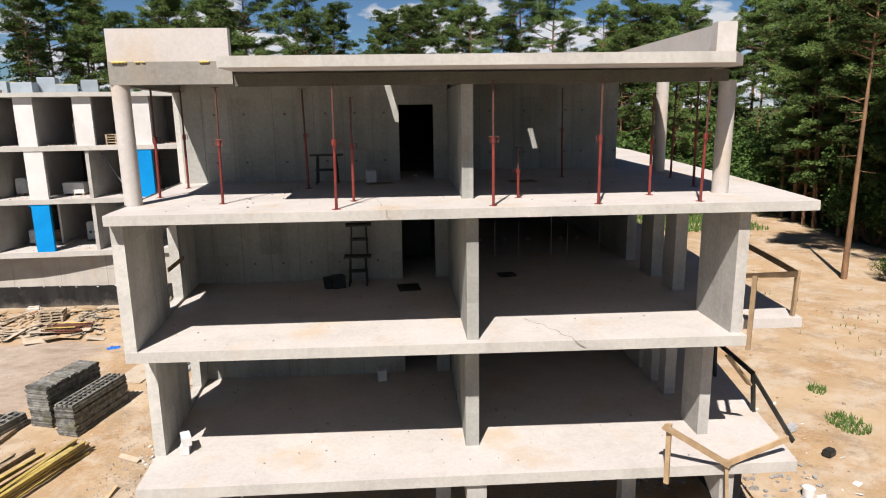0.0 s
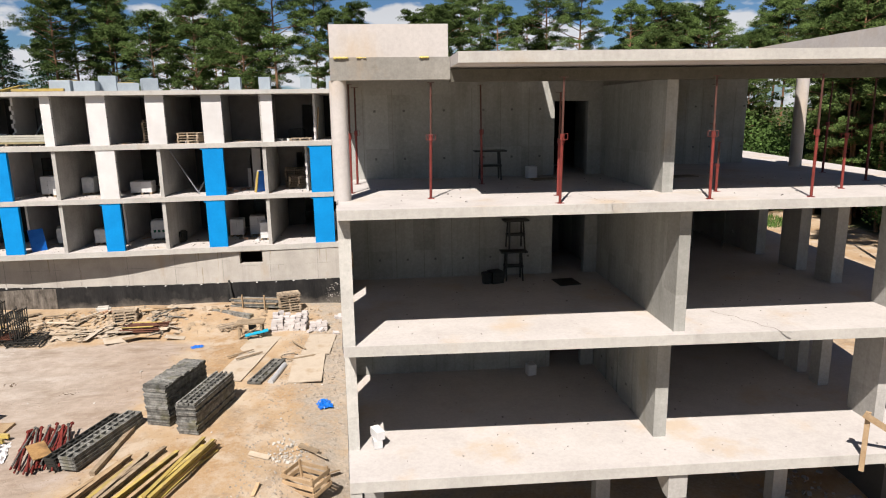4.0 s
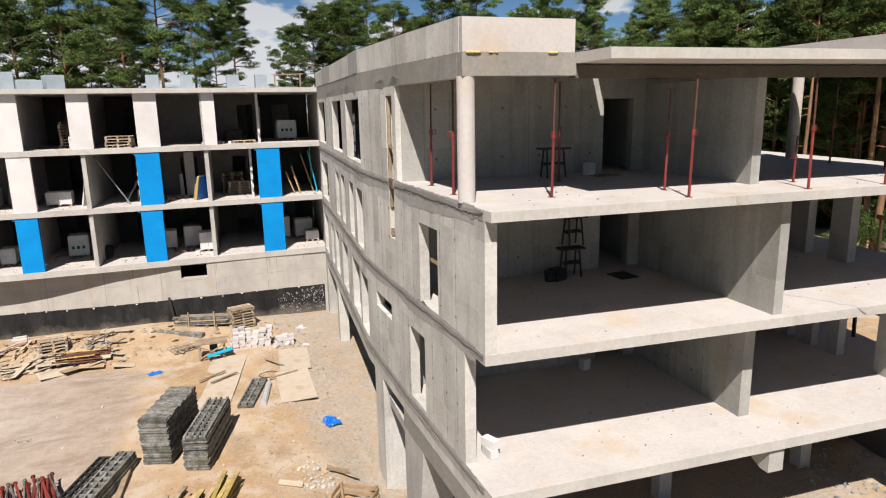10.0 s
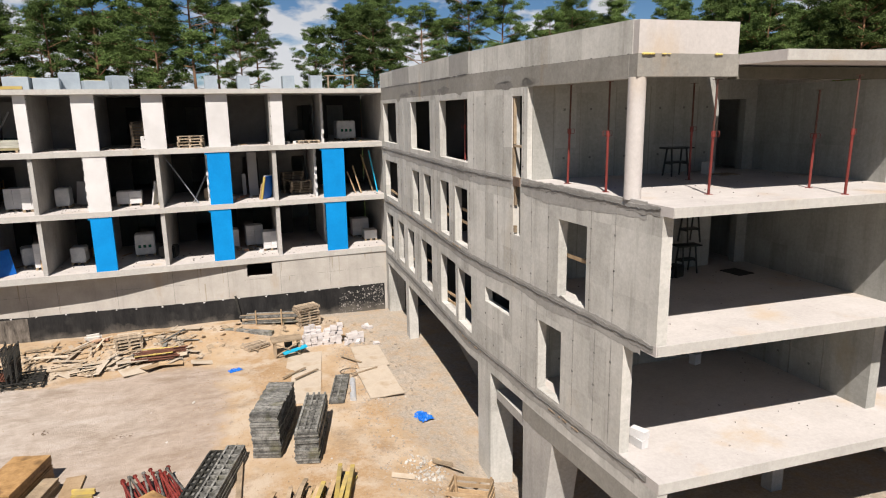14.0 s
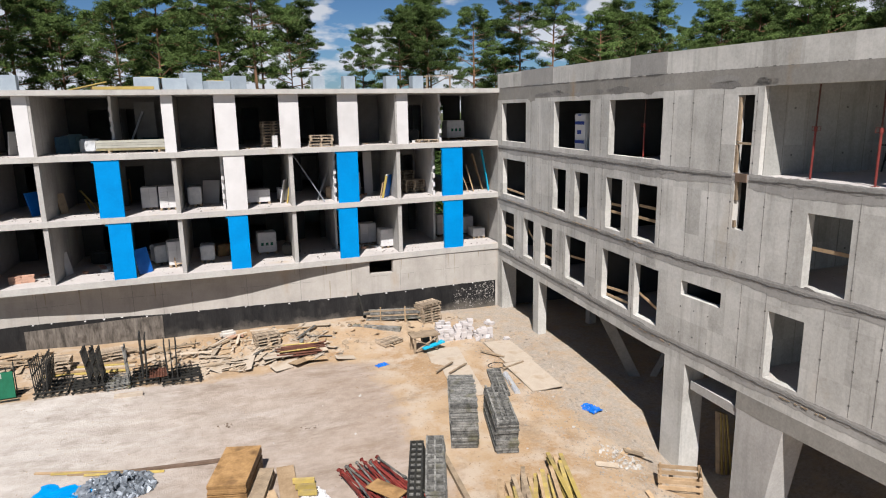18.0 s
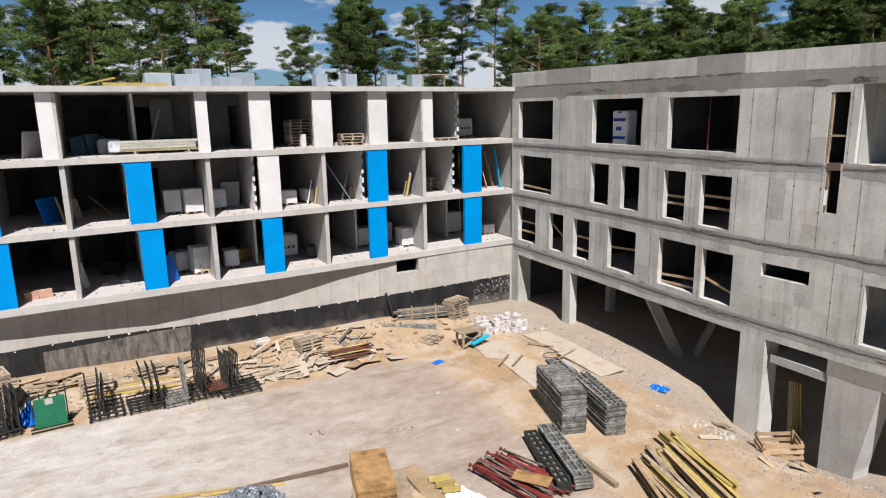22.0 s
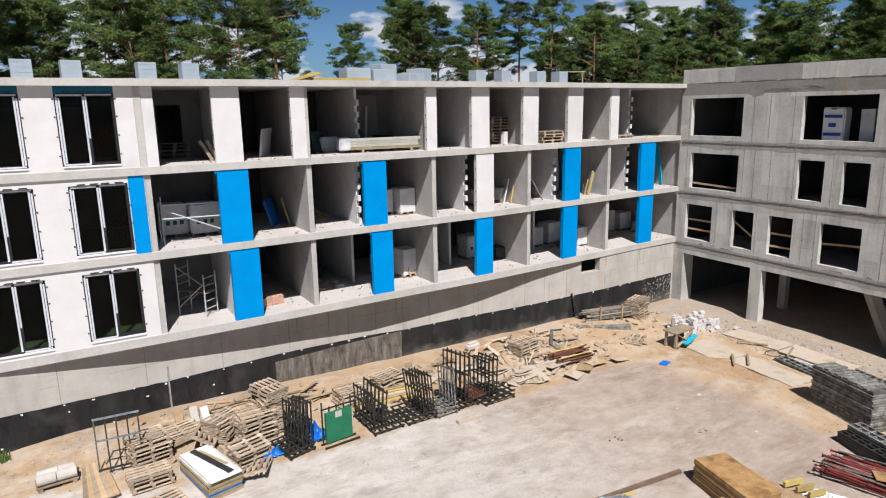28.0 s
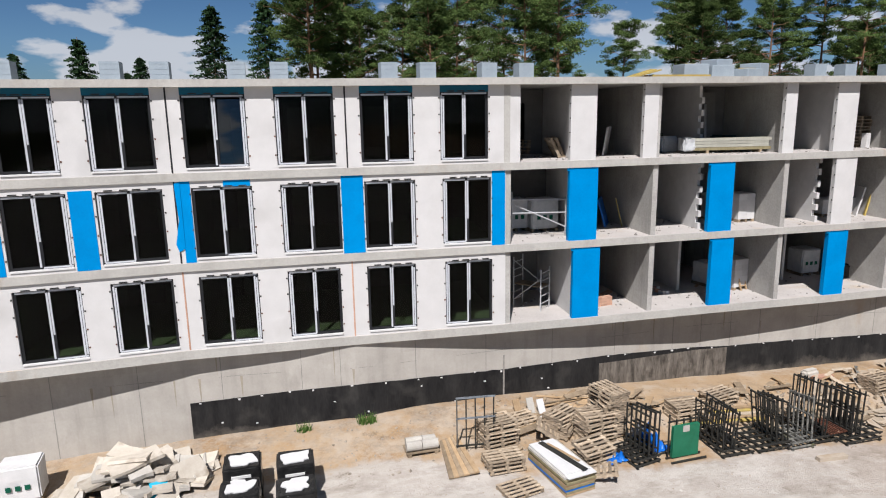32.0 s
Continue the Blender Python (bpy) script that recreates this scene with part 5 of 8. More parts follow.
tagged(part("water_can", bm, BLACK, at=pose(-1.85, 17.55, 7.89, 0, 0, 20)), "dark canister beside the bucket", "canister")
for x, y, z in ((-0.85, 17.7, 10.77), (-0.75, 17.8, 4.98)):
    bm = bmesh.new()
    box(bm, -0.13, -0.12, 0, 0.13, 0.12, 0.33)
    bmesh.ops.bevel(bm, geom=bm.edges[:], offset=0.01, segments=1, affect="EDGES")
    tagged(part("wall_block", bm, BLOCK, at=pose(x, y, z, 0, 0, 12)), "single white aerated block on a bare floor", "block")
for i, (x, y, z, r) in enumerate(((-5.2, 14.15, 4.98, 10), (-5.18, 14.17, 5.18, 25))):
    bm = bmesh.new()
    box(bm, -0.1, -0.2, 0, 0.1, 0.2, 0.195)
    tagged(part("wall_block", bm, BLOCK, at=pose(x, y, z, 0, 0, r)), "white aerated block beside the wall end", "block", "loose blocks")
for x, y, z, sx, sy in ((-0.6, 17.3, 10.77, 0.7, 0.5), (0.1, 17.3, 7.89, 0.6, 0.7), (3.2, 17.2, 10.77, 0.7, 0.5), (3.0, 18.4, 7.89, 0.5, 0.5)):
    bm = bmesh.new()
    box(bm, -sx / 2, -sy / 2, 0, sx / 2, sy / 2, 0.02)
    tagged(part("cover_board", bm, BLACK if z < 10 else OLDWOOD, at=pose(x, y, z, 0, 0, 7)), "dark board lying over a floor opening", "board")


def plank(label, a, b, w=0.1, t=0.03, mat=None, name="timber_board", group="", roll=0):
    """One board from a to b."""
    a, b = Vector(a), Vector(b)
    bm = bmesh.new()
    box(bm, -w / 2, -t / 2, -(b - a).length, w / 2, t / 2, 0)
    return tagged(part(name, bm, mat or WOOD, at=look(a, b, roll)), label, "board", group)


def barrier(label, posts, rails, mat):
    """A site barrier of posts and rails."""
    e = thing("site_barrier", label, "barrier")
    for a, b in posts:
        a, b = Vector(a), Vector(b)
        bm = bmesh.new()
        box(bm, -0.05, -0.035, -(b - a).length, 0.05, 0.035, 0, look(a, b))
        part("post", bm, mat, e)
    for a, b in rails:
        a, b = Vector(a), Vector(b)
        bm = bmesh.new()
        box(bm, -0.018, -0.07, -(b - a).length, 0.018, 0.07, 0, look(a, b))
        part("rail", bm, mat, e)
    return e


barrier("raw timber barrier at the slab corner", [((5.6, 12.5, 4.6), (5.58, 12.48, 6.03)), ((7.0, 12.42, 3.75), (6.9, 12.46, 5.12))],
        [((5.42, 12.4, 6.02), (6.95, 12.38, 5.02)), ((6.82, 12.4, 5.04), (8.45, 12.75, 5.4))], WOOD)
barrier("dark timber handrail along the terrace edge", [((8.87, 14.93, 4.9), (8.76, 14.91, 6.03)), ((8.95, 17.2, 4.9), (8.9, 17.2, 6.1))],
        [((8.87, 13.2, 5.06), (8.76, 14.95, 6.02)), ((8.76, 14.85, 6.02), (8.92, 17.4, 6.05))], BLACK)
barrier("pale timber guard on the middle balcony", [((7.52, 13.1, 7.4), (7.6, 13.2, 9.05)), ((8.95, 13.85, 7.85), (8.98, 13.85, 8.98)), ((9.3, 17.0, 7.85), (9.3, 17.0, 9.0))],
        [((7.25, 13.8, 8.87), (9.05, 13.82, 8.9)), ((8.98, 13.8, 8.9), (9.32, 17.2, 9.0))], WOOD)
plank("timber prop leaning under the balcony", (7.3, 13.5, 7.1), (8.1, 13.9, 6.2), 0.14, 0.05)


# a crack across the middle floor
def crack(a, b, width, seed):
    bm = bmesh.new()
    a, b = Vector(a), Vector(b)
    side = (b - a).cross(Vector((0, 0, 1))).normalized()
    old = None
    for i in range(25):
        p = a.lerp(b, i / 24) + side * 0.22 * noise.noise((i * 0.21, seed, 0)) + side * 0.03 * noise.noise((i * 1.7, seed, 4))
        w = width * (0.5 + abs(noise.noise((i * 0.6, seed, 9))))
        pair = [bm.verts.new(p - side * w), bm.verts.new(p + side * w)]
        if old:
            bm.faces.new((old[0], old[1], pair[1], pair[0]))
        old = pair
    part("crack", bm, CRACKED, wing_b, "crack filled with grey dust")


CRACKED = material("crack_dust", (0.2, 0.185, 0.165), (0.3, 0.28, 0.25), 4.0, 0.95, 0.0, 20)
crack((2.75, 14.3, 7.894), (3.72, 12.6, 7.894), 0.02, 3)
crack((-0.6, 14.2, 10.774), (-0.2, 12.3, 10.774), 0.01, 8)

# ---- pallets ----
def pallet():
    """A transport pallet, 1.2 by 0.8 m, standing at its origin."""
    e = thing("pallet", "weathered wooden transport pallet", "pallet", "pallets in the yard")
    bm = bmesh.new()
    box(bm, -0.6, -0.045, 0, 0.6, 0.045, 0.02)
    deck = part("deck_board", bm, GREYWOOD, e, at=pose(0, -0.35, 0.122))
    for y in (-0.175, 0, 0.175, 0.35):
        again(deck, pose(0, y, 0.122))
    for y in (-0.35, 0, 0.35):
        again(deck, pose(0, y, 0))
    bm = bmesh.new()
    box(bm, -0.05, -0.4, 0.02, 0.05, 0.4, 0.122)
    bearer = part("bearer", bm, GREYWOOD, e, at=pose(-0.53, 0, 0))
    again(bearer, pose(0, 0, 0))
    again(bearer, pose(0.53, 0, 0))
    return e


PALLET = pallet()
PALLETS_MADE = [0]
LAY = random.Random(11)


def put_pallet(x, y, z, turn=0, tilt=0, roll=0):
    m = pose(x, y, z, tilt, roll, turn)
    PALLETS_MADE[0] += 1
    if PALLETS_MADE[0] == 1:
        PALLET.matrix_basis = m
        return PALLET
    return copy_thing(PALLET, m)


def pallet_stack(x, y, count, turn=0, z=None, jitter=4):
    z = ground_z(x, y) if z is None else z
    for i in range(count):
        put_pallet(x + LAY.uniform(-0.04, 0.04), y + LAY.uniform(-0.04, 0.04), z + i * 0.145, turn + LAY.uniform(-jitter, jitter))


pallet_stack(-35.2, 33.75, 6, 10)
pallet_stack(-35.35, 32.5, 3, 8)
pallet_stack(-35.2, 31.33, 1, 12)
pallet_stack(-31.92, 33.42, 7, 12, jitter=8)
pallet_stack(-31.28, 33.85, 11, 100, jitter=10)
pallet_stack(-32.8, 34.1, 5, 40, jitter=14)
pallet_stack(-32.45, 32.42, 2, 14, jitter=8)
put_pallet(-32.45, 32.35, ground_z(-32.45, 32.35) + 0.42, 16, 14, 0)
put_pallet(-32.4, 31.55, ground_z(-32.4, 31.55) + 0.1, 65, -14, 12)
put_pallet(-33.51, 33.74, ground_z(-33.51, 33.74) + 0.3, 70, 30, 10)
put_pallet(-34.13, 34.79, ground_z(-34.13, 34.79) + 0.05, 15, 4, 0)
put_pallet(-13.4, 33.7, ground_z(-13.4, 33.7) + 0.02, 30, 0, 0)
pallet_stack(-10.65, 36.15, 7, 18)
pallet_stack(-19.2, 35.1, 4, 12)
pallet_stack(-20.3, 33.0, 1, 60)
pallet_stack(-28.09, 34.31, 4, 5)
pallet_stack(-26.1, 35.2, 3, 12, jitter=10)
pallet_stack(-18.0, 39.0, 9, 5, 11.02, jitter=7)
pallet_stack(-15.68, 37.72, 4, -6, 11.02)
pallet_stack(-9.75, 38.7, 1, -4, 11.02)
pallet_stack(-32.5, 40.9, 4, 0, 11.02)
put_pallet(-31.75, 38.5, 11.35, 80, 62, 0)
put_pallet(-31.5, 38.7, 11.35, 80, 66, 0)
pallet_stack(-10.55, 41.1, 8, 5, 8.12)
pallet_stack(-10.2, 40.2, 5, 3, 8.12)


# ---- wrapped block pallets ----
def block_pallet(x, y, z, turn, w=1.0, d=1.0, h=1.05, mat=None, label="white aerated blocks stacked on a pallet", mark=None, group="block pallets"):
    e = thing("block_pallet", label, "building material", group, at=pose(x, y, z, 0, 0, turn))
    boxpart("bearer", OLDWOOD, e, -w / 2, -d / 2, 0, -w / 2 + 0.12, d / 2, 0.12)
    boxpart("bearer", OLDWOOD, e, w / 2 - 0.12, -d / 2, 0, w / 2, d / 2, 0.12)
    boxpart("bearer", OLDWOOD, e, -0.06, -d / 2, 0, 0.06, d / 2, 0.12)
    if mat is None:
        n = max(2, round(h / 0.25))
        for i in range(n):
            for sx in (0, 1):
                bm = bmesh.new()
                box(bm, -w / 2 + sx * w / 2 + 0.004, -d / 2 + LAY.uniform(0, 0.02), 0.12 + i * h / n + 0.003, sx * w / 2 - 0.004, d / 2, 0.12 + (i + 1) * h / n)
                part("block_course", bm, BLOCK, e)
    else:
        bm = bmesh.new()
        box(bm, -w / 2, -d / 2, 0.12, w / 2, d / 2, 0.12 + h)
        bmesh.ops.bevel(bm, geom=bm.edges[:], offset=0.05, segments=2, affect="EDGES")
        bmesh.ops.subdivide_edges(bm, edges=bm.edges[:], cuts=2, use_grid_fill=True)
        for v in bm.verts:
            v.co += 0.025 * noise.noise_vector(v.co * 4 + Vector((x, y, z)))
        wrapping = part("wrapping", bm, mat, e, "crinkled wrapping")
    if mark:
        for i in range(3):
            boxpart("printed_mark", mark, wrapping, -0.34 + i * 0.25, -d / 2 - 0.035, 0.5, -0.2 + i * 0.25, -d / 2 - 0.03, 0.66)
    return e


FL1, FL2, FL3 = 5.17, 8.12, 11.02
for x, y, z, turn, w, h in ((-23.3, 38.75, FL2, 5, 0.8, 1.05), (-24.15, 39.2, FL2, 0, 0.75, 1.0), (-14.2, 40.7, FL1, 4, 0.8, 0.95), (-12.95, 40.8, FL1, 6, 0.95, 1.1), (-12.1, 39.35, FL1, 3, 0.85, 0.95), (-6.7, 41.4, FL1, 3, 1.0, 1.0), (-6.35, 40.0, FL1, 0, 0.75, 0.5), (-23.2, 38.9, FL1, 10, 0.8, 1.2), (-17.6, 39.2, FL2, 8, 0.6, 0.6), (-23.0, 41.5, FL2, 0, 1.0, 1.1), (-8.0, 41.5, FL1, 0, 1.0, 1.2), (-18.95, 38.95, FL2, 2, 1.15, 0.62)):
    block_pallet(x, y, z, turn, w, 0.85, h)
for x, y, z, turn, w, h, mark in ((-33.0, 39.3, FL2, 3, 0.95, 1.15, INK), (-31.95, 38.95, FL2, 2, 1.1, 1.15, INK), (-18.65, 40.3, FL1, 4, 1.0, 1.1, INK), (-21.7, 39.4, FL1, 0, 0.7, 0.8, None), (-24.0, 39.7, FL1, 20, 0.8, 0.9, None), (-22.05, 39.4, FL2, 0, 0.65, 0.9, None), (-7.35, 41.2, FL3, 5, 1.1, 1.0, INK)):
    block_pallet(x, y, z, turn, w, 0.9, h, FOIL, "foil-wrapped blocks on a pallet in an open bay", mark, "wrapped pallets")
for x, y in ((-43.22, 33.09), (-43.17, 31.8), (-41.68, 32.8), (-41.63, 31.48)):
    e = block_pallet(x, y, ground_z(x, y), 3, 1.08, 1.0, 1.05, WRAP, "black-wrapped pallet with torn white top", None, "black pallets")
    bm = bmesh.new()
    rim = []
    for k in range(18):
        a = 6.2832 * k / 18
        r = 0.85 + 0.45 * noise.noise((math.cos(a) * 1.7 + x, math.sin(a) * 1.7 + y, 0))
        rim.append((0.42 * r * math.copysign(abs(math.cos(a)) ** 0.6, math.cos(a)), 0.36 * r * math.copysign(abs(math.sin(a)) ** 0.6, math.sin(a))))
    prism(bm, rim, 1.15, 1.205)
    part("torn_top", bm, WHITE, e, "white blocks showing through torn wrap")
    boxpart("torn_side", WHITE, e, -0.3, -0.545, 0.55, 0.25, -0.5, 0.95)
block_pallet(-49.81, 34.62, ground_z(-49.81, 34.62), 8, 1.1, 0.9, 1.1, WHITE, "white-wrapped block pallet in the yard", INK)
e = thing("sack_pallet", "low pallet of two pale rolled sheets in the yard", "building material", at=pose(-37.75, 33.8, ground_z(-37.75, 33.8) - 0.02, 0, 0, 4))
for x in (-0.5, 0.38):
    boxpart("bearer", OLDWOOD, e, x, -0.3, 0, x + 0.12, 0.35, 0.1)
boxpart("deck", OLDWOOD, e, -0.55, -0.3, 0.1, 0.55, 0.35, 0.13)
for x0, x1, y in ((-0.52, -0.02, -0.12), (0.0, 0.52, -0.12), (-0.48, 0.05, 0.17), (0.07, 0.5, 0.17)):
    bm = bmesh.new()
    tube(bm, (x0, y, 0.29), (x1, y, 0.29), 0.16, 14)
    part("roll", bm, FOAM, e, "dusty white roll", smooth=False)


# ---- rooms of the long wing: scaffold tower, boards, bricks, bundles ----
def scaffold_tower(x, y, z, w=1.2, d=0.7, h=2.0):
    e = thing("scaffold_tower", "light aluminium scaffold tower in an open bay", "scaffold", at=pose(x, y, z, 0, 0, -48))
    for sx in (0, 1):
        for sy in (0, 1):
            bm = bmesh.new()
            tube(bm, (sx * w, sy * d, 0), (sx * w, sy * d, h - 0.35 * sx), 0.026, 8)
            part("standard", bm, GREYSTEEL, e)
        for i in range(6):
            bm = bmesh.new()
            u = 0.3 + i * 0.3
            if u < h - 0.35 * sx:
                tube(bm, (sx * w, 0, u), (sx * w, d, u), 0.018, 6)
                part("rung", bm, GREYSTEEL, e)
            else:
                bm.free()
    for a, b in (((0, 0, 0.3), (w, 0, 1.3)), ((0, 0, 1.9), (w, 0, 1.2)), ((0, d, 0.4), (w, d, 1.4))):
        bm = bmesh.new()
        tube(bm, a, b, 0.018, 6)
        part("brace", bm, GREYSTEEL, e)
    boxpart("platform", OLDWOOD, e, 0.02, 0.05, 0.92, w - 0.02, d - 0.05, 0.96)


scaffold_tower(-33.2, 38.5, FL1)
e = thing("scaffold", "galvanised scaffold frame before wrapped pallets", "scaffold", at=pose(-33.6, 37.5, FL2))
for a, b in (((0, 0, 0), (0, 0, 1.75)), ((0, 0.7, 0), (0, 0.7, 1.5)), ((2.1, 0, 0), (2.1, 0, 1.5)), ((0, 0, 1.45), (2.1, 0, 1.4)), ((0, 0, 0.95), (2.1, 0, 0.9)), ((0, 0, 1.3), (2.1, 0, 0.35)), ((0, 0, 0.5), (0, 0.7, 0.5)), ((0, 0, 1.0), (0, 0.7, 1.0))):
    bm = bmesh.new()
    tube(bm, a, b, 0.026, 8)
    part("scaffold_tube", bm, GREYSTEEL, e)


def lean_board(x, y, z, w, h, turn, tilt, mat, label, t=0.06):
    bm = bmesh.new()
    box(bm, -w / 2, 0, 0, w / 2, t, h)
    return tagged(part("leaning_board", bm, mat, at=pose(x, y, z, tilt, 0, turn)), label, "board")


lean_board(-28.95, 39.3, FL2, 1.3, 1.15, 60, -16, TARP, "dark blue board leaning on the bay wall")
lean_board(-28.55, 38.75, FL2, 0.12, 1.2, 60, -14, YELLOW, "yellow-edged board leaning behind a blue one", 0.03)
lean_board(-29.4, 38.9, FL3, 1.5, 1.1, 240, -8, BLOCK, "pale grey board leaning in the top bay")
lean_board(-24.1, 40.2, FL3, 0.95, 2.4, 4, -6, SHADED_BLOCK, "tall grey panel leaning at the back of the bay")
lean_board(-24.5, 37.7, FL1, 0.8, 1.25, 50, -14, TARP, "blue board leaning on white blocks")
lean_board(-5.95, 39.0, FL2, 0.25, 2.4, 85, -10, CYAN, "narrow blue board leaning on the end wall")
lean_board(-6.1, 39.6, FL2, 0.3, 2.2, 85, -16, WOOD, "narrow timber board leaning on the end wall")
lean_board(-17.72, 38.95, FL2, 1.1, 1.25, 250, -12, BLOCK, "pale board leaning on the cross wall")
lean_board(-28.0, 39.2, FL2, 0.5, 1.0, 60, -12, OLDWOOD, "weathered board leaning on the cross wall")
lean_board(-28.05, 38.8, FL1, 0.5, 1.1, 70, -12, BLOCK, "pale board leaning in the dark bay")
ladder("short wooden ladder leaning on white blocks", pose(-23.05, 38.4, FL1, -18, 0, 20), 0.35, 1.35, WOOD, 5)
ladder("brown wooden ladder standing in the dark bay", pose(-25.7, 42.0, FL2, -5, 0, 0), 0.55, 1.3, PLY, 4)
for bx, by, bz, nx, nz, turn in ((-30.35, 37.55, FL1, 4, 5, 12), (-15.0, 39.5, FL2, 4, 2, 30), (-29.3, 38.8, FL1, 4, 1, 40)):
    e = thing("brick_pile", "small pile of pale red bricks on the floor", "bricks", "brick piles", at=pose(bx, by, bz, 0, 0, turn))
    for i in range(nx):
        for j in range(nz):
            for k in range(2):
                u = LAY.uniform(-0.02, 0.02)
                boxpart("brick", BRICK, e, i * 0.26 + u, k * 0.13, j * 0.07, i * 0.26 + 0.25 + u, k * 0.13 + 0.12, j * 0.07 + 0.065)
PROFILE = material("pale_profile", (0.25, 0.245, 0.205), (0.34, 0.335, 0.285), 2.0, 0.6, 0.05, 20, random_amount=0.15)
OLIVE = material("olive_mineral_wool", (0.16, 0.135, 0.07), (0.27, 0.235, 0.14), 4.0, 0.95, 0.3, 30)
e = thing("profile_bundle", "long bundle of pale profiles wrapped at one end", "building material", at=pose(-24.6, 37.75, FL3 + 0.12, 0, 0, -5))
for i in range(5):
    for j in range(4):
        boxpart("profile", PROFILE if (i + j) % 4 else OLIVE, e, -1.75 + LAY.uniform(-0.08, 0.08), i * 0.1, j * 0.12, 1.6 + LAY.uniform(-0.08, 0.08), i * 0.1 + 0.09, j * 0.12 + 0.11)
bm = bmesh.new()
box(bm, -1.95, -0.03, -0.02, -1.45, 0.53, 0.51)
bmesh.ops.bevel(bm, geom=bm.edges[:], offset=0.05, segments=2, affect="EDGES")
bmesh.ops.subdivide_edges(bm, edges=bm.edges[:], cuts=2, use_grid_fill=True)
for v in bm.verts:
    v.co += 0.05 * noise.noise_vector(v.co * 7)
part("foil_cap", bm, FOIL, e, "torn clear foil cap")
for x in (-1.0, 1.2):
    boxpart("bearer", OLDWOOD, e, x, 0, -0.12, x + 0.1, 0.5, 0.0)
SHEEN = material("dark_teal_film", (0.012, 0.03, 0.032), (0.03, 0.06, 0.062), 3.0, 0.2, 0.2, 12, spec=0.5)
for i in range(4):
    lean_board(-27.6 + i * 0.28, 38.9 + 0.1 * (i % 2), FL3, 0.75 - 0.06 * i, 0.8 + 0.06 * (i % 3), 10 + 9 * i, -14, SHEEN, "dark film-wrapped sheet leaning in the top bay", 0.03)
for x, y, z, mat, lab in ((-26.6, 39.3, FL3, FOIL, "foil-wrapped box in the top bay"), (-23.9, 39.3, FL3, SHEEN, "dark film-wrapped bundle on the top floor"), (-17.4, 39.3, FL1, BLACK, "dark mixer drum on the floor"), (-27.0, 41.0, FL1, BLACK, "dark tool box in the bay"), (-20.9, 40.6, FL1, PLY, "brown shutter crate in the dark bay"), (-14.9, 39.5, FL2, OLDWOOD, "wooden offcuts box on the floor"), (-9.9, 40.8, FL2, OLDWOOD, "stack of offcuts on the floor"), (-10.2, 40.4, FL3, BLACK, "dark sacks heaped on the floor")):
    bm = bmesh.new()
    box(bm, -0.45, -0.35, 0, 0.45, 0.35, 0.65)
    bmesh.ops.bevel(bm, geom=bm.edges[:], offset=0.07, segments=2, affect="EDGES")
    for v in bm.verts:
        v.co += 0.05 * noise.noise_vector(v.co * 3 + Vector((x, y, z)))
        v.co.z = max(v.co.z, 0)
    tagged(part("crate", bm, mat, at=pose(x, y, z, 0, 0, LAY.uniform(-20, 20))), lab, "crate")
for a, b, mat in (((-15.9, 38.9, FL2), (-14.9, 40.2, FL2 + 1.9), GREYSTEEL), ((-24.9, 39.0, FL3), (-24.2, 40.3, FL3 + 1.9), GREYSTEEL), ((-8.9, 39.2, FL3), (-8.8, 39.9, FL3 + 1.9), WOOD), ((-26.6, 39.6, FL2), (-27.6, 41.0, FL2 + 0.9), YELLOW), ((-26.9, 39.4, FL2), (-27.5, 41.3, FL2 + 0.4), YELLOW)):
    plank("narrow board leaning in an open bay", a, b, 0.09, 0.04, mat)
for i in range(14):
    bay = LAY.choice((-8.0, -13, -19, -25, -31))
    x, z = bay + LAY.uniform(-2, 2), LAY.choice((FL1, FL2, FL3))
    y = a_front(x) + LAY.uniform(0.6, 4.5)
    plank("offcut board lying on a bay floor", (x, y, z + 0.02), (x + LAY.uniform(-0.7, 0.7), y + LAY.uniform(0.2, 0.9), z + 0.02), 0.12, 0.03, WOOD, "offcut", "floor offcuts")
lean_board(-12.75, 40.5, FL2, 0.5, 2.4, 5, -4, PALE, "tall pale board standing in a bay", 0.1)
lean_board(-13.25, 40.7, FL2, 0.2, 1.2, 5, -6, PALE, "short pale board standing in a bay", 0.1)
lean_board(-12.25, 38.75, FL2, 0.95, 1.3, 240, -12, BLOCK, "pale board leaning by the cross wall", 0.06)
lean_board(-12.18, 38.71, FL2, 0.95, 1.25, 240, -12, TARP, "blue board leaning behind a pale one", 0.04)
lean_board(-12.5, 38.3, FL2, 0.06, 1.25, 240, -12, YELLOW, "yellow batten at the edge of leaning boards", 0.12)
lean_board(-17.55, 38.38, FL2, 0.12, 1.25, 250, -10, YELLOW, "yellow batten leaning on the cross wall", 0.06)
ladder("short slatted wooden frame leaning on a pale board", pose(-12.4, 38.7, FL2, -12, 0, 240), 0.55, 0.85, WOOD, 5)
lean_board(-21.35, 40.3, FL2, 0.95, 1.2, -28, -10, PALE, "pale board leaning behind a foil pack", 0.06)
lean_board(-6.9, 38.9, FL2, 0.2, 1.6, 70, -16, WOOD, "timber board leaning on the end wall", 0.05)
lean_board(-7.2, 39.0, FL2, 0.18, 1.3, 75, -20, WOOD, "short timber board leaning on the end wall", 0.05)
plank("grey pole leaning across an open bay", (-15.6, 38.2, FL2), (-17.1, 38.4, FL2 + 2.5), 0.06, 0.05, SCRAP)
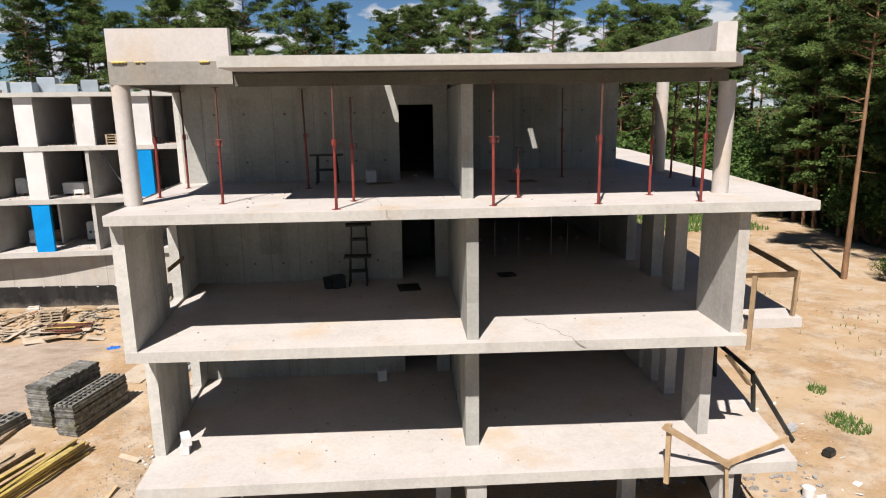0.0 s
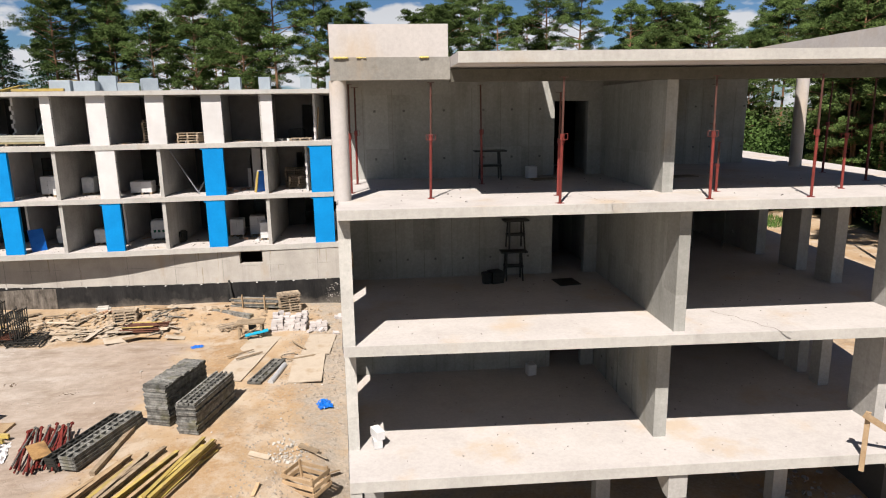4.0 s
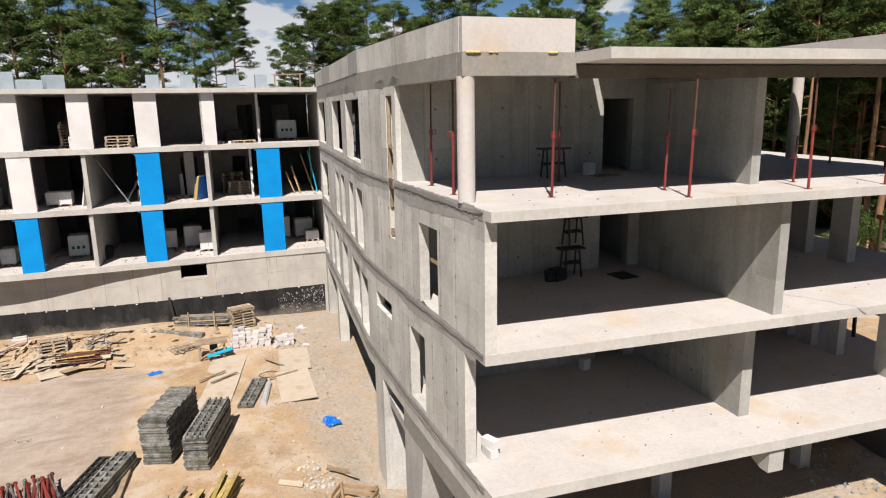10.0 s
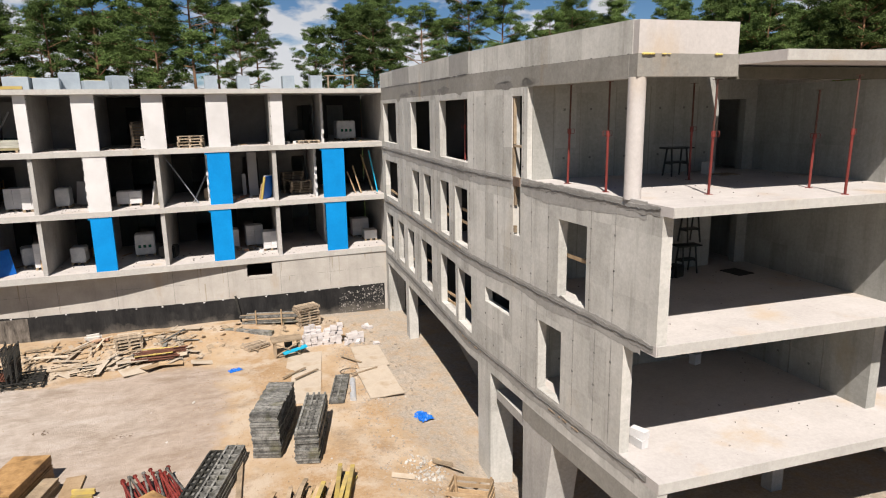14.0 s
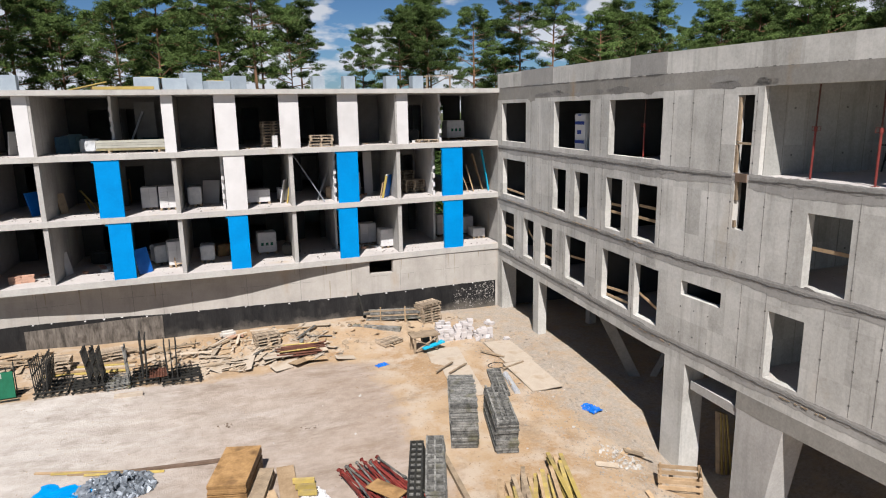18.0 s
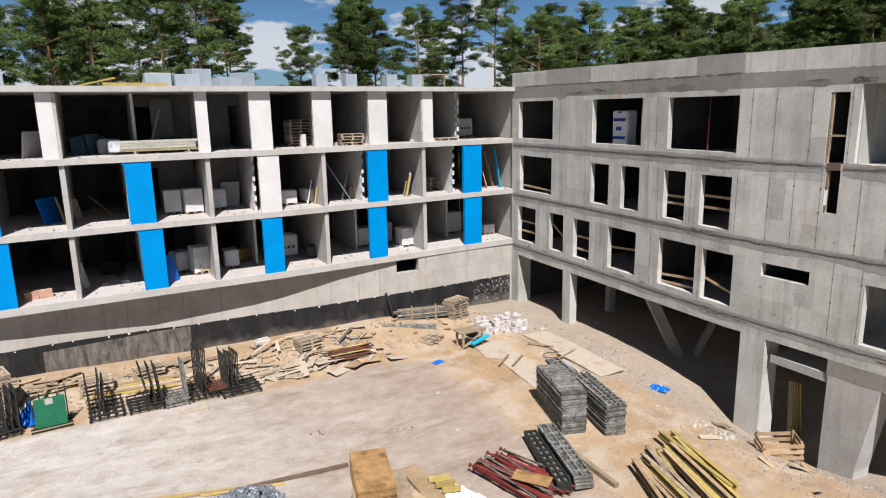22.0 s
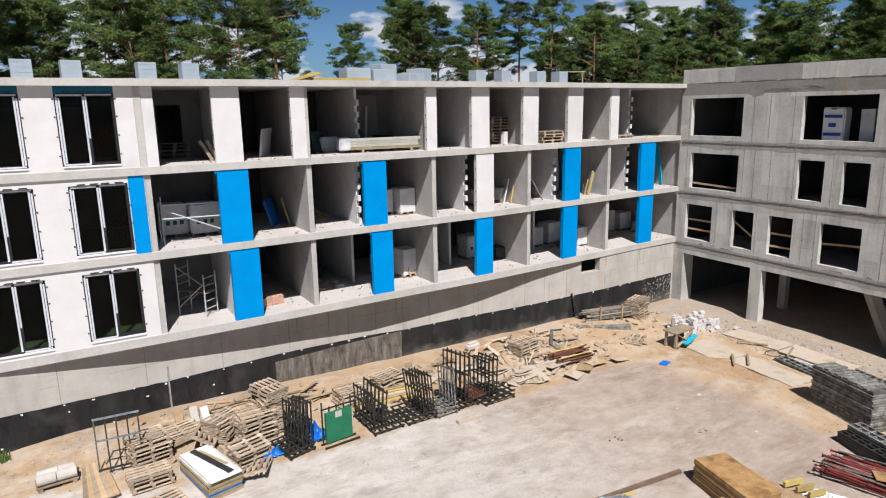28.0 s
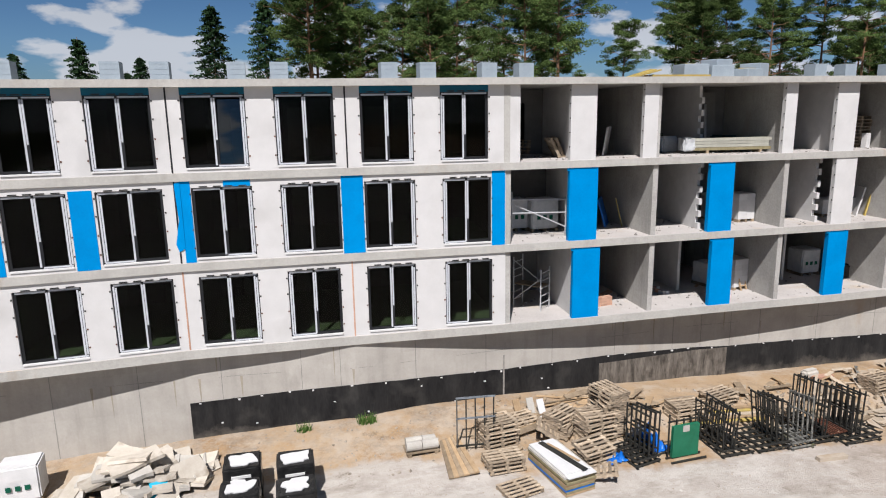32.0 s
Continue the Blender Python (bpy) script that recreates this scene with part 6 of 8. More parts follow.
for x, y, z in ((-16.6, 39.0, FL3), (-13.1, 39.2, FL1), (-26.9, 39.0, FL1), (-10.9, 38.8, FL3), (-13.4, 39.0, FL2)):
    for k in range(7):
        bx, by = x + LAY.uniform(-0.9, 0.9), y + LAY.uniform(-0.5, 0.9)
        bm = bmesh.new()
        box(bm, -0.12, -0.08, 0, 0.12, 0.08, 0.12)
        tagged(part("block_offcut", bm, LAY.choice((BLOCK, BLOCK, BRICK, OLDWOOD)), at=pose(bx, by, z, 0, 0, LAY.uniform(0, 180))), "small offcut lying on a bay floor", "offcut", "bay offcuts")
bm = bmesh.new()
box(bm, -0.12, -0.12, 0, 0.12, 0.12, 0.6)
bmesh.ops.bevel(bm, geom=bm.edges[:], offset=0.012, segments=1, affect="EDGES")
tagged(part("wall_block", bm, BLOCK, at=pose(-17.95, 38.3, FL3, 0, 0, 12)), "white block standing on end before pallets", "block")
# the printed sack stack in a window of the near wing, with bars for its print
e = block_pallet(-5.0, 29.75, 10.77, 0, 0.6, 1.0, 1.6, WHITE, "white printed block wrap seen in a window")
for z0, z1, y0, y1 in ((1.24, 1.38, -0.4, 0.4), (0.82, 1.0, -0.15, 0.2), (0.42, 0.56, -0.4, 0.4), (1.62, 1.68, -0.12, 0.12)):
    boxpart("printed_bar", INKBLUE, e, -0.34, y0, z0, -0.335, y1, z1)
block_pallet(-4.6, 28.4, 10.77, 0, 0.8, 0.6, 1.5)
block_pallet(-4.8, 23.2, 10.77, 0, 0.5, 0.6, 1.6)

# ---- roof of the long wing ----
vent_first = None
VENTS = [(-8.4, 45.4), (-10.1, 45.5), (-12.8, 45.5), (-14.7, 45.4), (-30.95, 44.4), (-32.75, 44.2), (-35.6, 43.9), (-37.3, 43.8), (-41.9, 43.6), (-43.6, 43.5), (-46.5, 43.3), (-48.3, 43.2), (-52.0, 42.8), (-53.9, 42.6)]
for x, y in VENTS:
    m = pose(x, y, 13.87, 0, 0, 4)
    if vent_first is None:
        vent_first = thing("roof_vent", "pale zinc sheet ventilation shaft on the roof", "vent", "roof vents", at=m)
        bm = bmesh.new()
        box(bm, -0.36, -0.36, 0, 0.36, 0.36, 1.05)
        part("shaft", bm, VENT, vent_first)
        bm = bmesh.new()
        for z in (0.15, 0.35, 0.55, 0.75, 0.95):
            box(bm, -0.367, -0.367, z, 0.367, 0.367, z + 0.02)
        part("sheet_rib", bm, VENT, vent_first)
    else:
        copy_thing(vent_first, m)
for i, (x, y, w, h) in enumerate(((-24.0, 41.9, 1.2, 0.8), (-22.7, 42.0, 1.2, 0.75), (-21.9, 43.2, 1.0, 1.1), (-20.6, 42.8, 1.2, 0.65), (-19.6, 43.6, 0.9, 0.95))):
    bm = bmesh.new()
    box(bm, -w / 2, -0.5, 0, w / 2, 0.5, h)
    bmesh.ops.bevel(bm, geom=bm.edges[:], offset=0.02, segments=1, affect="EDGES")
    tagged(part("roof_crate", bm, VENT, at=pose(x, y, 13.87, 0, 0, i * 7)), "pale blue insulation pack lying on the roof", "insulation", "roof packs")
for i in range(12):
    u = 0.21 * (i % 6)
    plank("shuttering beam stacked on the roof", (-26.6 + LAY.uniform(0, 0.3), 40.8 + u, 13.95 + (i // 6) * 0.16), (-23.9 + LAY.uniform(0, 0.3), 41.0 + u, 13.95 + (i // 6) * 0.16), 0.09, 0.15, (PLY, PLY, YELLOW, OLDWOOD)[i % 4], "shuttering_beam", "roof beams")
for i in range(5):
    plank("yellow shuttering board stacked on the roof", (-28.1 + LAY.uniform(0, 0.3), 40.9 + i * 0.22, 13.93), (-26.0 + LAY.uniform(0, 0.2), 41.0 + i * 0.22, 14.38 + 0.02 * i), 0.2, 0.05, YELLOW, "shuttering_board", "roof boards")
for a, b in (((-24.3, 41.8, 14.695), (-23.2, 41.95, 14.66)), ((-21.1, 42.6, 14.545), (-20.2, 42.75, 14.545)), ((-7.5, 46, 13.87), (-7.5, 46, 15.0)), ((-5.9, 46, 13.87), (-5.9, 46, 15.0)), ((-7.7, 46, 14.95), (-5.7, 46, 15.0))):
    plank("timber rail on the roof", a, b, 0.1, 0.05, YELLOW if a[0] < -20 else OLDWOOD)

# ---- the yard: formwork, racks, beams, piles ----
def formwork_stack(x, y, turn, w, l, count, t, mat, label, ladder_top=False):
    e = thing("formwork_stack", label, "formwork", at=pose(x, y, ground_z(x, y) - 0.03, 0, 0, turn))
    for i in range(count):
        z = i * t
        dx, dy = LAY.uniform(-0.025, 0.025), LAY.uniform(-0.03, 0.03)
        panel = boxpart("formwork_panel", mat, e, -w / 2 + dx, -l / 2 + dy, z, w / 2 + dx, l / 2 + dy, z + t * 0.55)
        bm = bmesh.new()
        dx += LAY.uniform(-0.03, 0.03)
        box(bm, -w / 2 + dx - 0.012, -l / 2 + dy - 0.012, z + t * 0.62, w / 2 + dx + 0.012, l / 2 + dy + 0.012, z + t * 0.97)
        part("panel_frame", bm, mat, e)
    z = count * t
    if ladder_top:
        for sx in (-1, 1):
            for k in (0, 1):
                u = sx * w * (0.42 - 0.3 * k)
                boxpart("panel_rail", mat, e, u - 0.035, -l / 2, z, u + 0.035, l / 2, z + 0.1)
        n = int(l / 0.24)
        for i in range(n):
            boxpart("panel_rib", mat, e, -w * 0.42, -l / 2 + 0.05 + i * 0.24, z, w * 0.42, -l / 2 + 0.1 + i * 0.24, z + 0.08)
    else:
        n = int(l / 0.21)
        for i in range(n):
            dx = LAY.uniform(-0.05, 0.05)
            boxpart("top_slat", mat, e, -w / 2 + dx, -l / 2 + i * l / n + 0.012, z, w / 2 + dx, -l / 2 + (i + 1) * l / n - 0.03, z + 0.04 + LAY.uniform(0, 0.04))
    return e


formwork_stack(-13.02, 23.95, -16.5, 0.9, 2.6, 16, 0.095, FORM, "tall stack of grey formwork panels on the sand")
formwork_stack(-11.8, 23.4, -13.5, 0.75, 2.9, 9, 0.12, FORM, "lower stack of ribbed dark formwork panels", True)


def ribbed_panel(x, y, z, turn, w, l, label, mat=None):
    e = thing("ribbed_formwork", label, "formwork", at=pose(x, y, z, 0, 0, turn))
    for sx in (-1, 0, 1):
        boxpart("panel_rail", mat or FORM, e, sx * (w / 2 - 0.03) - 0.03, -l / 2, 0, sx * (w / 2 - 0.03) + 0.03, l / 2, 0.1)
    n = int(l / 0.3)
    for i in range(n + 1):
        boxpart("panel_rib", mat or FORM, e, -w / 2 + 0.03, -l / 2 + i * l / n - 0.025, 0.01, w / 2 - 0.03, -l / 2 + i * l / n + 0.025, 0.09)
    boxpart("panel_skin", FORM, e, -w / 2 + 0.01, -l / 2, -0.015, w / 2 - 0.01, l / 2, 0.009)
    return e


ribbed_panel(-10.3, 27.2, ground_z(-10.3, 27.2) + 0.03, -14, 0.6, 2.6, "ribbed formwork panel lying on the sand")
for i in range(4):
    ribbed_panel(-14.75 - 0.02 * i, 21.5, ground_z(-14.8, 21.4) + 0.05 + i * 0.12, -17, 0.6, 3.3, "grey ribbed formwork panel in a low stack", FORM)
    ribbed_panel(-15.35 - 0.02 * i, 21.6, ground_z(-15.3, 21.4) + 0.05 + i * 0.1, -17, 0.45, 3.2, "dark ribbed formwork panel in a low stack", BLACK)
plank("dark beam lying beside the panels", (-14.2, 23.0, ground_z(-14.2, 23) + 0.08), (-14.35, 19.5, ground_z(-14.4, 19.5) + 0.08), 0.16, 0.14, OLDWOOD, "timber_beam")
bm = bmesh.new()
a, b = Vector((-9.95, 26.0, 1.6)), Vector((-9.65, 27.95, 1.6))
for i in range(26):
    p, q = a.lerp(b, i / 26), a.lerp(b, (i + 0.6) / 26)
    tube(bm, p, q, 0.12, 12)
    tube(bm, q, a.lerp(b, (i + 1) / 26), 0.098, 12)
tagged(part("ribbed_pipe", bm, GREYSTEEL), "short ribbed grey pipe on the sand", "pipe")


def pile_of_tubes(name, label, spots, r, mat, category, group):
    for a, b in spots:
        bm = bmesh.new()
        tube(bm, a, b, r, 8)
        u = Vector(a).lerp(Vector(b), 0.52)
        w = (Vector(b) - Vector(a)).normalized() * 0.07
        tube(bm, u - w, u + w, r * 1.6, 8)
        w2 = (Vector(b) - Vector(a)).normalized() * 0.01
        tube(bm, Vector(a), Vector(a) + w2, r * 2.2, 6)
        tagged(part(name, bm, mat), label, category, group)


R = random.Random(21)
tubes = []
for i in range(30):
    u = R.uniform(0, 1)
    x, y, z = -16.3 - 1.5 * u, 22.6 - 0.3 * u + R.uniform(-0.25, 0.25), 1.5 + 0.07 * (i // 8) + R.uniform(0, 0.06)
    g = R.uniform(-0.3, 0.3)
    tubes.append(((x, y, z + 0.1), (x + 0.75 + g, y - 2.4, z)))
pile_of_tubes("steel_prop", "red steel prop lying in a heap", tubes[:25], 0.034, RED, "prop", "heap of red props")
pile_of_tubes("steel_prop", "grey steel prop lying in a heap", tubes[25:], 0.03, FORM, "prop", "heap of red props")
tubes = []
for i in range(22):
    x, y, z = -18.7 + R.uniform(-0.2, 0.3), 33.2 + R.uniform(-0.1, 0.9), 1.65 + 0.05 * (i // 5) + R.uniform(0, 0.05)
    tubes.append(((x, y, z), (x + 1.9 + R.uniform(-0.3, 0.2), y + R.uniform(-0.35, 0.15), z + R.uniform(-0.03, 0.1))))
pile_of_tubes("steel_prop", "rusty steel prop lying among boards", tubes[:20], 0.035, RUSTY, "prop", "heap of rusty props")
pile_of_tubes("steel_prop", "yellow steel prop lying among boards", tubes[20:], 0.03, YELLOW, "prop", "heap of rusty props")


def h_beam(a, b, mat, label, group):
    a, b = Vector(a), Vector(b)
    n = (b - a).length
    e = thing("timber_h_beam", label, "beam", group, at=look(a, b))
    bm = bmesh.new()
    box(bm, -0.065, 0.055, -n, 0.065, 0.1, 0)
    box(bm, -0.065, -0.1, -n, 0.065, -0.055, 0)
    part("flange", bm, mat, e)
    boxpart("web", mat, e, -0.02, -0.055, -n + 0.01, 0.02, 0.055, -0.01)


for i in range(36):
    row, col = i // 12, i % 12
    t = col / 11
    x, y, z = -10.85 - 2.6 * t + R.uniform(-0.08, 0.08), 20.75 - 1.25 * t + R.uniform(-0.5, 0.4), 1.47 + row * 0.2
    h_beam((x, y, z), (x - 1.2 + R.uniform(-0.5, 0.5), y - 3.6 + R.uniform(-0.3, 0.3), z + R.uniform(-0.03, 0.05)), R.choice((YELLOW, YELLOW, WOOD, OLDWOOD, WOOD)), "yellow timber shuttering beam in a pile", "pile of shuttering beams")


def sheet_stack(x, y, turn, w, l, count, t, mat, label, z=None):
    e = thing("plywood_stack", label, "plywood", at=pose(x, y, (ground_z(x, y) if z is None else z), 0, 0, turn))
    for i in range(count):
        dx, dy = R.uniform(-0.02, 0.02), R.uniform(-0.03, 0.03)
        boxpart("sheet", mat, e, -w / 2 + dx, -l / 2 + dy, i * t, w / 2 + dx, l / 2 + dy, (i + 0.9) * t)
    return e


sheet_stack(-20.75, 23.1, -14, 1.12, 2.25, 20, 0.042, PLY, "stack of brown film-faced plywood sheets")
sheet_stack(-21.3, 22.2, -14, 0.7, 1.6, 7, 0.045, OLDWOOD, "low stack of worn plywood sheets")
sheet_stack(-20.05, 22.6, -14, 0.5, 1.7, 8, 0.05, OLDWOOD, "narrow stack of worn plywood sheets")
plank("wide pale board on the sand", (-19.25, 23.8, ground_z(-19.25, 23.8) + 0.04), (-19.25, 21.3, ground_z(-19.25, 21.3) + 0.04), 0.55, 0.12, WOOD)
plank("pale offcut board on the sand", (-19.9, 22.3, 1.5), (-19.7, 21.1, 1.5), 0.45, 0.1, WOOD)
for i in range(3):
    plank("short yellow beam on the sand", (-19.1 + 0.05 * i, 22.6 - i * 0.35, 1.55), (-18.45, 22.45 - i * 0.35, 1.55), 0.09, 0.16, YELLOW, "short_beam", "short yellow beams")
plank("long weathered beam lying across the track", (-24.4, 25.15, ground_z(-24.4, 25.15) + 0.05), (-20.9, 24.9, ground_z(-21, 24.9) + 0.05), 0.12, 0.1, DARKWOOD, "timber_beam")
for i in range(4):
    x, y = -26.9 + 0.5 * i, 25.75 - 0.16 * i
    plank("yellowish plank lying beside the track", (x, y, ground_z(x, y) + 0.03), (x + 2.4, y - 0.42, ground_z(x + 2.4, y - 0.42) + 0.03), 0.1, 0.04, YELLOW if i % 2 else WOOD, "long_plank", "track planks")
plank("reddish plywood strip on the props", (-16.9, 21.2, 1.85), (-16.2, 20.3, 1.82), 0.55, 0.03, PLY)


def crumpled(name, label, x, y, w, l, h, mat, category, turn=0, seed=1, z=None, n=14, step=0.38):
    """A crumpled sheet lying on the ground."""
    bm = bmesh.new()
    grid = [[bm.verts.new(((i / n - 0.5) * w * (1 + 0.25 * noise.noise((j * 0.5, seed, 0))), (j / n - 0.5) * l * (1 + 0.25 * noise.noise((i * 0.5, seed, 3))), 0.02 + h * (1.3 * abs(noise.noise((i * step, j * step, seed))) + 0.35 * abs(noise.noise((i * step * 2.3, j * step * 2.3, seed)))) * (0.35 + 1.3 * math.sin(math.pi * i / n) * math.sin(math.pi * j / n)))) for i in range(n + 1)] for j in range(n + 1)]
    for j in range(n):
        for i in range(n):
            bm.faces.new((grid[j][i], grid[j][i + 1], grid[j + 1][i + 1], grid[j + 1][i]))
    ob = part(name, bm, mat, at=pose(x, y, ground_z(x, y) if z is None else z, 0, 0, turn))
    mod = ob.modifiers.new("thickness", "SOLIDIFY")
    mod.thickness = 0.008
    return tagged(ob, label, category)


crumpled("tarpaulin", "crumpled blue tarpaulin on the gravel", -7.6, 24.4, 0.55, 0.8, 0.14, TARP, "tarpaulin", 20, 2)
crumpled("tarpaulin", "scrap of blue tarpaulin on the sand", -14.37, 31.1, 0.55, 0.35, 0.09, TARP, "tarpaulin", 20, 5)
crumpled("tarpaulin", "blue tarpaulin heaped behind the black racks", -30.2, 32.75, 0.8, 1.0, 0.5, TARP, "tarpaulin", 10, 7, step=0.22)
crumpled("tarpaulin", "blue tarpaulin beside the pallets", -31.75, 32.2, 0.7, 0.5, 0.22, TARP, "tarpaulin", 10, 8, step=0.25)
crumpled("plastic_sheet", "pale plastic bag heaped behind the black racks", -30.35, 33.3, 0.6, 0.6, 0.6, FOIL, "plastic sheet", 30, 17, step=0.2)
crumpled("plastic_sheet", "crumpled white plastic sheet beside props", -18.45, 21.5, 0.8, 1.5, 0.2, WHITE, "plastic sheet", 20, 9)
crumpled("plastic_sheet", "bright blue sheet lying on the ground", -25.7, 23.6, 2.4, 2.0, 0.08, BLUE, "plastic sheet", -25, 12)
plank("cyan insulation board by the saw bench", (-12.2, 31.8, 1.7), (-11.1, 32.1, 1.85), 0.3, 0.06, CYAN)
# sheets laid on the sand
for x, y, turn, w, l in ((-11.35, 30.9, -8, 1.55, 2.5), (-11.6, 27.9, -8, 1.25, 3.2), (-8.4, 30.6, -2, 1.35, 2.95), (-8.6, 27.5, 2, 1.4, 2.85)):
    bm = bmesh.new()
    box(bm, -w / 2, -l / 2, 0.005, w / 2, l / 2, 0.045)
    bmesh.ops.subdivide_edges(bm, edges=bm.edges[:], cuts=4, use_grid_fill=True)
    for v in bm.verts:
        v.co.z += 0.03 * noise.noise(v.co * 1.5 + Vector((x, y, 0)))
    c, n = math.cos(radians(turn)), math.sin(radians(turn))
    gx = (ground_z(x + c * w * 0.4, y + n * w * 0.4) - ground_z(x - c * w * 0.4, y - n * w * 0.4)) / (0.8 * w)
    gy = (ground_z(x - n * l * 0.4, y + c * l * 0.4) - ground_z(x + n * l * 0.4, y - c * l * 0.4)) / (0.8 * l)
    tagged(part("site_mat", bm, DUSTY, at=pose(x, y, ground_z(x, y) + 0.02, math.degrees(math.atan(gy)), -math.degrees(math.atan(gx)), turn)), "dusty board mat laid on the sand", "board", "board mats")
for i in range(5):
    x, y = R.uniform(-12.5, -8), R.uniform(25.5, 30)
    t = R.uniform(0, 3.1)
    plank("loose grey batten on the sand", (x, y, ground_z(x, y) + 0.13), (x + 1.3 * math.cos(t), y + 1.3 * math.sin(t), ground_z(x, y) + 0.13), 0.09, 0.04, OLDWOOD, "batten", "loose battens")


# white blocks heaped in the corner
DUSTBLOCK = material("dusty_aerated_block", (0.4, 0.372, 0.358), (0.5, 0.47, 0.455), 2.0, 0.9, 0.1, 30, random_amount=0.1)
bm = bmesh.new()
box(bm, -0.14, -0.095, 0, 0.14, 0.095, 0.125)
small_block = part("block", bm, DUSTBLOCK)
for cx, cy, nx, ny, nz, turn in ((-10.6, 33.45, 3, 4, 7, 8), (-9.6, 33.35, 3, 4, 8, -6), (-8.6, 33.2, 3, 3, 5, 10)):
    e = thing("block_heap", "slumped stack of white aerated blocks", "building material", "block heaps", at=pose(cx, cy, ground_z(cx, cy) - 0.03, 0, 0, turn))
    for i in range(nx):
        for j in range(ny):
            for k in range(nz - R.randrange(3) - (2 if i in (0, nx - 1) and R.random() < 0.6 else 0)):
                o = new("block", small_block.data)
                o.parent = e
                o.matrix_basis = pose(i * 0.3 - nx * 0.15 + R.uniform(-0.04, 0.04) + 0.02 * k, j * 0.21 - ny * 0.1 + R.uniform(-0.03, 0.03), k * 0.127, R.uniform(-4, 4) * (k > 2), R.uniform(-4, 4) * (k > 2), R.uniform(-9, 9))
bpy.data.objects.remove(small_block)
bm = bmesh.new()
box(bm, -0.15, -0.1, 0, 0.15, 0.1, 0.13)
loose = tagged(part("wall_block", bm, DUSTBLOCK, at=pose(-7.6, 34.5, 1.5, 0, 0, 30)), "white aerated block lying on the ground", "block", "loose white blocks")
for i in range(12):
    x, y = R.uniform(-11.3, -7.6), R.uniform(32.2, 34.8)
    copy_thing(loose, pose(x, y, ground_z(x, y) + 0.02, R.uniform(-30, 30), R.uniform(-20, 20), R.uniform(0, 180)))
# saw bench
e = thing("saw_bench", "rough timber saw bench on the sand", "bench", at=pose(-12.0, 32.3, ground_z(-12, 32.3), 0, 0, 3))
for sx in (-0.6, 0.5):
    for sy in (-0.3, 0.25):
        boxpart("leg", OLDWOOD, e, sx, sy, 0, sx + 0.1, sy + 0.1, 0.75)
boxpart("bench_top", OLDWOOD, e, -0.7, -0.35, 0.75, 0.7, 0.4, 0.82)
for a, b in (((-0.55, -0.33, 0.1), (0.55, -0.33, 0.7)), ((0.55, -0.36, 0.1), (-0.55, -0.36, 0.7))):
    a, b = Vector(a), Vector(b)
    bm = bmesh.new()
    box(bm, -0.05, -0.015, -(b - a).length, 0.05, 0.015, 0, look(a, b))
    part("cross_brace", bm, OLDWOOD, e)
boxpart("saw_motor", BLACK, e, -0.1, -0.1, 0.4, 0.25, 0.2, 0.74)
# timber stack at the foot of the long wing
e = thing("timber_rack", "long boards stacked between upright stakes", "timber", at=pose(-12.45, 36.55, ground_z(-12.6, 36.5) - 0.03, 0, 0, -12))
for i in range(4):
    for j in range(5):
        boxpart("board", FORM if R.random() < 0.25 else OLDWOOD, e, -1.35 + R.uniform(-0.3, 0.25), j * 0.16 - 0.4, 0.12 + i * 0.1, 1.35 + R.uniform(-0.3, 0.3), j * 0.16 - 0.26, 0.12 + i * 0.1 + 0.07)
for x in (-0.75, 0.55):
    boxpart("stake", WOOD, e, x, -0.5, 0, x + 0.06, -0.42, 0.85)
    boxpart("bearer", OLDWOOD, e, x, -0.42, 0, x + 0.12, 0.45, 0.11)
plank("dark pole leaning on the plinth", (-13.95, 36.9, 1.65), (-14.2, 37.45, 3.15), 0.09, 0.07, BLACK)
plank("rough log lying before the timber stack", (-15.0, 36.2, 1.74), (-12.5, 34.9, 1.72), 0.34, 0.2, FORM, "log")
bm = bmesh.new()
box(bm, -0.38, -0.2, 0, 0.38, 0.2, 0.34)
bmesh.ops.bevel(bm, geom=bm.edges[:], offset=0.1, segments=3, affect="EDGES")
tagged(part("white_sack", bm, FOAM, at=pose(-21.0, 36.6, ground_z(-21, 36.6), 0, 0, 12)), "full white sack beside the plinth", "sack")
plank("red-brown board beside the white sack", (-21.1, 36.3, ground_z(-21.1, 36.3) + 0.1), (-20.25, 36.25, ground_z(-20.25, 36.25) + 0.12), 0.28, 0.1, BRICK)


# ---- board debris along the plinth ----
def debris(x0, x1, y0, y1, count, mats, label, group, lo=0.5, hi=1.8, width=(0.08, 0.3)):
    for i in range(count):
        x, y = R.uniform(x0, x1), R.uniform(y0, y1)
        t, n = R.uniform(-0.5, 0.5) + R.choice((0, 0.4, 1.2)), R.uniform(lo, hi)
        dx, dy = n * math.cos(t) / 2, n * math.sin(t) / 2
        z0, z1 = ground_z(x - dx, y - dy) + R.uniform(0.02, 0.22), ground_z(x + dx, y + dy) + R.uniform(0.02, 0.22)
        plank(label, (x - dx, y - dy, z0), (x + dx, y + dy, z1), R.uniform(*width), R.uniform(0.012, 0.03), R.choice(mats), "board_offcut", group, R.uniform(-22, 22))


debris(-21.8, -16.4, 33.0, 36.6, 70, [WOOD, PALEWOOD, PALEWOOD, FORM, PALEWOOD, OLDWOOD, DUSTY], "rough board offcut in a debris heap", "board debris", 0.3, 1.6, (0.05, 0.26))
debris(-20.5, -15.6, 32.0, 33.4, 9, [DUSTY, WOOD], "flat dusty sheet offcut beside the heap", "sheet offcuts", 0.7, 1.5, (0.4, 0.7))
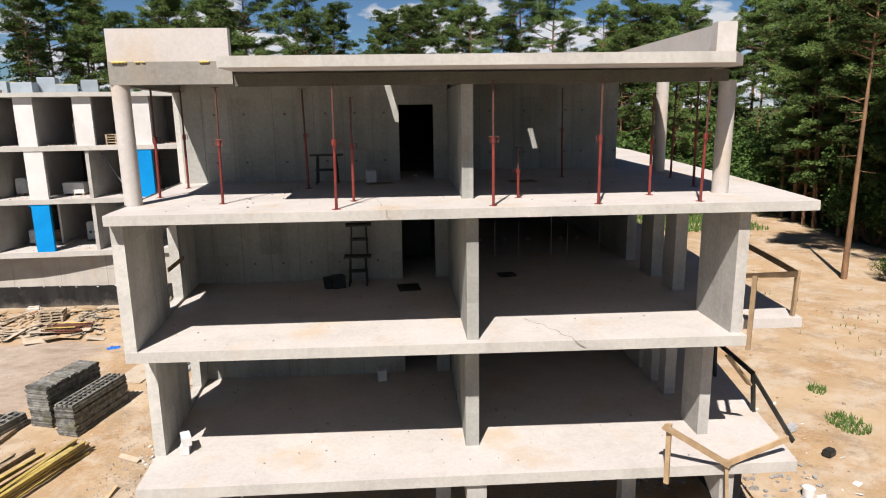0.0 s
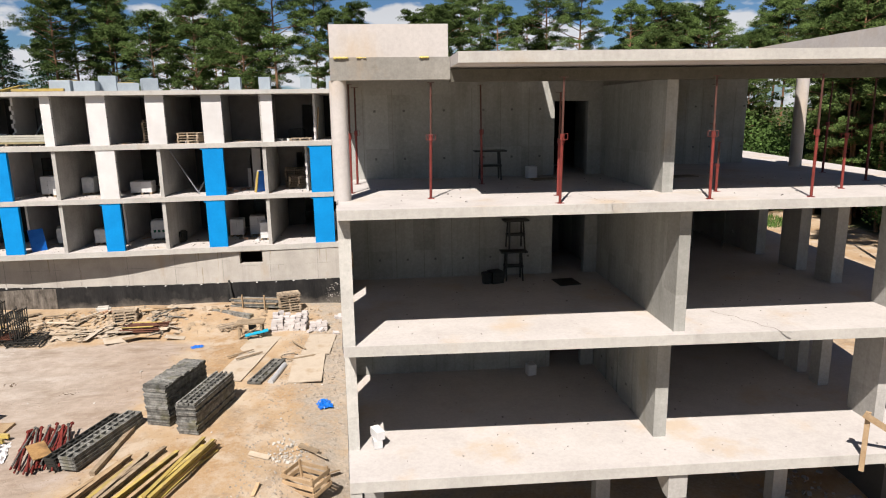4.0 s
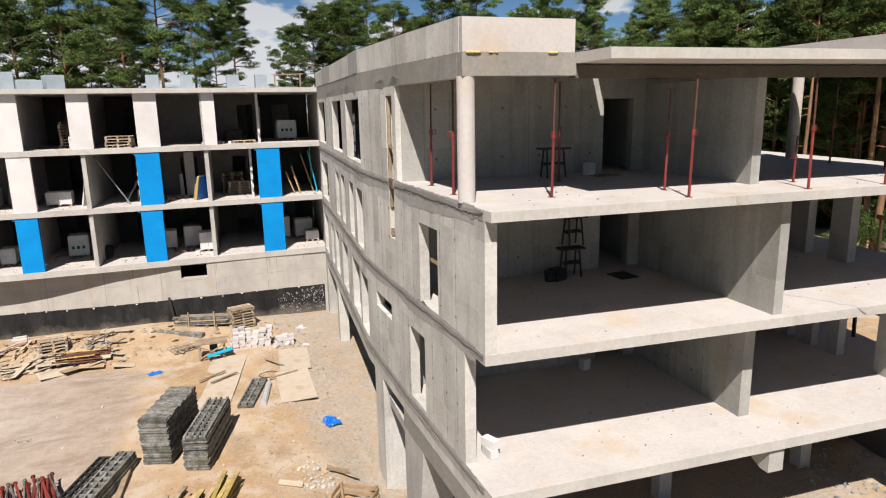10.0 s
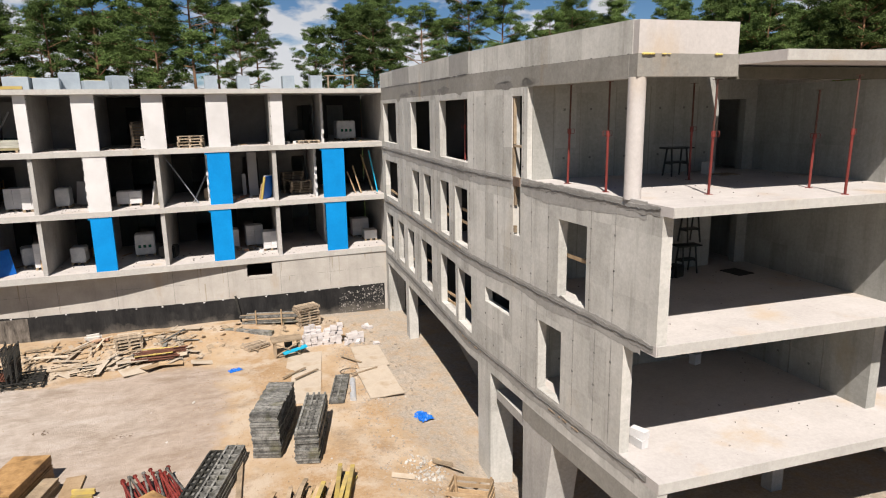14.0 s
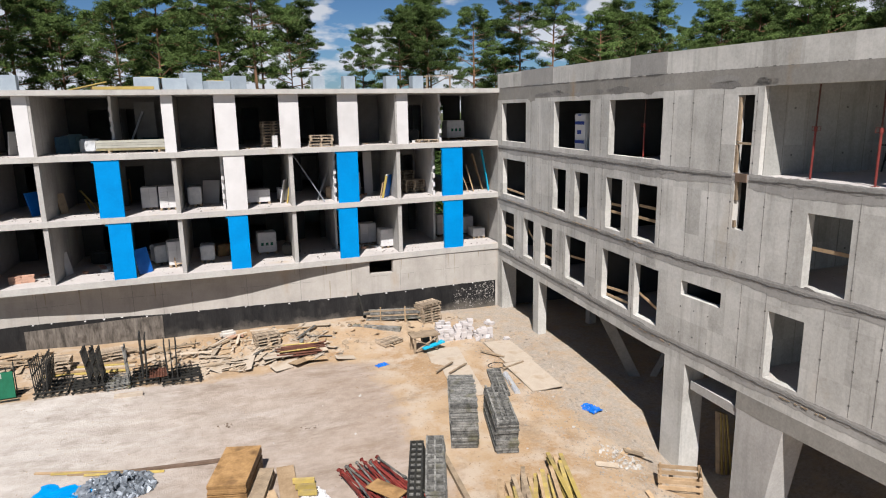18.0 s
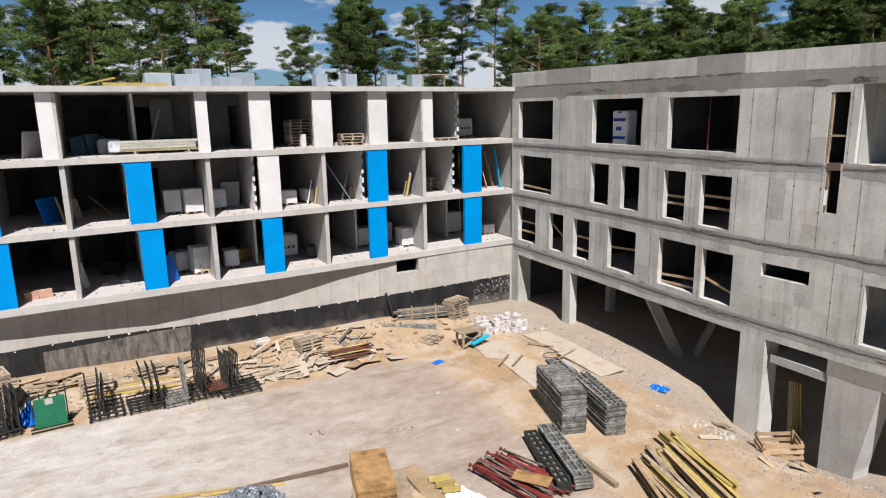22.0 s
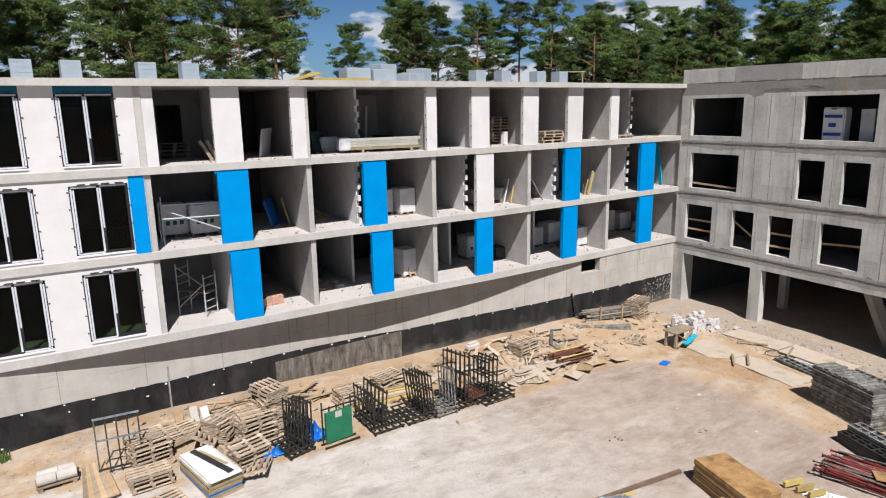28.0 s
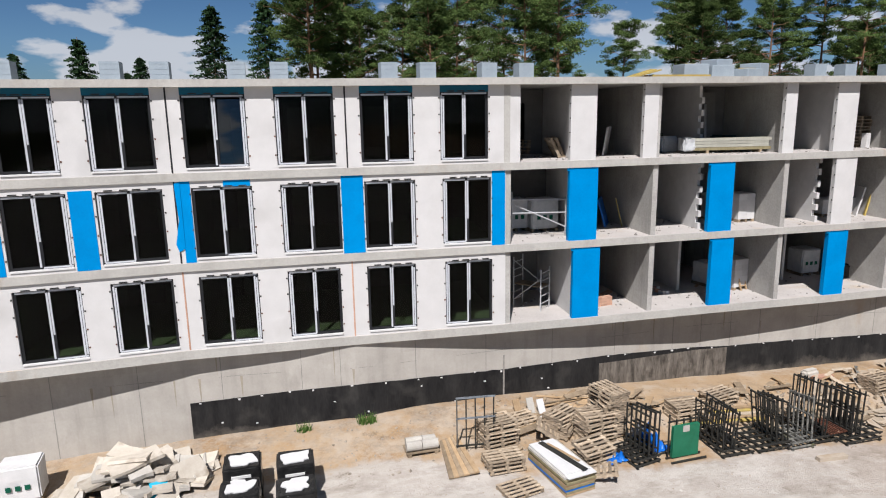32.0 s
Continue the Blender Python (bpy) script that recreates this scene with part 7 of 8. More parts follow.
debris(-26.5, -21.5, 33.6, 36.2, 18, [WOOD, OLDWOOD, PALEWOOD], "rough board offcut behind the racks", "board debris")
for i in range(5):
    y = 33.75 + 0.2 * i
    plank("long yellow board lying behind the racks", (-28.5 + 0.3 * (i % 3), y, ground_z(-28.3, y) + 0.05 + 0.04 * (i % 2)), (-25.0 - 0.25 * (i % 2), y + 0.12, ground_z(-25.1, y) + 0.07), 0.17, 0.045, (YELLOW, WOOD, PALEWOOD)[i % 3], "long_plank", "rack planks")
debris(-21.6, -19.2, 32.7, 33.6, 7, [DUSTY, PALEWOOD], "flat dusty sheet offcut beside the racks", "sheet offcuts", 0.6, 1.1, (0.35, 0.6))
debris(-34.5, -28.5, 34.2, 36.2, 34, [WOOD, OLDWOOD], "board offcut below the plinth", "board debris", 0.6, 2.6)
debris(-10.0, -6.8, 16.0, 22.5, 9, [WOOD, OLDWOOD, PALEWOOD], "splintered board on the gravel", "gravel boards", 0.3, 0.8)
for i in range(6):
    u = i * 0.16
    plank("long timber plank on the sand", (-37.0 + u * 0.55, 34.15, ground_z(-36.8, 34.15) + 0.03 * i), (-37.08 + u, 32.2, ground_z(-36.7, 32.2) + 0.03 + 0.02 * i), 0.16, 0.05, WOOD if i % 2 else OLDWOOD, "long_plank", "long planks")
for x, y, r, m in ((-34.0, 35.1, 15, WOOD), (-33.5, 35.15, 10, FOAM), (-33.15, 35.0, 12, WHITE)):
    lean_board(x, y, ground_z(x, y), 0.26, 0.62, r, -28, m, "short board leaning on offcuts", 0.05)
plank("pale pink batten at the plinth", (-35.8, 35.5, 2.0), (-33.4, 36.0, 2.1), 0.16, 0.1, BRICK)
# insulation board stack
e = thing("insulation_stack", "white insulation boards stacked with a black strip", "insulation", at=pose(-33.72, 31.85, ground_z(-33.5, 31.9) - 0.05, 0, 0, 13))
for i, m in enumerate((WOOD, OLIVE, TARP, OLIVE, WOOD, OLIVE, OLIVE, FOAM, WHITE)):
    t = 0.075
    boxpart("board", m, e, -0.52 + R.uniform(-0.03, 0.03), -1.05 + R.uniform(-0.04, 0.04) + (0.1 if i > 6 else 0), i * t, 0.5 + R.uniform(-0.03, 0.03) - (0.1 if i > 7 else 0), 1.05, i * t + t * 0.94)
boxpart("black_strip", BLACK, e, -0.1, -1.0, 0.677, 0.1, 1.0, 0.692, m=pose(0.03, 0, 0, 0, 0, 9))
boxpart("timber_strip", WOOD, e, 0.12, -0.55, 0.677, 0.2, 0.8, 0.707, m=pose(0.03, 0, 0, 0, 0, 12))
boxpart("white_strip", WHITE, e, -0.5, -1.12, 0.6, 0.48, -0.82, 0.63)


# ---- steel racks ----
def rack(x, y, turn, w, d, planes, label, mat=None, seed=0):
    """A stillage of bars: a doubled lattice base from its front left corner, and upright frames (place across, height, lean) packed on it."""
    mat = mat or BLACK
    e = thing("steel_rack", label, "rack", "steel racks", at=pose(x, y, ground_z(x, y) - 0.03, 0, 0, turn))
    rr = random.Random(seed)
    for z in (0.0, 0.17):
        for i in range(5):
            u = i * w / 4
            boxpart("base_bar", mat, e, u - 0.025, 0, z + 0.05, u + 0.025, d, z + 0.1)
        for i in range(5):
            v = i * d / 4
            boxpart("cross_bar", mat, e, -0.06, v - 0.022, z + 0.1, w + 0.06, v + 0.022, z + 0.145)
    for u, v in ((0, 0), (w, 0), (0, d), (w, d)):
        boxpart("foot", mat, e, u - 0.04, v - 0.04, 0, u + 0.04, v + 0.04, 0.05)
    for u, h, lean in planes:
        drop = rr.uniform(0.0, 0.12)
        tilt = pose(w * u, 0, 0.3, 0, lean, 0)
        for i in range(6):
            v = d * (0.05 + 0.9 * i / 5)
            hh = h * (1 - drop * (i / 5)) * rr.uniform(0.97, 1.05)
            boxpart("upright", mat, e, -0.02, v - 0.018, 0.0, 0.02, v + 0.018, hh, m=tilt)
        for f in (0.96, 0.55, 0.12):
            a, b = Vector((0.01, d * 0.03, h * f)), Vector((0.01, d * 0.97, h * f * (1 - drop)))
            bm = bmesh.new()
            box(bm, -0.024, -0.024, -(b - a).length, 0.024, 0.024, 0, tilt @ look(a, b))
            part("top_bar" if f > 0.9 else "middle_bar", bm, mat, e)
    return e


rack(-31.3, 31.6, 15, 0.88, 1.15, ((0.55, 1.4, 0), (0.75, 1.5, 2), (0.98, 1.45, 1)), "black steel formwork rack with tall bars", seed=1)
rack(-28.3, 31.65, 3, 1.1, 1.6, ((0.03, 1.3, -3), (0.3, 1.35, 3), (0.4, 1.2, 5)), "black steel formwork rack beside a green sheet", seed=2)
rack(-26.97, 31.68, 4, 1.15, 1.2, ((0.6, 1.5, -9), (0.8, 1.5, -7), (0.98, 1.4, -6)), "black steel formwork rack full of leaning bars", seed=3)
rack(-25.7, 31.72, 5, 0.8, 1.1, ((0.98, 1.5, -3),), "grey steel formwork rack with one upright frame", FORM, seed=6)
rack(-24.75, 31.9, 6, 0.95, 1.5, ((0.4, 1.85, 0), (0.55, 1.75, 2)), "tall black steel formwork rack", seed=5)
rack(-23.6, 31.75, 6, 1.45, 1.25, ((0.15, 1.5, -2), (0.27, 1.55, 0), (0.4, 1.5, 2)), "black steel formwork rack with upright bars", seed=4)
e = thing("bar_bundle", "rusty reinforcing mesh lying on a rack", "steel", at=pose(-24.15, 31.95, ground_z(-24.1, 32.2) + 0.3, 0, 0, 6))
for i in range(7):
    boxpart("bar", RUSTY, e, 0.02, i * 0.15, 0, 0.75, i * 0.15 + 0.03, 0.04)
    boxpart("bar", RUSTY, e, i * 0.11 + 0.04, -0.05, 0.04, i * 0.11 + 0.07, 1.0, 0.07)
plank("stub of concrete kerb beside the track", (-25.35, 31.03, ground_z(-25.3, 31.03) + 0.06), (-24.3, 31.05, ground_z(-24.3, 31.05) + 0.06), 0.2, 0.14, DUSTY, "kerb_stub")
e = thing("steel_rack", "empty grey steel frame rack in the yard", "rack", "steel racks", at=pose(-36.62, 33.5, ground_z(-36.5, 34), 0, 0, -3))
for i in range(5):
    boxpart("upright", BLACK if i else FORM, e, i * 0.3 - 0.02, -0.02, 0.0, i * 0.3 + 0.02, 0.02, 1.75)
for z, m in ((1.75, SCRAP), (1.05, SCRAP), (0.1, BLACK)):
    boxpart("cross_bar", m, e, -0.03, -0.025, z, 1.25, 0.025, z + 0.05)
for x in (0, 1.2):
    boxpart("foot_bar", BLACK, e, x - 0.02, 0.025, 0, x + 0.02, 0.9, 0.06)
e = thing("green_sheet_rack", "dark green sheet standing in a steel rack", "rack", at=pose(-30.02, 31.9, ground_z(-29.6, 31.9), 0, 0, 6))
boxpart("green_sheet", GREEN, e, 0.03, -0.06, 0.06, 1.0, 0.055, 1.12)
boxpart("yellow_label", FOAM, e, 0.38, -0.066, 0.9, 0.62, -0.061, 1.12)
for i in range(5):
    boxpart("upright", BLACK, e, i * 0.27 - 0.06, 0.06, 0, i * 0.27 - 0.02, 0.1, 1.3 if i % 4 else 1.5)
boxpart("top_bar", BLACK, e, -0.06, 0.1, 1.2, 1.08, 0.14, 1.24)
for y in (-0.3, 0.0, 0.3, 0.6):
    boxpart("base_bar", BLACK, e, -0.15, y, 0.0, 1.15, y + 0.05, 0.06)

# ---- crate, scrap heap, rubble ----
e = thing("wooden_crate", "open wooden crate on the gravel", "crate", at=pose(-7.6, 18.95, ground_z(-7.6, 18.95), 3, -4, -35))
for u in (0.1, 0.32, 0.54):
    for y in (-0.42, 0.4):
        boxpart("side_board", WOOD, e, -0.65, y, u, 0.65, y + 0.025, u + 0.13)
    for x in (-0.65, 0.63):
        boxpart("end_board", WOOD, e, x, -0.39, u, x + 0.025, 0.4, u + 0.13)
for x in (-0.6, 0.55):
    for y in (-0.38, 0.33):
        boxpart("corner_post", WOOD, e, x, y, 0, x + 0.07, y + 0.07, 0.75)
boxpart("crate_floor", OLDWOOD, e, -0.62, -0.38, 0.06, 0.62, 0.38, 0.09)


def limb(bm, pts, r0, r1, sides=6):
    rings = []
    for i, p in enumerate(pts):
        t = i / (len(pts) - 1)
        q = (pts[min(i + 1, len(pts) - 1)] - pts[max(i - 1, 0)]).to_track_quat("Z", "Y")
        rad = r0 + (r1 - r0) * t
        rings.append([bm.verts.new(p + q @ Vector((rad * math.cos(6.283 * k / sides), rad * math.sin(6.283 * k / sides), 0))) for k in range(sides)])
    for a, b in zip(rings, rings[1:]):
        for k in range(sides):
            bm.faces.new((a[k], a[(k + 1) % sides], b[(k + 1) % sides], b[k]))


def scatter(name, label, category, count, where, size, mat, seed, flat=0.6, level=False):
    """Many small broken pieces as one mesh."""
    rr = random.Random(seed)
    verts, faces = [], []
    for i in range(count):
        x, y, lift = where(rr)
        s = size[0] + (size[1] - size[0]) * rr.random() ** 2.5
        m = pose(x, y, (0 if level else ground_z(x, y)) + lift + s * 0.12, rr.uniform(-40, 40), rr.uniform(-40, 40), rr.uniform(0, 360))
        base = len(verts)
        for sx in (-1, 1):
            for sy in (-1, 1):
                for sz in (-1, 1):
                    k = Vector((sx * rr.uniform(0.6, 1), sy * rr.uniform(0.4, 0.9), sz * flat * rr.uniform(0.5, 1))) * s * 0.5
                    verts.append(tuple(m @ k))
        for f in ((0, 1, 3, 2), (4, 6, 7, 5), (0, 4, 5, 1), (2, 3, 7, 6), (0, 2, 6, 4), (1, 5, 7, 3)):
            faces.append([base + q for q in f])
    me = bpy.data.meshes.new(name)
    me.from_pydata(verts, [], faces)
    me.materials.append(mat)
    return tagged(new(name, me), label, category, kind="stuff")


GRIT = material("dusty_grit", (0.21, 0.175, 0.135), (0.36, 0.315, 0.26), 4.0, 0.95, 0.2, 20)
RUSTCLOD = material("brown_clods", (0.08, 0.055, 0.038), (0.16, 0.115, 0.08), 3.0, 0.95, 0.2, 20)
DRY = material("dry_earth", (0.2, 0.14, 0.09), (0.35, 0.27, 0.185), 3.0, 0.95, 0.2, 20)


def area(x0, x1, y0, y1, lift=0.0):
    return lambda rr: (rr.uniform(x0, x1), rr.uniform(y0, y1), lift * rr.random())


def heap(cx, cy, rx, ry, h):
    def spot(rr):
        t, r = rr.uniform(0, 6.283), math.sqrt(rr.random())
        return cx + rx * r * math.cos(t), cy + ry * r * math.sin(t), h * (1 - r) * rr.random()
    return spot


scatter("rubble", "broken concrete rubble along the near wing", "rubble", 4200, area(-10.0, -6.3, 14, 33), (0.012, 0.09), GRIT, 31)
scatter("rubble", "heap of pale concrete rubble", "rubble", 170, heap(-8.5, 20.9, 0.7, 0.8, 0.08), (0.02, 0.14), FOAM, 32)
scatter("rubble", "concrete rubble beside the slab corner", "rubble", 1500, area(5.5, 12, 9.5, 20), (0.02, 0.2), STONE, 33)
scatter("rubble", "pebbles and crumbs scattered on the yard", "rubble", 2600, area(-45, -8, 12, 36), (0.012, 0.05), GRIT, 34)
scatter("rubble", "crumbs below the plinth", "rubble", 420, area(-45, -8, 33, 36.6), (0.02, 0.11), GRIT, 35)
scatter("litter", "pale scraps of paper and plastic", "litter", 110, area(-36, -7, 17, 36.5), (0.04, 0.16), FOAM, 36, 0.15)
scatter("litter", "pale scraps of paper and plastic", "litter", 90, area(9.5, 14, 11, 22), (0.05, 0.28), WHITE, 37, 0.15)
scatter("rubble", "pale rubble beside the terrace", "rubble", 500, heap(10.9, 20.5, 0.9, 1.6, 0.25), (0.03, 0.2), STONE, 41)
for x, y, mat, lab in ((12.85, 19.3, GREYSTEEL, "grey plastic canister lying on the ground"), (13.1, 17.7, BLACK, "black plastic canister lying on the ground")):
    bm = bmesh.new()
    box(bm, -0.2, -0.14, 0, 0.2, 0.14, 0.24)
    bmesh.ops.bevel(bm, geom=bm.edges[:], offset=0.05, segments=2, affect="EDGES")
    tagged(part("canister", bm, mat, at=pose(x, y, ground_z(x, y) - 0.01, 0, 0, 30)), lab, "canister")
bm = bmesh.new()
tube(bm, (0, 0, 0), (0, 0, 0.3), 0.15, 18, 0.17)
tagged(part("bucket", bm, WHITE, at=pose(11.3, 15.9, ground_z(11.3, 15.9) - 0.01)), "white plastic bucket beside the slab corner", "bucket")
scatter("splinters", "pale wood splinters in the debris heap", "litter", 520, area(-26, -15.8, 32.6, 36.2), (0.05, 0.35), PALEWOOD, 44, 0.15)
scatter("splinters", "wood splinters scattered on the ground", "litter", 460, area(-36, -8, 33.2, 36.6), (0.06, 0.4), OLDWOOD, 38, 0.2)
scatter("scrap_heap", "heap of grey steel formwork clips", "scrap", 700, heap(-24.3, 24.2, 1.1, 0.9, 0.5), (0.08, 0.28), SCRAP, 39)
scatter("clods", "clods of earth on the sandy bank", "earth", 700, area(9, 32, 12, 56), (0.03, 0.16), DRY, 40)
scatter("rubble", "pale debris along the shaded edge", "rubble", 200, area(-9.0, -6.6, 24, 34), (0.03, 0.17), GRIT, 42)
scatter("litter", "torn paper and bags on the gravel", "litter", 40, area(-9.8, -6.8, 18, 30), (0.05, 0.2), FOAM, 43, 0.12)
for k, (x, y, r) in enumerate(((-9.6, 29.0, 0.4),)):
    bm = bmesh.new()
    pts = [Vector((r * math.cos(a * 0.35) * (1 + 0.1 * noise.noise((a, k, 0))), r * 0.8 * math.sin(a * 0.35) * (1 + 0.1 * noise.noise((a, k, 7))), 0.02)) for a in range(17 + k)]
    limb(bm, pts, 0.014, 0.014, 6)
    tagged(part("cable", bm, BLACK, at=pose(x, y, ground_z(x, y) + 0.02)), "loop of black cable lying on the sand", "cable", "cable loops")
scatter("clods", "earth clods and crumbs on the sand", "earth", 2600, area(-16, -8.5, 19, 35), (0.015, 0.06), DRY, 52)
scatter("clods", "earth clods on the driven track", "earth", 1500, area(-45, -15, 14, 32), (0.012, 0.05), DRY, 53)
# crumbs and mortar droppings on the bare floors
for k, zf in enumerate((10.77, 7.89, 4.98)):
    scatter("crumbs", "mortar crumbs scattered on a bare concrete floor", "rubble", 170, lambda rr: (rr.uniform(-5.4, 6.4), 12.9 + 5.2 * rr.random() ** 0.8, zf), (0.012, 0.055), STONE, 61 + k, level=True)
for k, zf in enumerate((11.02, 8.12, 5.17)):
    def bay_spot(rr):
        x = rr.uniform(-34, -6)
        return x, a_front(x, rr.uniform(0.25, 2.8)), zf
    scatter("crumbs", "rubble crumbs on the floors of open bays", "rubble", 420, bay_spot, (0.02, 0.13), STONE, 71 + k, level=True)
scatter("rubble", "stones and broken bits below the plinth", "rubble", 260, area(-47, -27, 32.5, 36.0), (0.02, 0.12), GRIT, 81)
for k, (x, y) in enumerate(((-21.2, 27.4), (-18.2, 26.3))):
    scatter("clods", "broken brown clods on the driven track", "earth", 14, heap(x, y, 0.4, 0.2, 0.02), (0.03, 0.1), RUSTCLOD, 91 + k)
# broken insulation slabs heaped before the plinth
for i in range(64):
    t, r = R.uniform(0, 6.283), math.sqrt(R.random())
    x, y = -46.5 + 2.3 * r * math.cos(t), 34.3 + 1.25 * r * math.sin(t)
    big = R.random() < 0.5
    w, l, h = (R.uniform(0.9, 1.7), R.uniform(0.45, 0.8), R.uniform(0.08, 0.15)) if big else (R.uniform(0.35, 0.9), R.uniform(0.25, 0.5), R.uniform(0.06, 0.15))
    bm = bmesh.new()
    box(bm, -w / 2, -l / 2, 0, w / 2, l / 2, h)
    bmesh.ops.subdivide_edges(bm, edges=[e for e in bm.edges if e.calc_length() > 0.3], cuts=2, use_grid_fill=True)
    for v in bm.verts:
        v.co += Vector((0.06 * noise.noise(v.co * 3 + Vector((i, 0, 0))), 0.06 * noise.noise(v.co * 3 + Vector((0, i, 0))), 0.0))
    steep = R.random() < 0.14
    lift = max(0.0, 1 - r * 1.05) * 1.25 * (0.25 + 0.75 * i / 64)
    tagged(part("insulation_slab", bm, R.choice((CREAM, CREAM, FOAM)), at=pose(x, y, ground_z(x, y) + 0.04 + lift, R.uniform(-14, 14) + (48 if steep else 0), R.uniform(-14, 14), R.uniform(-25, 40) + R.choice((0, 0, 90)))), "broken cream insulation slab in a waste heap", "slab", "waste slabs")
for x, y, m in ((-45.6, 33.2, CYAN), (-46.9, 33.1, CREAM)):
    lean_board(x, y, ground_z(x, y) + 0.1, 0.5, 0.6, 20, -40, m, "offcut sheet leaning on the waste heap", 0.06)


# ---- grass and shrubs ----
def tufts(name, label, where, count, lo, hi, mat, seed, wide=0.02):
    rr = random.Random(seed)
    verts, faces = [], []
    for i in range(count):
        x, y, _ = where(rr)
        z = ground_z(x, y) - 0.02
        t, n, lean = rr.uniform(0, 6.283), rr.uniform(lo, hi), rr.uniform(0.05, 0.5)
        c, s = math.cos(t), math.sin(t)
        b = len(verts)
        verts += [(x - s * wide, y + c * wide, z), (x + s * wide, y - c * wide, z), (x + c * lean * n * 0.4 + s * wide * 0.6, y + s * lean * n * 0.4 - c * wide * 0.6, z + n * 0.6), (x + c * lean * n, y + s * lean * n, z + n)]
        faces.append((b, b + 1, b + 2, b + 3))
    me = bpy.data.meshes.new(name)
    me.from_pydata(verts, [], faces)
    me.materials.append(mat)
    return tagged(new(name, me), label, "grass", kind="stuff")


tufts("grass", "grass tufts at the foot of the plinth", heap(-39.3, 36.0, 0.35, 0.2, 0), 130, 0.12, 0.42, GRASS, 1)
tufts("grass", "grass tufts at the foot of the plinth", heap(-41.5, 36.1, 0.25, 0.15, 0), 70, 0.1, 0.4, GRASS, 2)
tufts("grass", "weeds on the sandy bank", heap(14.9, 19.4, 0.6, 0.8, 0), 330, 0.06, 0.28, GRASS, 3, 0.03)
tufts("grass", "weeds on the sandy bank", heap(20.5, 30, 3.5, 5.0, 0), 60, 0.08, 0.3, GRASS, 4, 0.03)
tufts("grass", "weeds on the sandy bank", heap(15.5, 22.0, 0.3, 0.4, 0), 90, 0.08, 0.3, GRASS, 5, 0.03)
tufts("grass", "long grass at the forest edge", area(10, 32, 54, 61), 5000, 0.2, 0.6, GRASS, 6, 0.05)


# ---- trees ----
def leaf_clump(verts, faces, centre, rx, rz, count, size, rr, long=2.2):
    """Adds a clump of small needle tufts, thicker towards its rim."""
    for i in range(count):
        d = Vector((rr.gauss(0, 1), rr.gauss(0, 1), rr.gauss(0, 1))).normalized()
        r = rr.random() ** 0.45
        p = centre + Vector((d.x * rx * r, d.y * rx * r, d.z * rz * r))
        a = Vector((rr.gauss(0, 1), rr.gauss(0, 1), rr.gauss(0, 0.6))).normalized()
        b = a.orthogonal().normalized()
        b.rotate(Matrix.Rotation(rr.uniform(0, 6.28), 3, a))
        s = size * rr.uniform(0.6, 1.3)
        k = len(verts)
        verts += [tuple(p - a * s * long * 0.5), tuple(p + b * s * 0.5), tuple(p + a * s * long * 0.5), tuple(p - b * s * 0.5)]
        faces.append((k, k + 1, k + 2, k + 3))


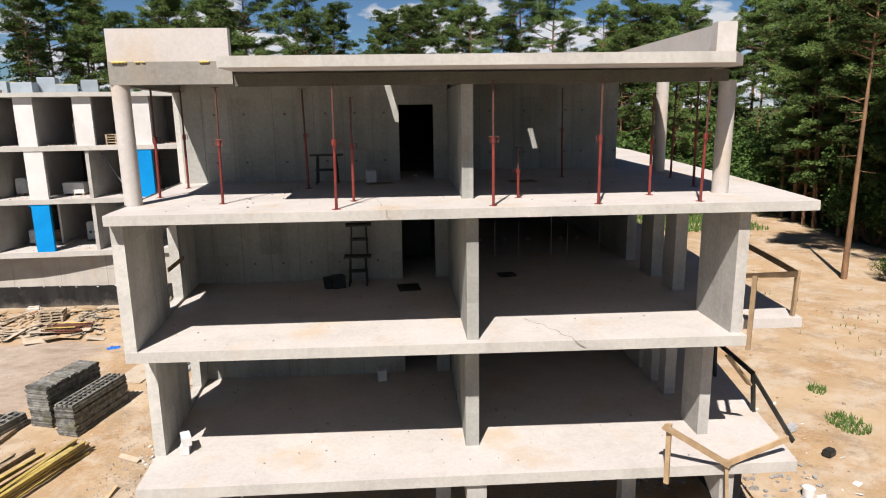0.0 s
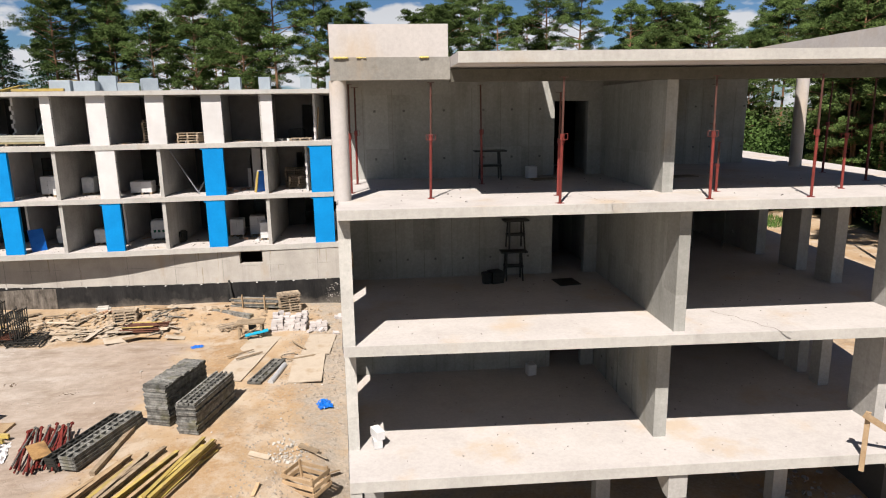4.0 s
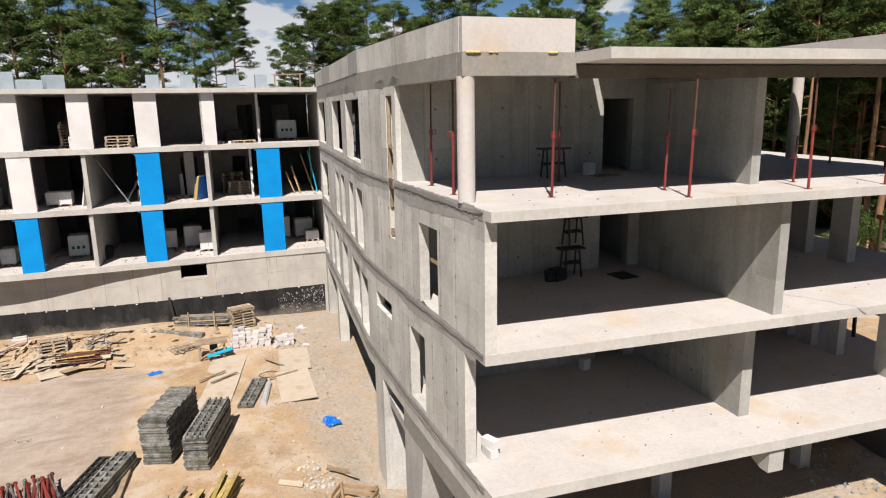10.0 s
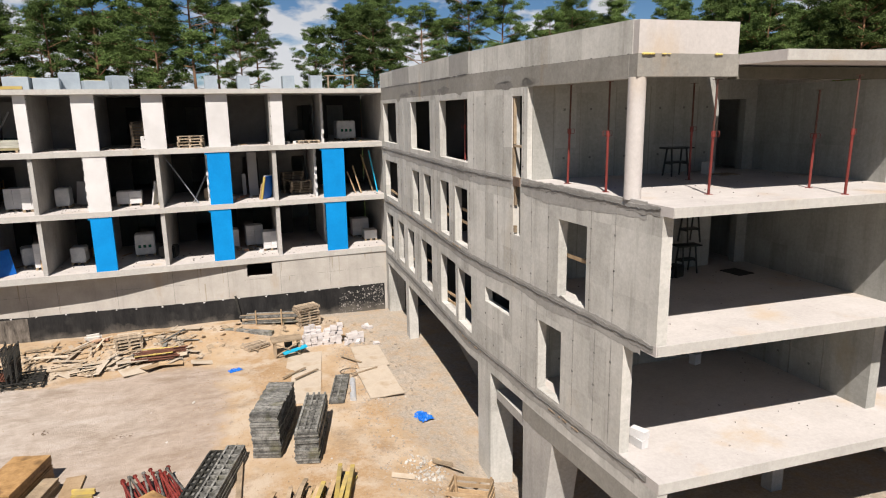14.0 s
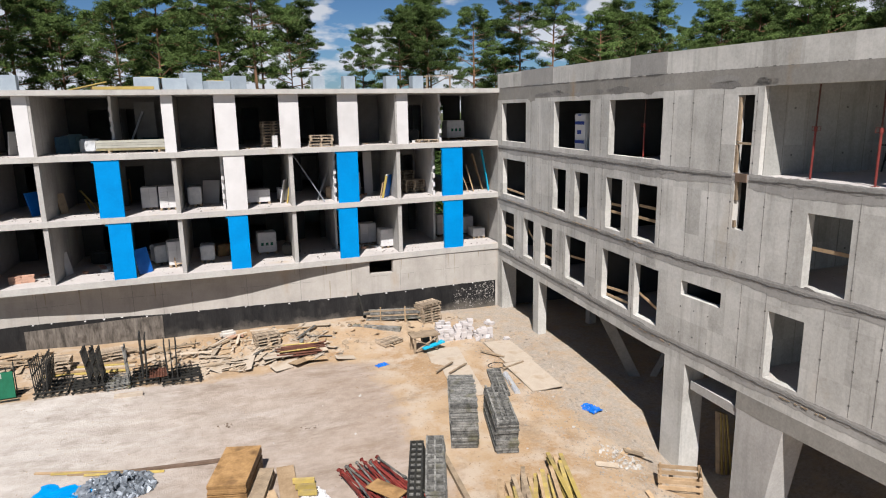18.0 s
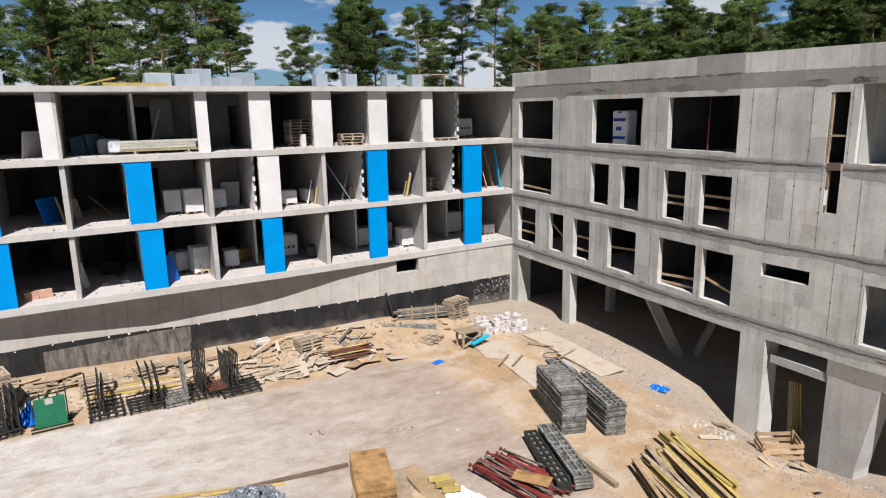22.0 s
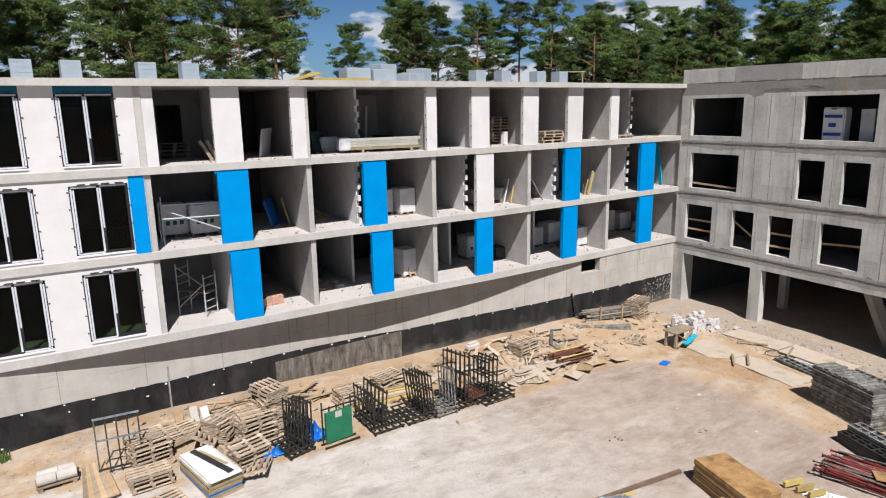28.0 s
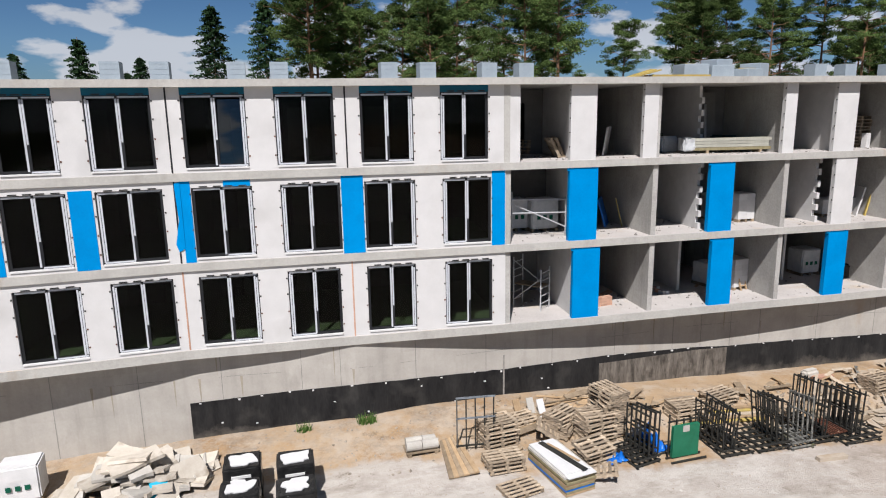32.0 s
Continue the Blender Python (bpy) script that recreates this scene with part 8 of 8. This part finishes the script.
def pine(seed, height, bare, spread):
    """A Scots pine: bent tapered trunk, crooked limbs that fork, and small flat clumps of needles with gaps between."""
    rr = random.Random(seed)
    e = thing("pine_tree", "tall pine with orange bark at the forest edge", "tree", "pines")
    bm = bmesh.new()
    bend = (rr.uniform(-0.7, 0.7), rr.uniform(-0.7, 0.7))

    def axis(t):
        return Vector((bend[0] * math.sin(t * 2.6), bend[1] * math.sin(t * 2.1), t * height))

    limb(bm, [axis(i / 10) for i in range(11)], 0.2 * height / 20, 0.05, 8)
    verts, faces = [], []
    n = int(20 + spread * 4)
    yaw = rr.uniform(0, 6.28)
    for i in range(n):
        rel = (i / (n - 1)) ** 0.85
        p = axis(min(bare + (1 - bare) * rel, 0.99))
        yaw += 2.4 + rr.uniform(-0.9, 0.9)
        out = spread * (0.35 + 0.75 * math.sin(math.pi * min(1.0, 0.18 + 0.78 * rel))) * rr.uniform(0.45, 1.2) * (1.0 - 0.35 * rel)
        rise = out * (rr.uniform(-0.15, 0.35) + 0.5 * rel)
        side = Vector((-math.sin(yaw), math.cos(yaw), 0)) * rr.uniform(-0.18, 0.18) * out
        tip = p + Vector((math.cos(yaw) * out, math.sin(yaw) * out, rise))
        mid = p.lerp(tip, 0.5) + side + Vector((0, 0, rr.uniform(-0.1, 0.12) * out))
        limb(bm, [p, mid, tip], 0.075 * (1.2 - rel), 0.02, 5)
        ends = [tip, mid.lerp(tip, 0.6)]
        for k in range(rr.randint(4, 6)):
            f = rr.uniform(0.3, 0.95)
            root = p.lerp(mid, f * 2) if f < 0.5 else mid.lerp(tip, f * 2 - 1)
            turn = yaw + rr.choice((-1, 1)) * rr.uniform(0.4, 1.3)
            reach = out * rr.uniform(0.2, 0.45) + 0.25
            end = root + Vector((math.cos(turn) * reach, math.sin(turn) * reach, reach * rr.uniform(-0.1, 0.7)))
            limb(bm, [root, end], 0.022, 0.008, 4)
            ends.append(end)
        for end in ends:
            for k in range(rr.randint(1, 2)):
                c = end + Vector((rr.gauss(0, 0.25), rr.gauss(0, 0.25), rr.uniform(-0.05, 0.3)))
                leaf_clump(verts, faces, c, rr.uniform(0.35, 0.78), rr.uniform(0.17, 0.36), 105, 0.068, rr, 3.2)
    for k in range(5):
        leaf_clump(verts, faces, axis(1.0) + Vector((rr.gauss(0, 0.5), rr.gauss(0, 0.5), rr.uniform(-0.8, 0.4))), 0.55, 0.4, 130, 0.07, rr, 3.0)
    for i in range(7):
        t = rr.uniform(bare * 0.5, bare)
        turn, out = rr.uniform(0, 6.28), rr.uniform(0.6, 2.0)
        p = axis(t)
        limb(bm, [p, p + Vector((math.cos(turn) * out, math.sin(turn) * out, rr.uniform(-0.3, 0.3)))], 0.035, 0.01, 4)
    part("trunk", bm, BARK, e, "flaking orange-brown bark", smooth=True)
    me = bpy.data.meshes.new("crown")
    me.from_pydata(verts, [], faces)
    me.materials.append(NEEDLES)
    c = new("crown", me)
    c.parent = e
    return e


def spruce(seed, height):
    rr = random.Random(seed)
    e = thing("spruce_tree", "dark pointed spruce behind the roofs", "tree", "spruces")
    bm = bmesh.new()
    limb(bm, [Vector((0, 0, height * i / 6)) for i in range(7)], 0.2, 0.02, 7)
    verts, faces = [], []
    n = int(height * 7)
    for i in range(n):
        t = 0.06 + 0.93 * i / n
        out = (1 - t) ** 0.85 * height * 0.25 * rr.uniform(0.7, 1.25) + 0.2
        yaw = i * 2.4
        p = Vector((0, 0, t * height))
        tip = p + Vector((math.cos(yaw) * out, math.sin(yaw) * out, -0.25 * out))
        limb(bm, [p, tip], 0.03, 0.008, 4)
        for f in (0.35, 0.65, 0.95):
            leaf_clump(verts, faces, p.lerp(tip, f), 0.28 + 0.2 * out, 0.2, 42, 0.13, rr)
    part("trunk", bm, BARK, e, smooth=True)
    me = bpy.data.meshes.new("crown")
    me.from_pydata(verts, [], faces)
    me.materials.append(SPRUCE)
    c = new("crown", me)
    c.parent = e
    return e


def shrub(seed, height, wide):
    rr = random.Random(seed)
    e = thing("shrub", "leafy green undergrowth shrub at the forest edge", "shrub", "undergrowth")
    bm = bmesh.new()
    verts, faces = [], []
    for i in range(14):
        yaw, out = rr.uniform(0, 6.28), wide * math.sqrt(rr.random())
        tip = Vector((math.cos(yaw) * out, math.sin(yaw) * out, height * rr.uniform(0.35, 1)))
        limb(bm, [Vector((0, 0, 0)), tip * 0.5, tip], 0.03, 0.008, 4)
        leaf_clump(verts, faces, tip, 0.6, 0.55, 190, 0.075, rr, 1.6)
    part("stem", bm, BARK, e)
    me = bpy.data.meshes.new("foliage")
    me.from_pydata(verts, [], faces)
    me.materials.append(LEAVES)
    c = new("foliage", me)
    c.parent = e
    return e


def plant(kinds, spots, rr):
    used = set()
    for x, y, k, s in spots:
        base = kinds[k % len(kinds)]
        m = pose(x, y, ground_z(x, y) - 0.1, 0, 0, rr.uniform(0, 360))
        if k % len(kinds) not in used:
            used.add(k % len(kinds))
            base.matrix_basis = m
            base.scale = (s, s, s)
        else:
            o = copy_thing(base, m)
            o.scale = (s, s, s)


T = random.Random(77)
PINES = [pine(101, 24.0, 0.58, 3.2), pine(102, 25.5, 0.63, 3.4), pine(103, 22.5, 0.52, 3.1), pine(104, 26.0, 0.64, 3.1), pine(105, 21.0, 0.5, 3.3), pine(106, 24.0, 0.68, 3.0), pine(107, 24.5, 0.56, 3.7)]
spots = []
# the belt behind the long wing, with two gaps
for y0, step, lo in ((78, 4.7, 0.95), (85, 4.6, 0.94), (92, 5.0, 0.92), (100, 5.5, 0.9)):
    x = -41.0
    while x < 70:
        px, py = x + T.uniform(-1.2, 1.2), y0 + T.uniform(-2.5, 2.5)
        gap = abs(px + 6.8 - 0.1 * (py - 85)) < 3.6 or abs(px + 18.6) < 1.8
        thin = (px < -9 and y0 > 80 and T.random() < 0.55) or (px >= -9 and y0 > 80 and T.random() < (0.6 if px < 16 else 0.5))
        if not gap and not thin:
            spots.append((px, py, T.randrange(7), T.uniform(lo, 1.14) * (1.0 if px < -8 else 0.93)))
        x += step * T.uniform(0.8, 1.2)
spots += [(-39.5, 80, 0, 1.05), (-36.8, 83, 6, 1.0)]
# the wood east of the near wing
east = []
for i in range(80):
    px, py = T.uniform(36, 70), T.uniform(30, 64)
    (spots if i % 2 else east).append((px, py, T.randrange(21), T.uniform(0.78, 1.08)))
for i in range(26):
    (spots if i % 3 == 0 else east).append((36.0 + abs(T.gauss(0, 2.0)), T.uniform(38, 60), T.randrange(21), T.uniform(0.7, 1.0)))
for i in range(14):
    east.append((T.uniform(20, 60), T.uniform(66, 76), T.randrange(21), T.uniform(0.65, 0.9)))
spots += [(27.6, 37.9, 5, 0.8), (31.5, 35.0, 1, 1.0), (33.0, 33.0, 4, 1.0), (32.5, 36.5, 6, 0.95)]
plant(PINES, spots, T)
plant([pine(108, 20.0, 0.22, 3.4), pine(109, 17.0, 0.18, 3.2), pine(110, 22.0, 0.34, 3.6)], east, T)
plant([spruce(201, 22.6), spruce(202, 20.0)], [(-44.8, 83.4, 0, 1.0), (-49.7, 83, 1, 1.1), (-63.9, 90, 1, 0.98), (-57.6, 88, 0, 0.78), (-59.4, 90, 0, 0.72), (-72.0, 95, 0, 0.82), (-75.5, 93, 1, 0.85)], T)
shrubs = []
for i in range(150):
    px, py = T.uniform(-5, 62), T.uniform(62, 90)
    shrubs.append((px, py, T.randrange(3), T.uniform(1.2, 3.4)))
for i in range(130):
    px, py = T.uniform(36.5, 58), T.uniform(34, 64)
    if px > 36:
        shrubs.append((px, py, T.randrange(3), T.uniform(0.9, 2.8)))
for i in range(46):
    shrubs.append((-4 + i * 1.7 + T.uniform(-0.8, 0.8), 96 + T.uniform(-3, 3), T.randrange(3), T.uniform(2.4, 3.6)))
for i in range(40):
    shrubs.append((T.uniform(42, 66), T.uniform(34, 92), T.randrange(3), T.uniform(2.2, 3.4)))
shrubs += [(29.8, 36.0, 0, 0.7), (30.6, 35.2, 1, 0.7), (30.2, 36.9, 2, 0.8), (31.4, 34.6, 1, 1.0)]
plant([shrub(301, 2.2, 1.4), shrub(302, 3.0, 1.6), shrub(303, 1.6, 1.5)], shrubs, T)
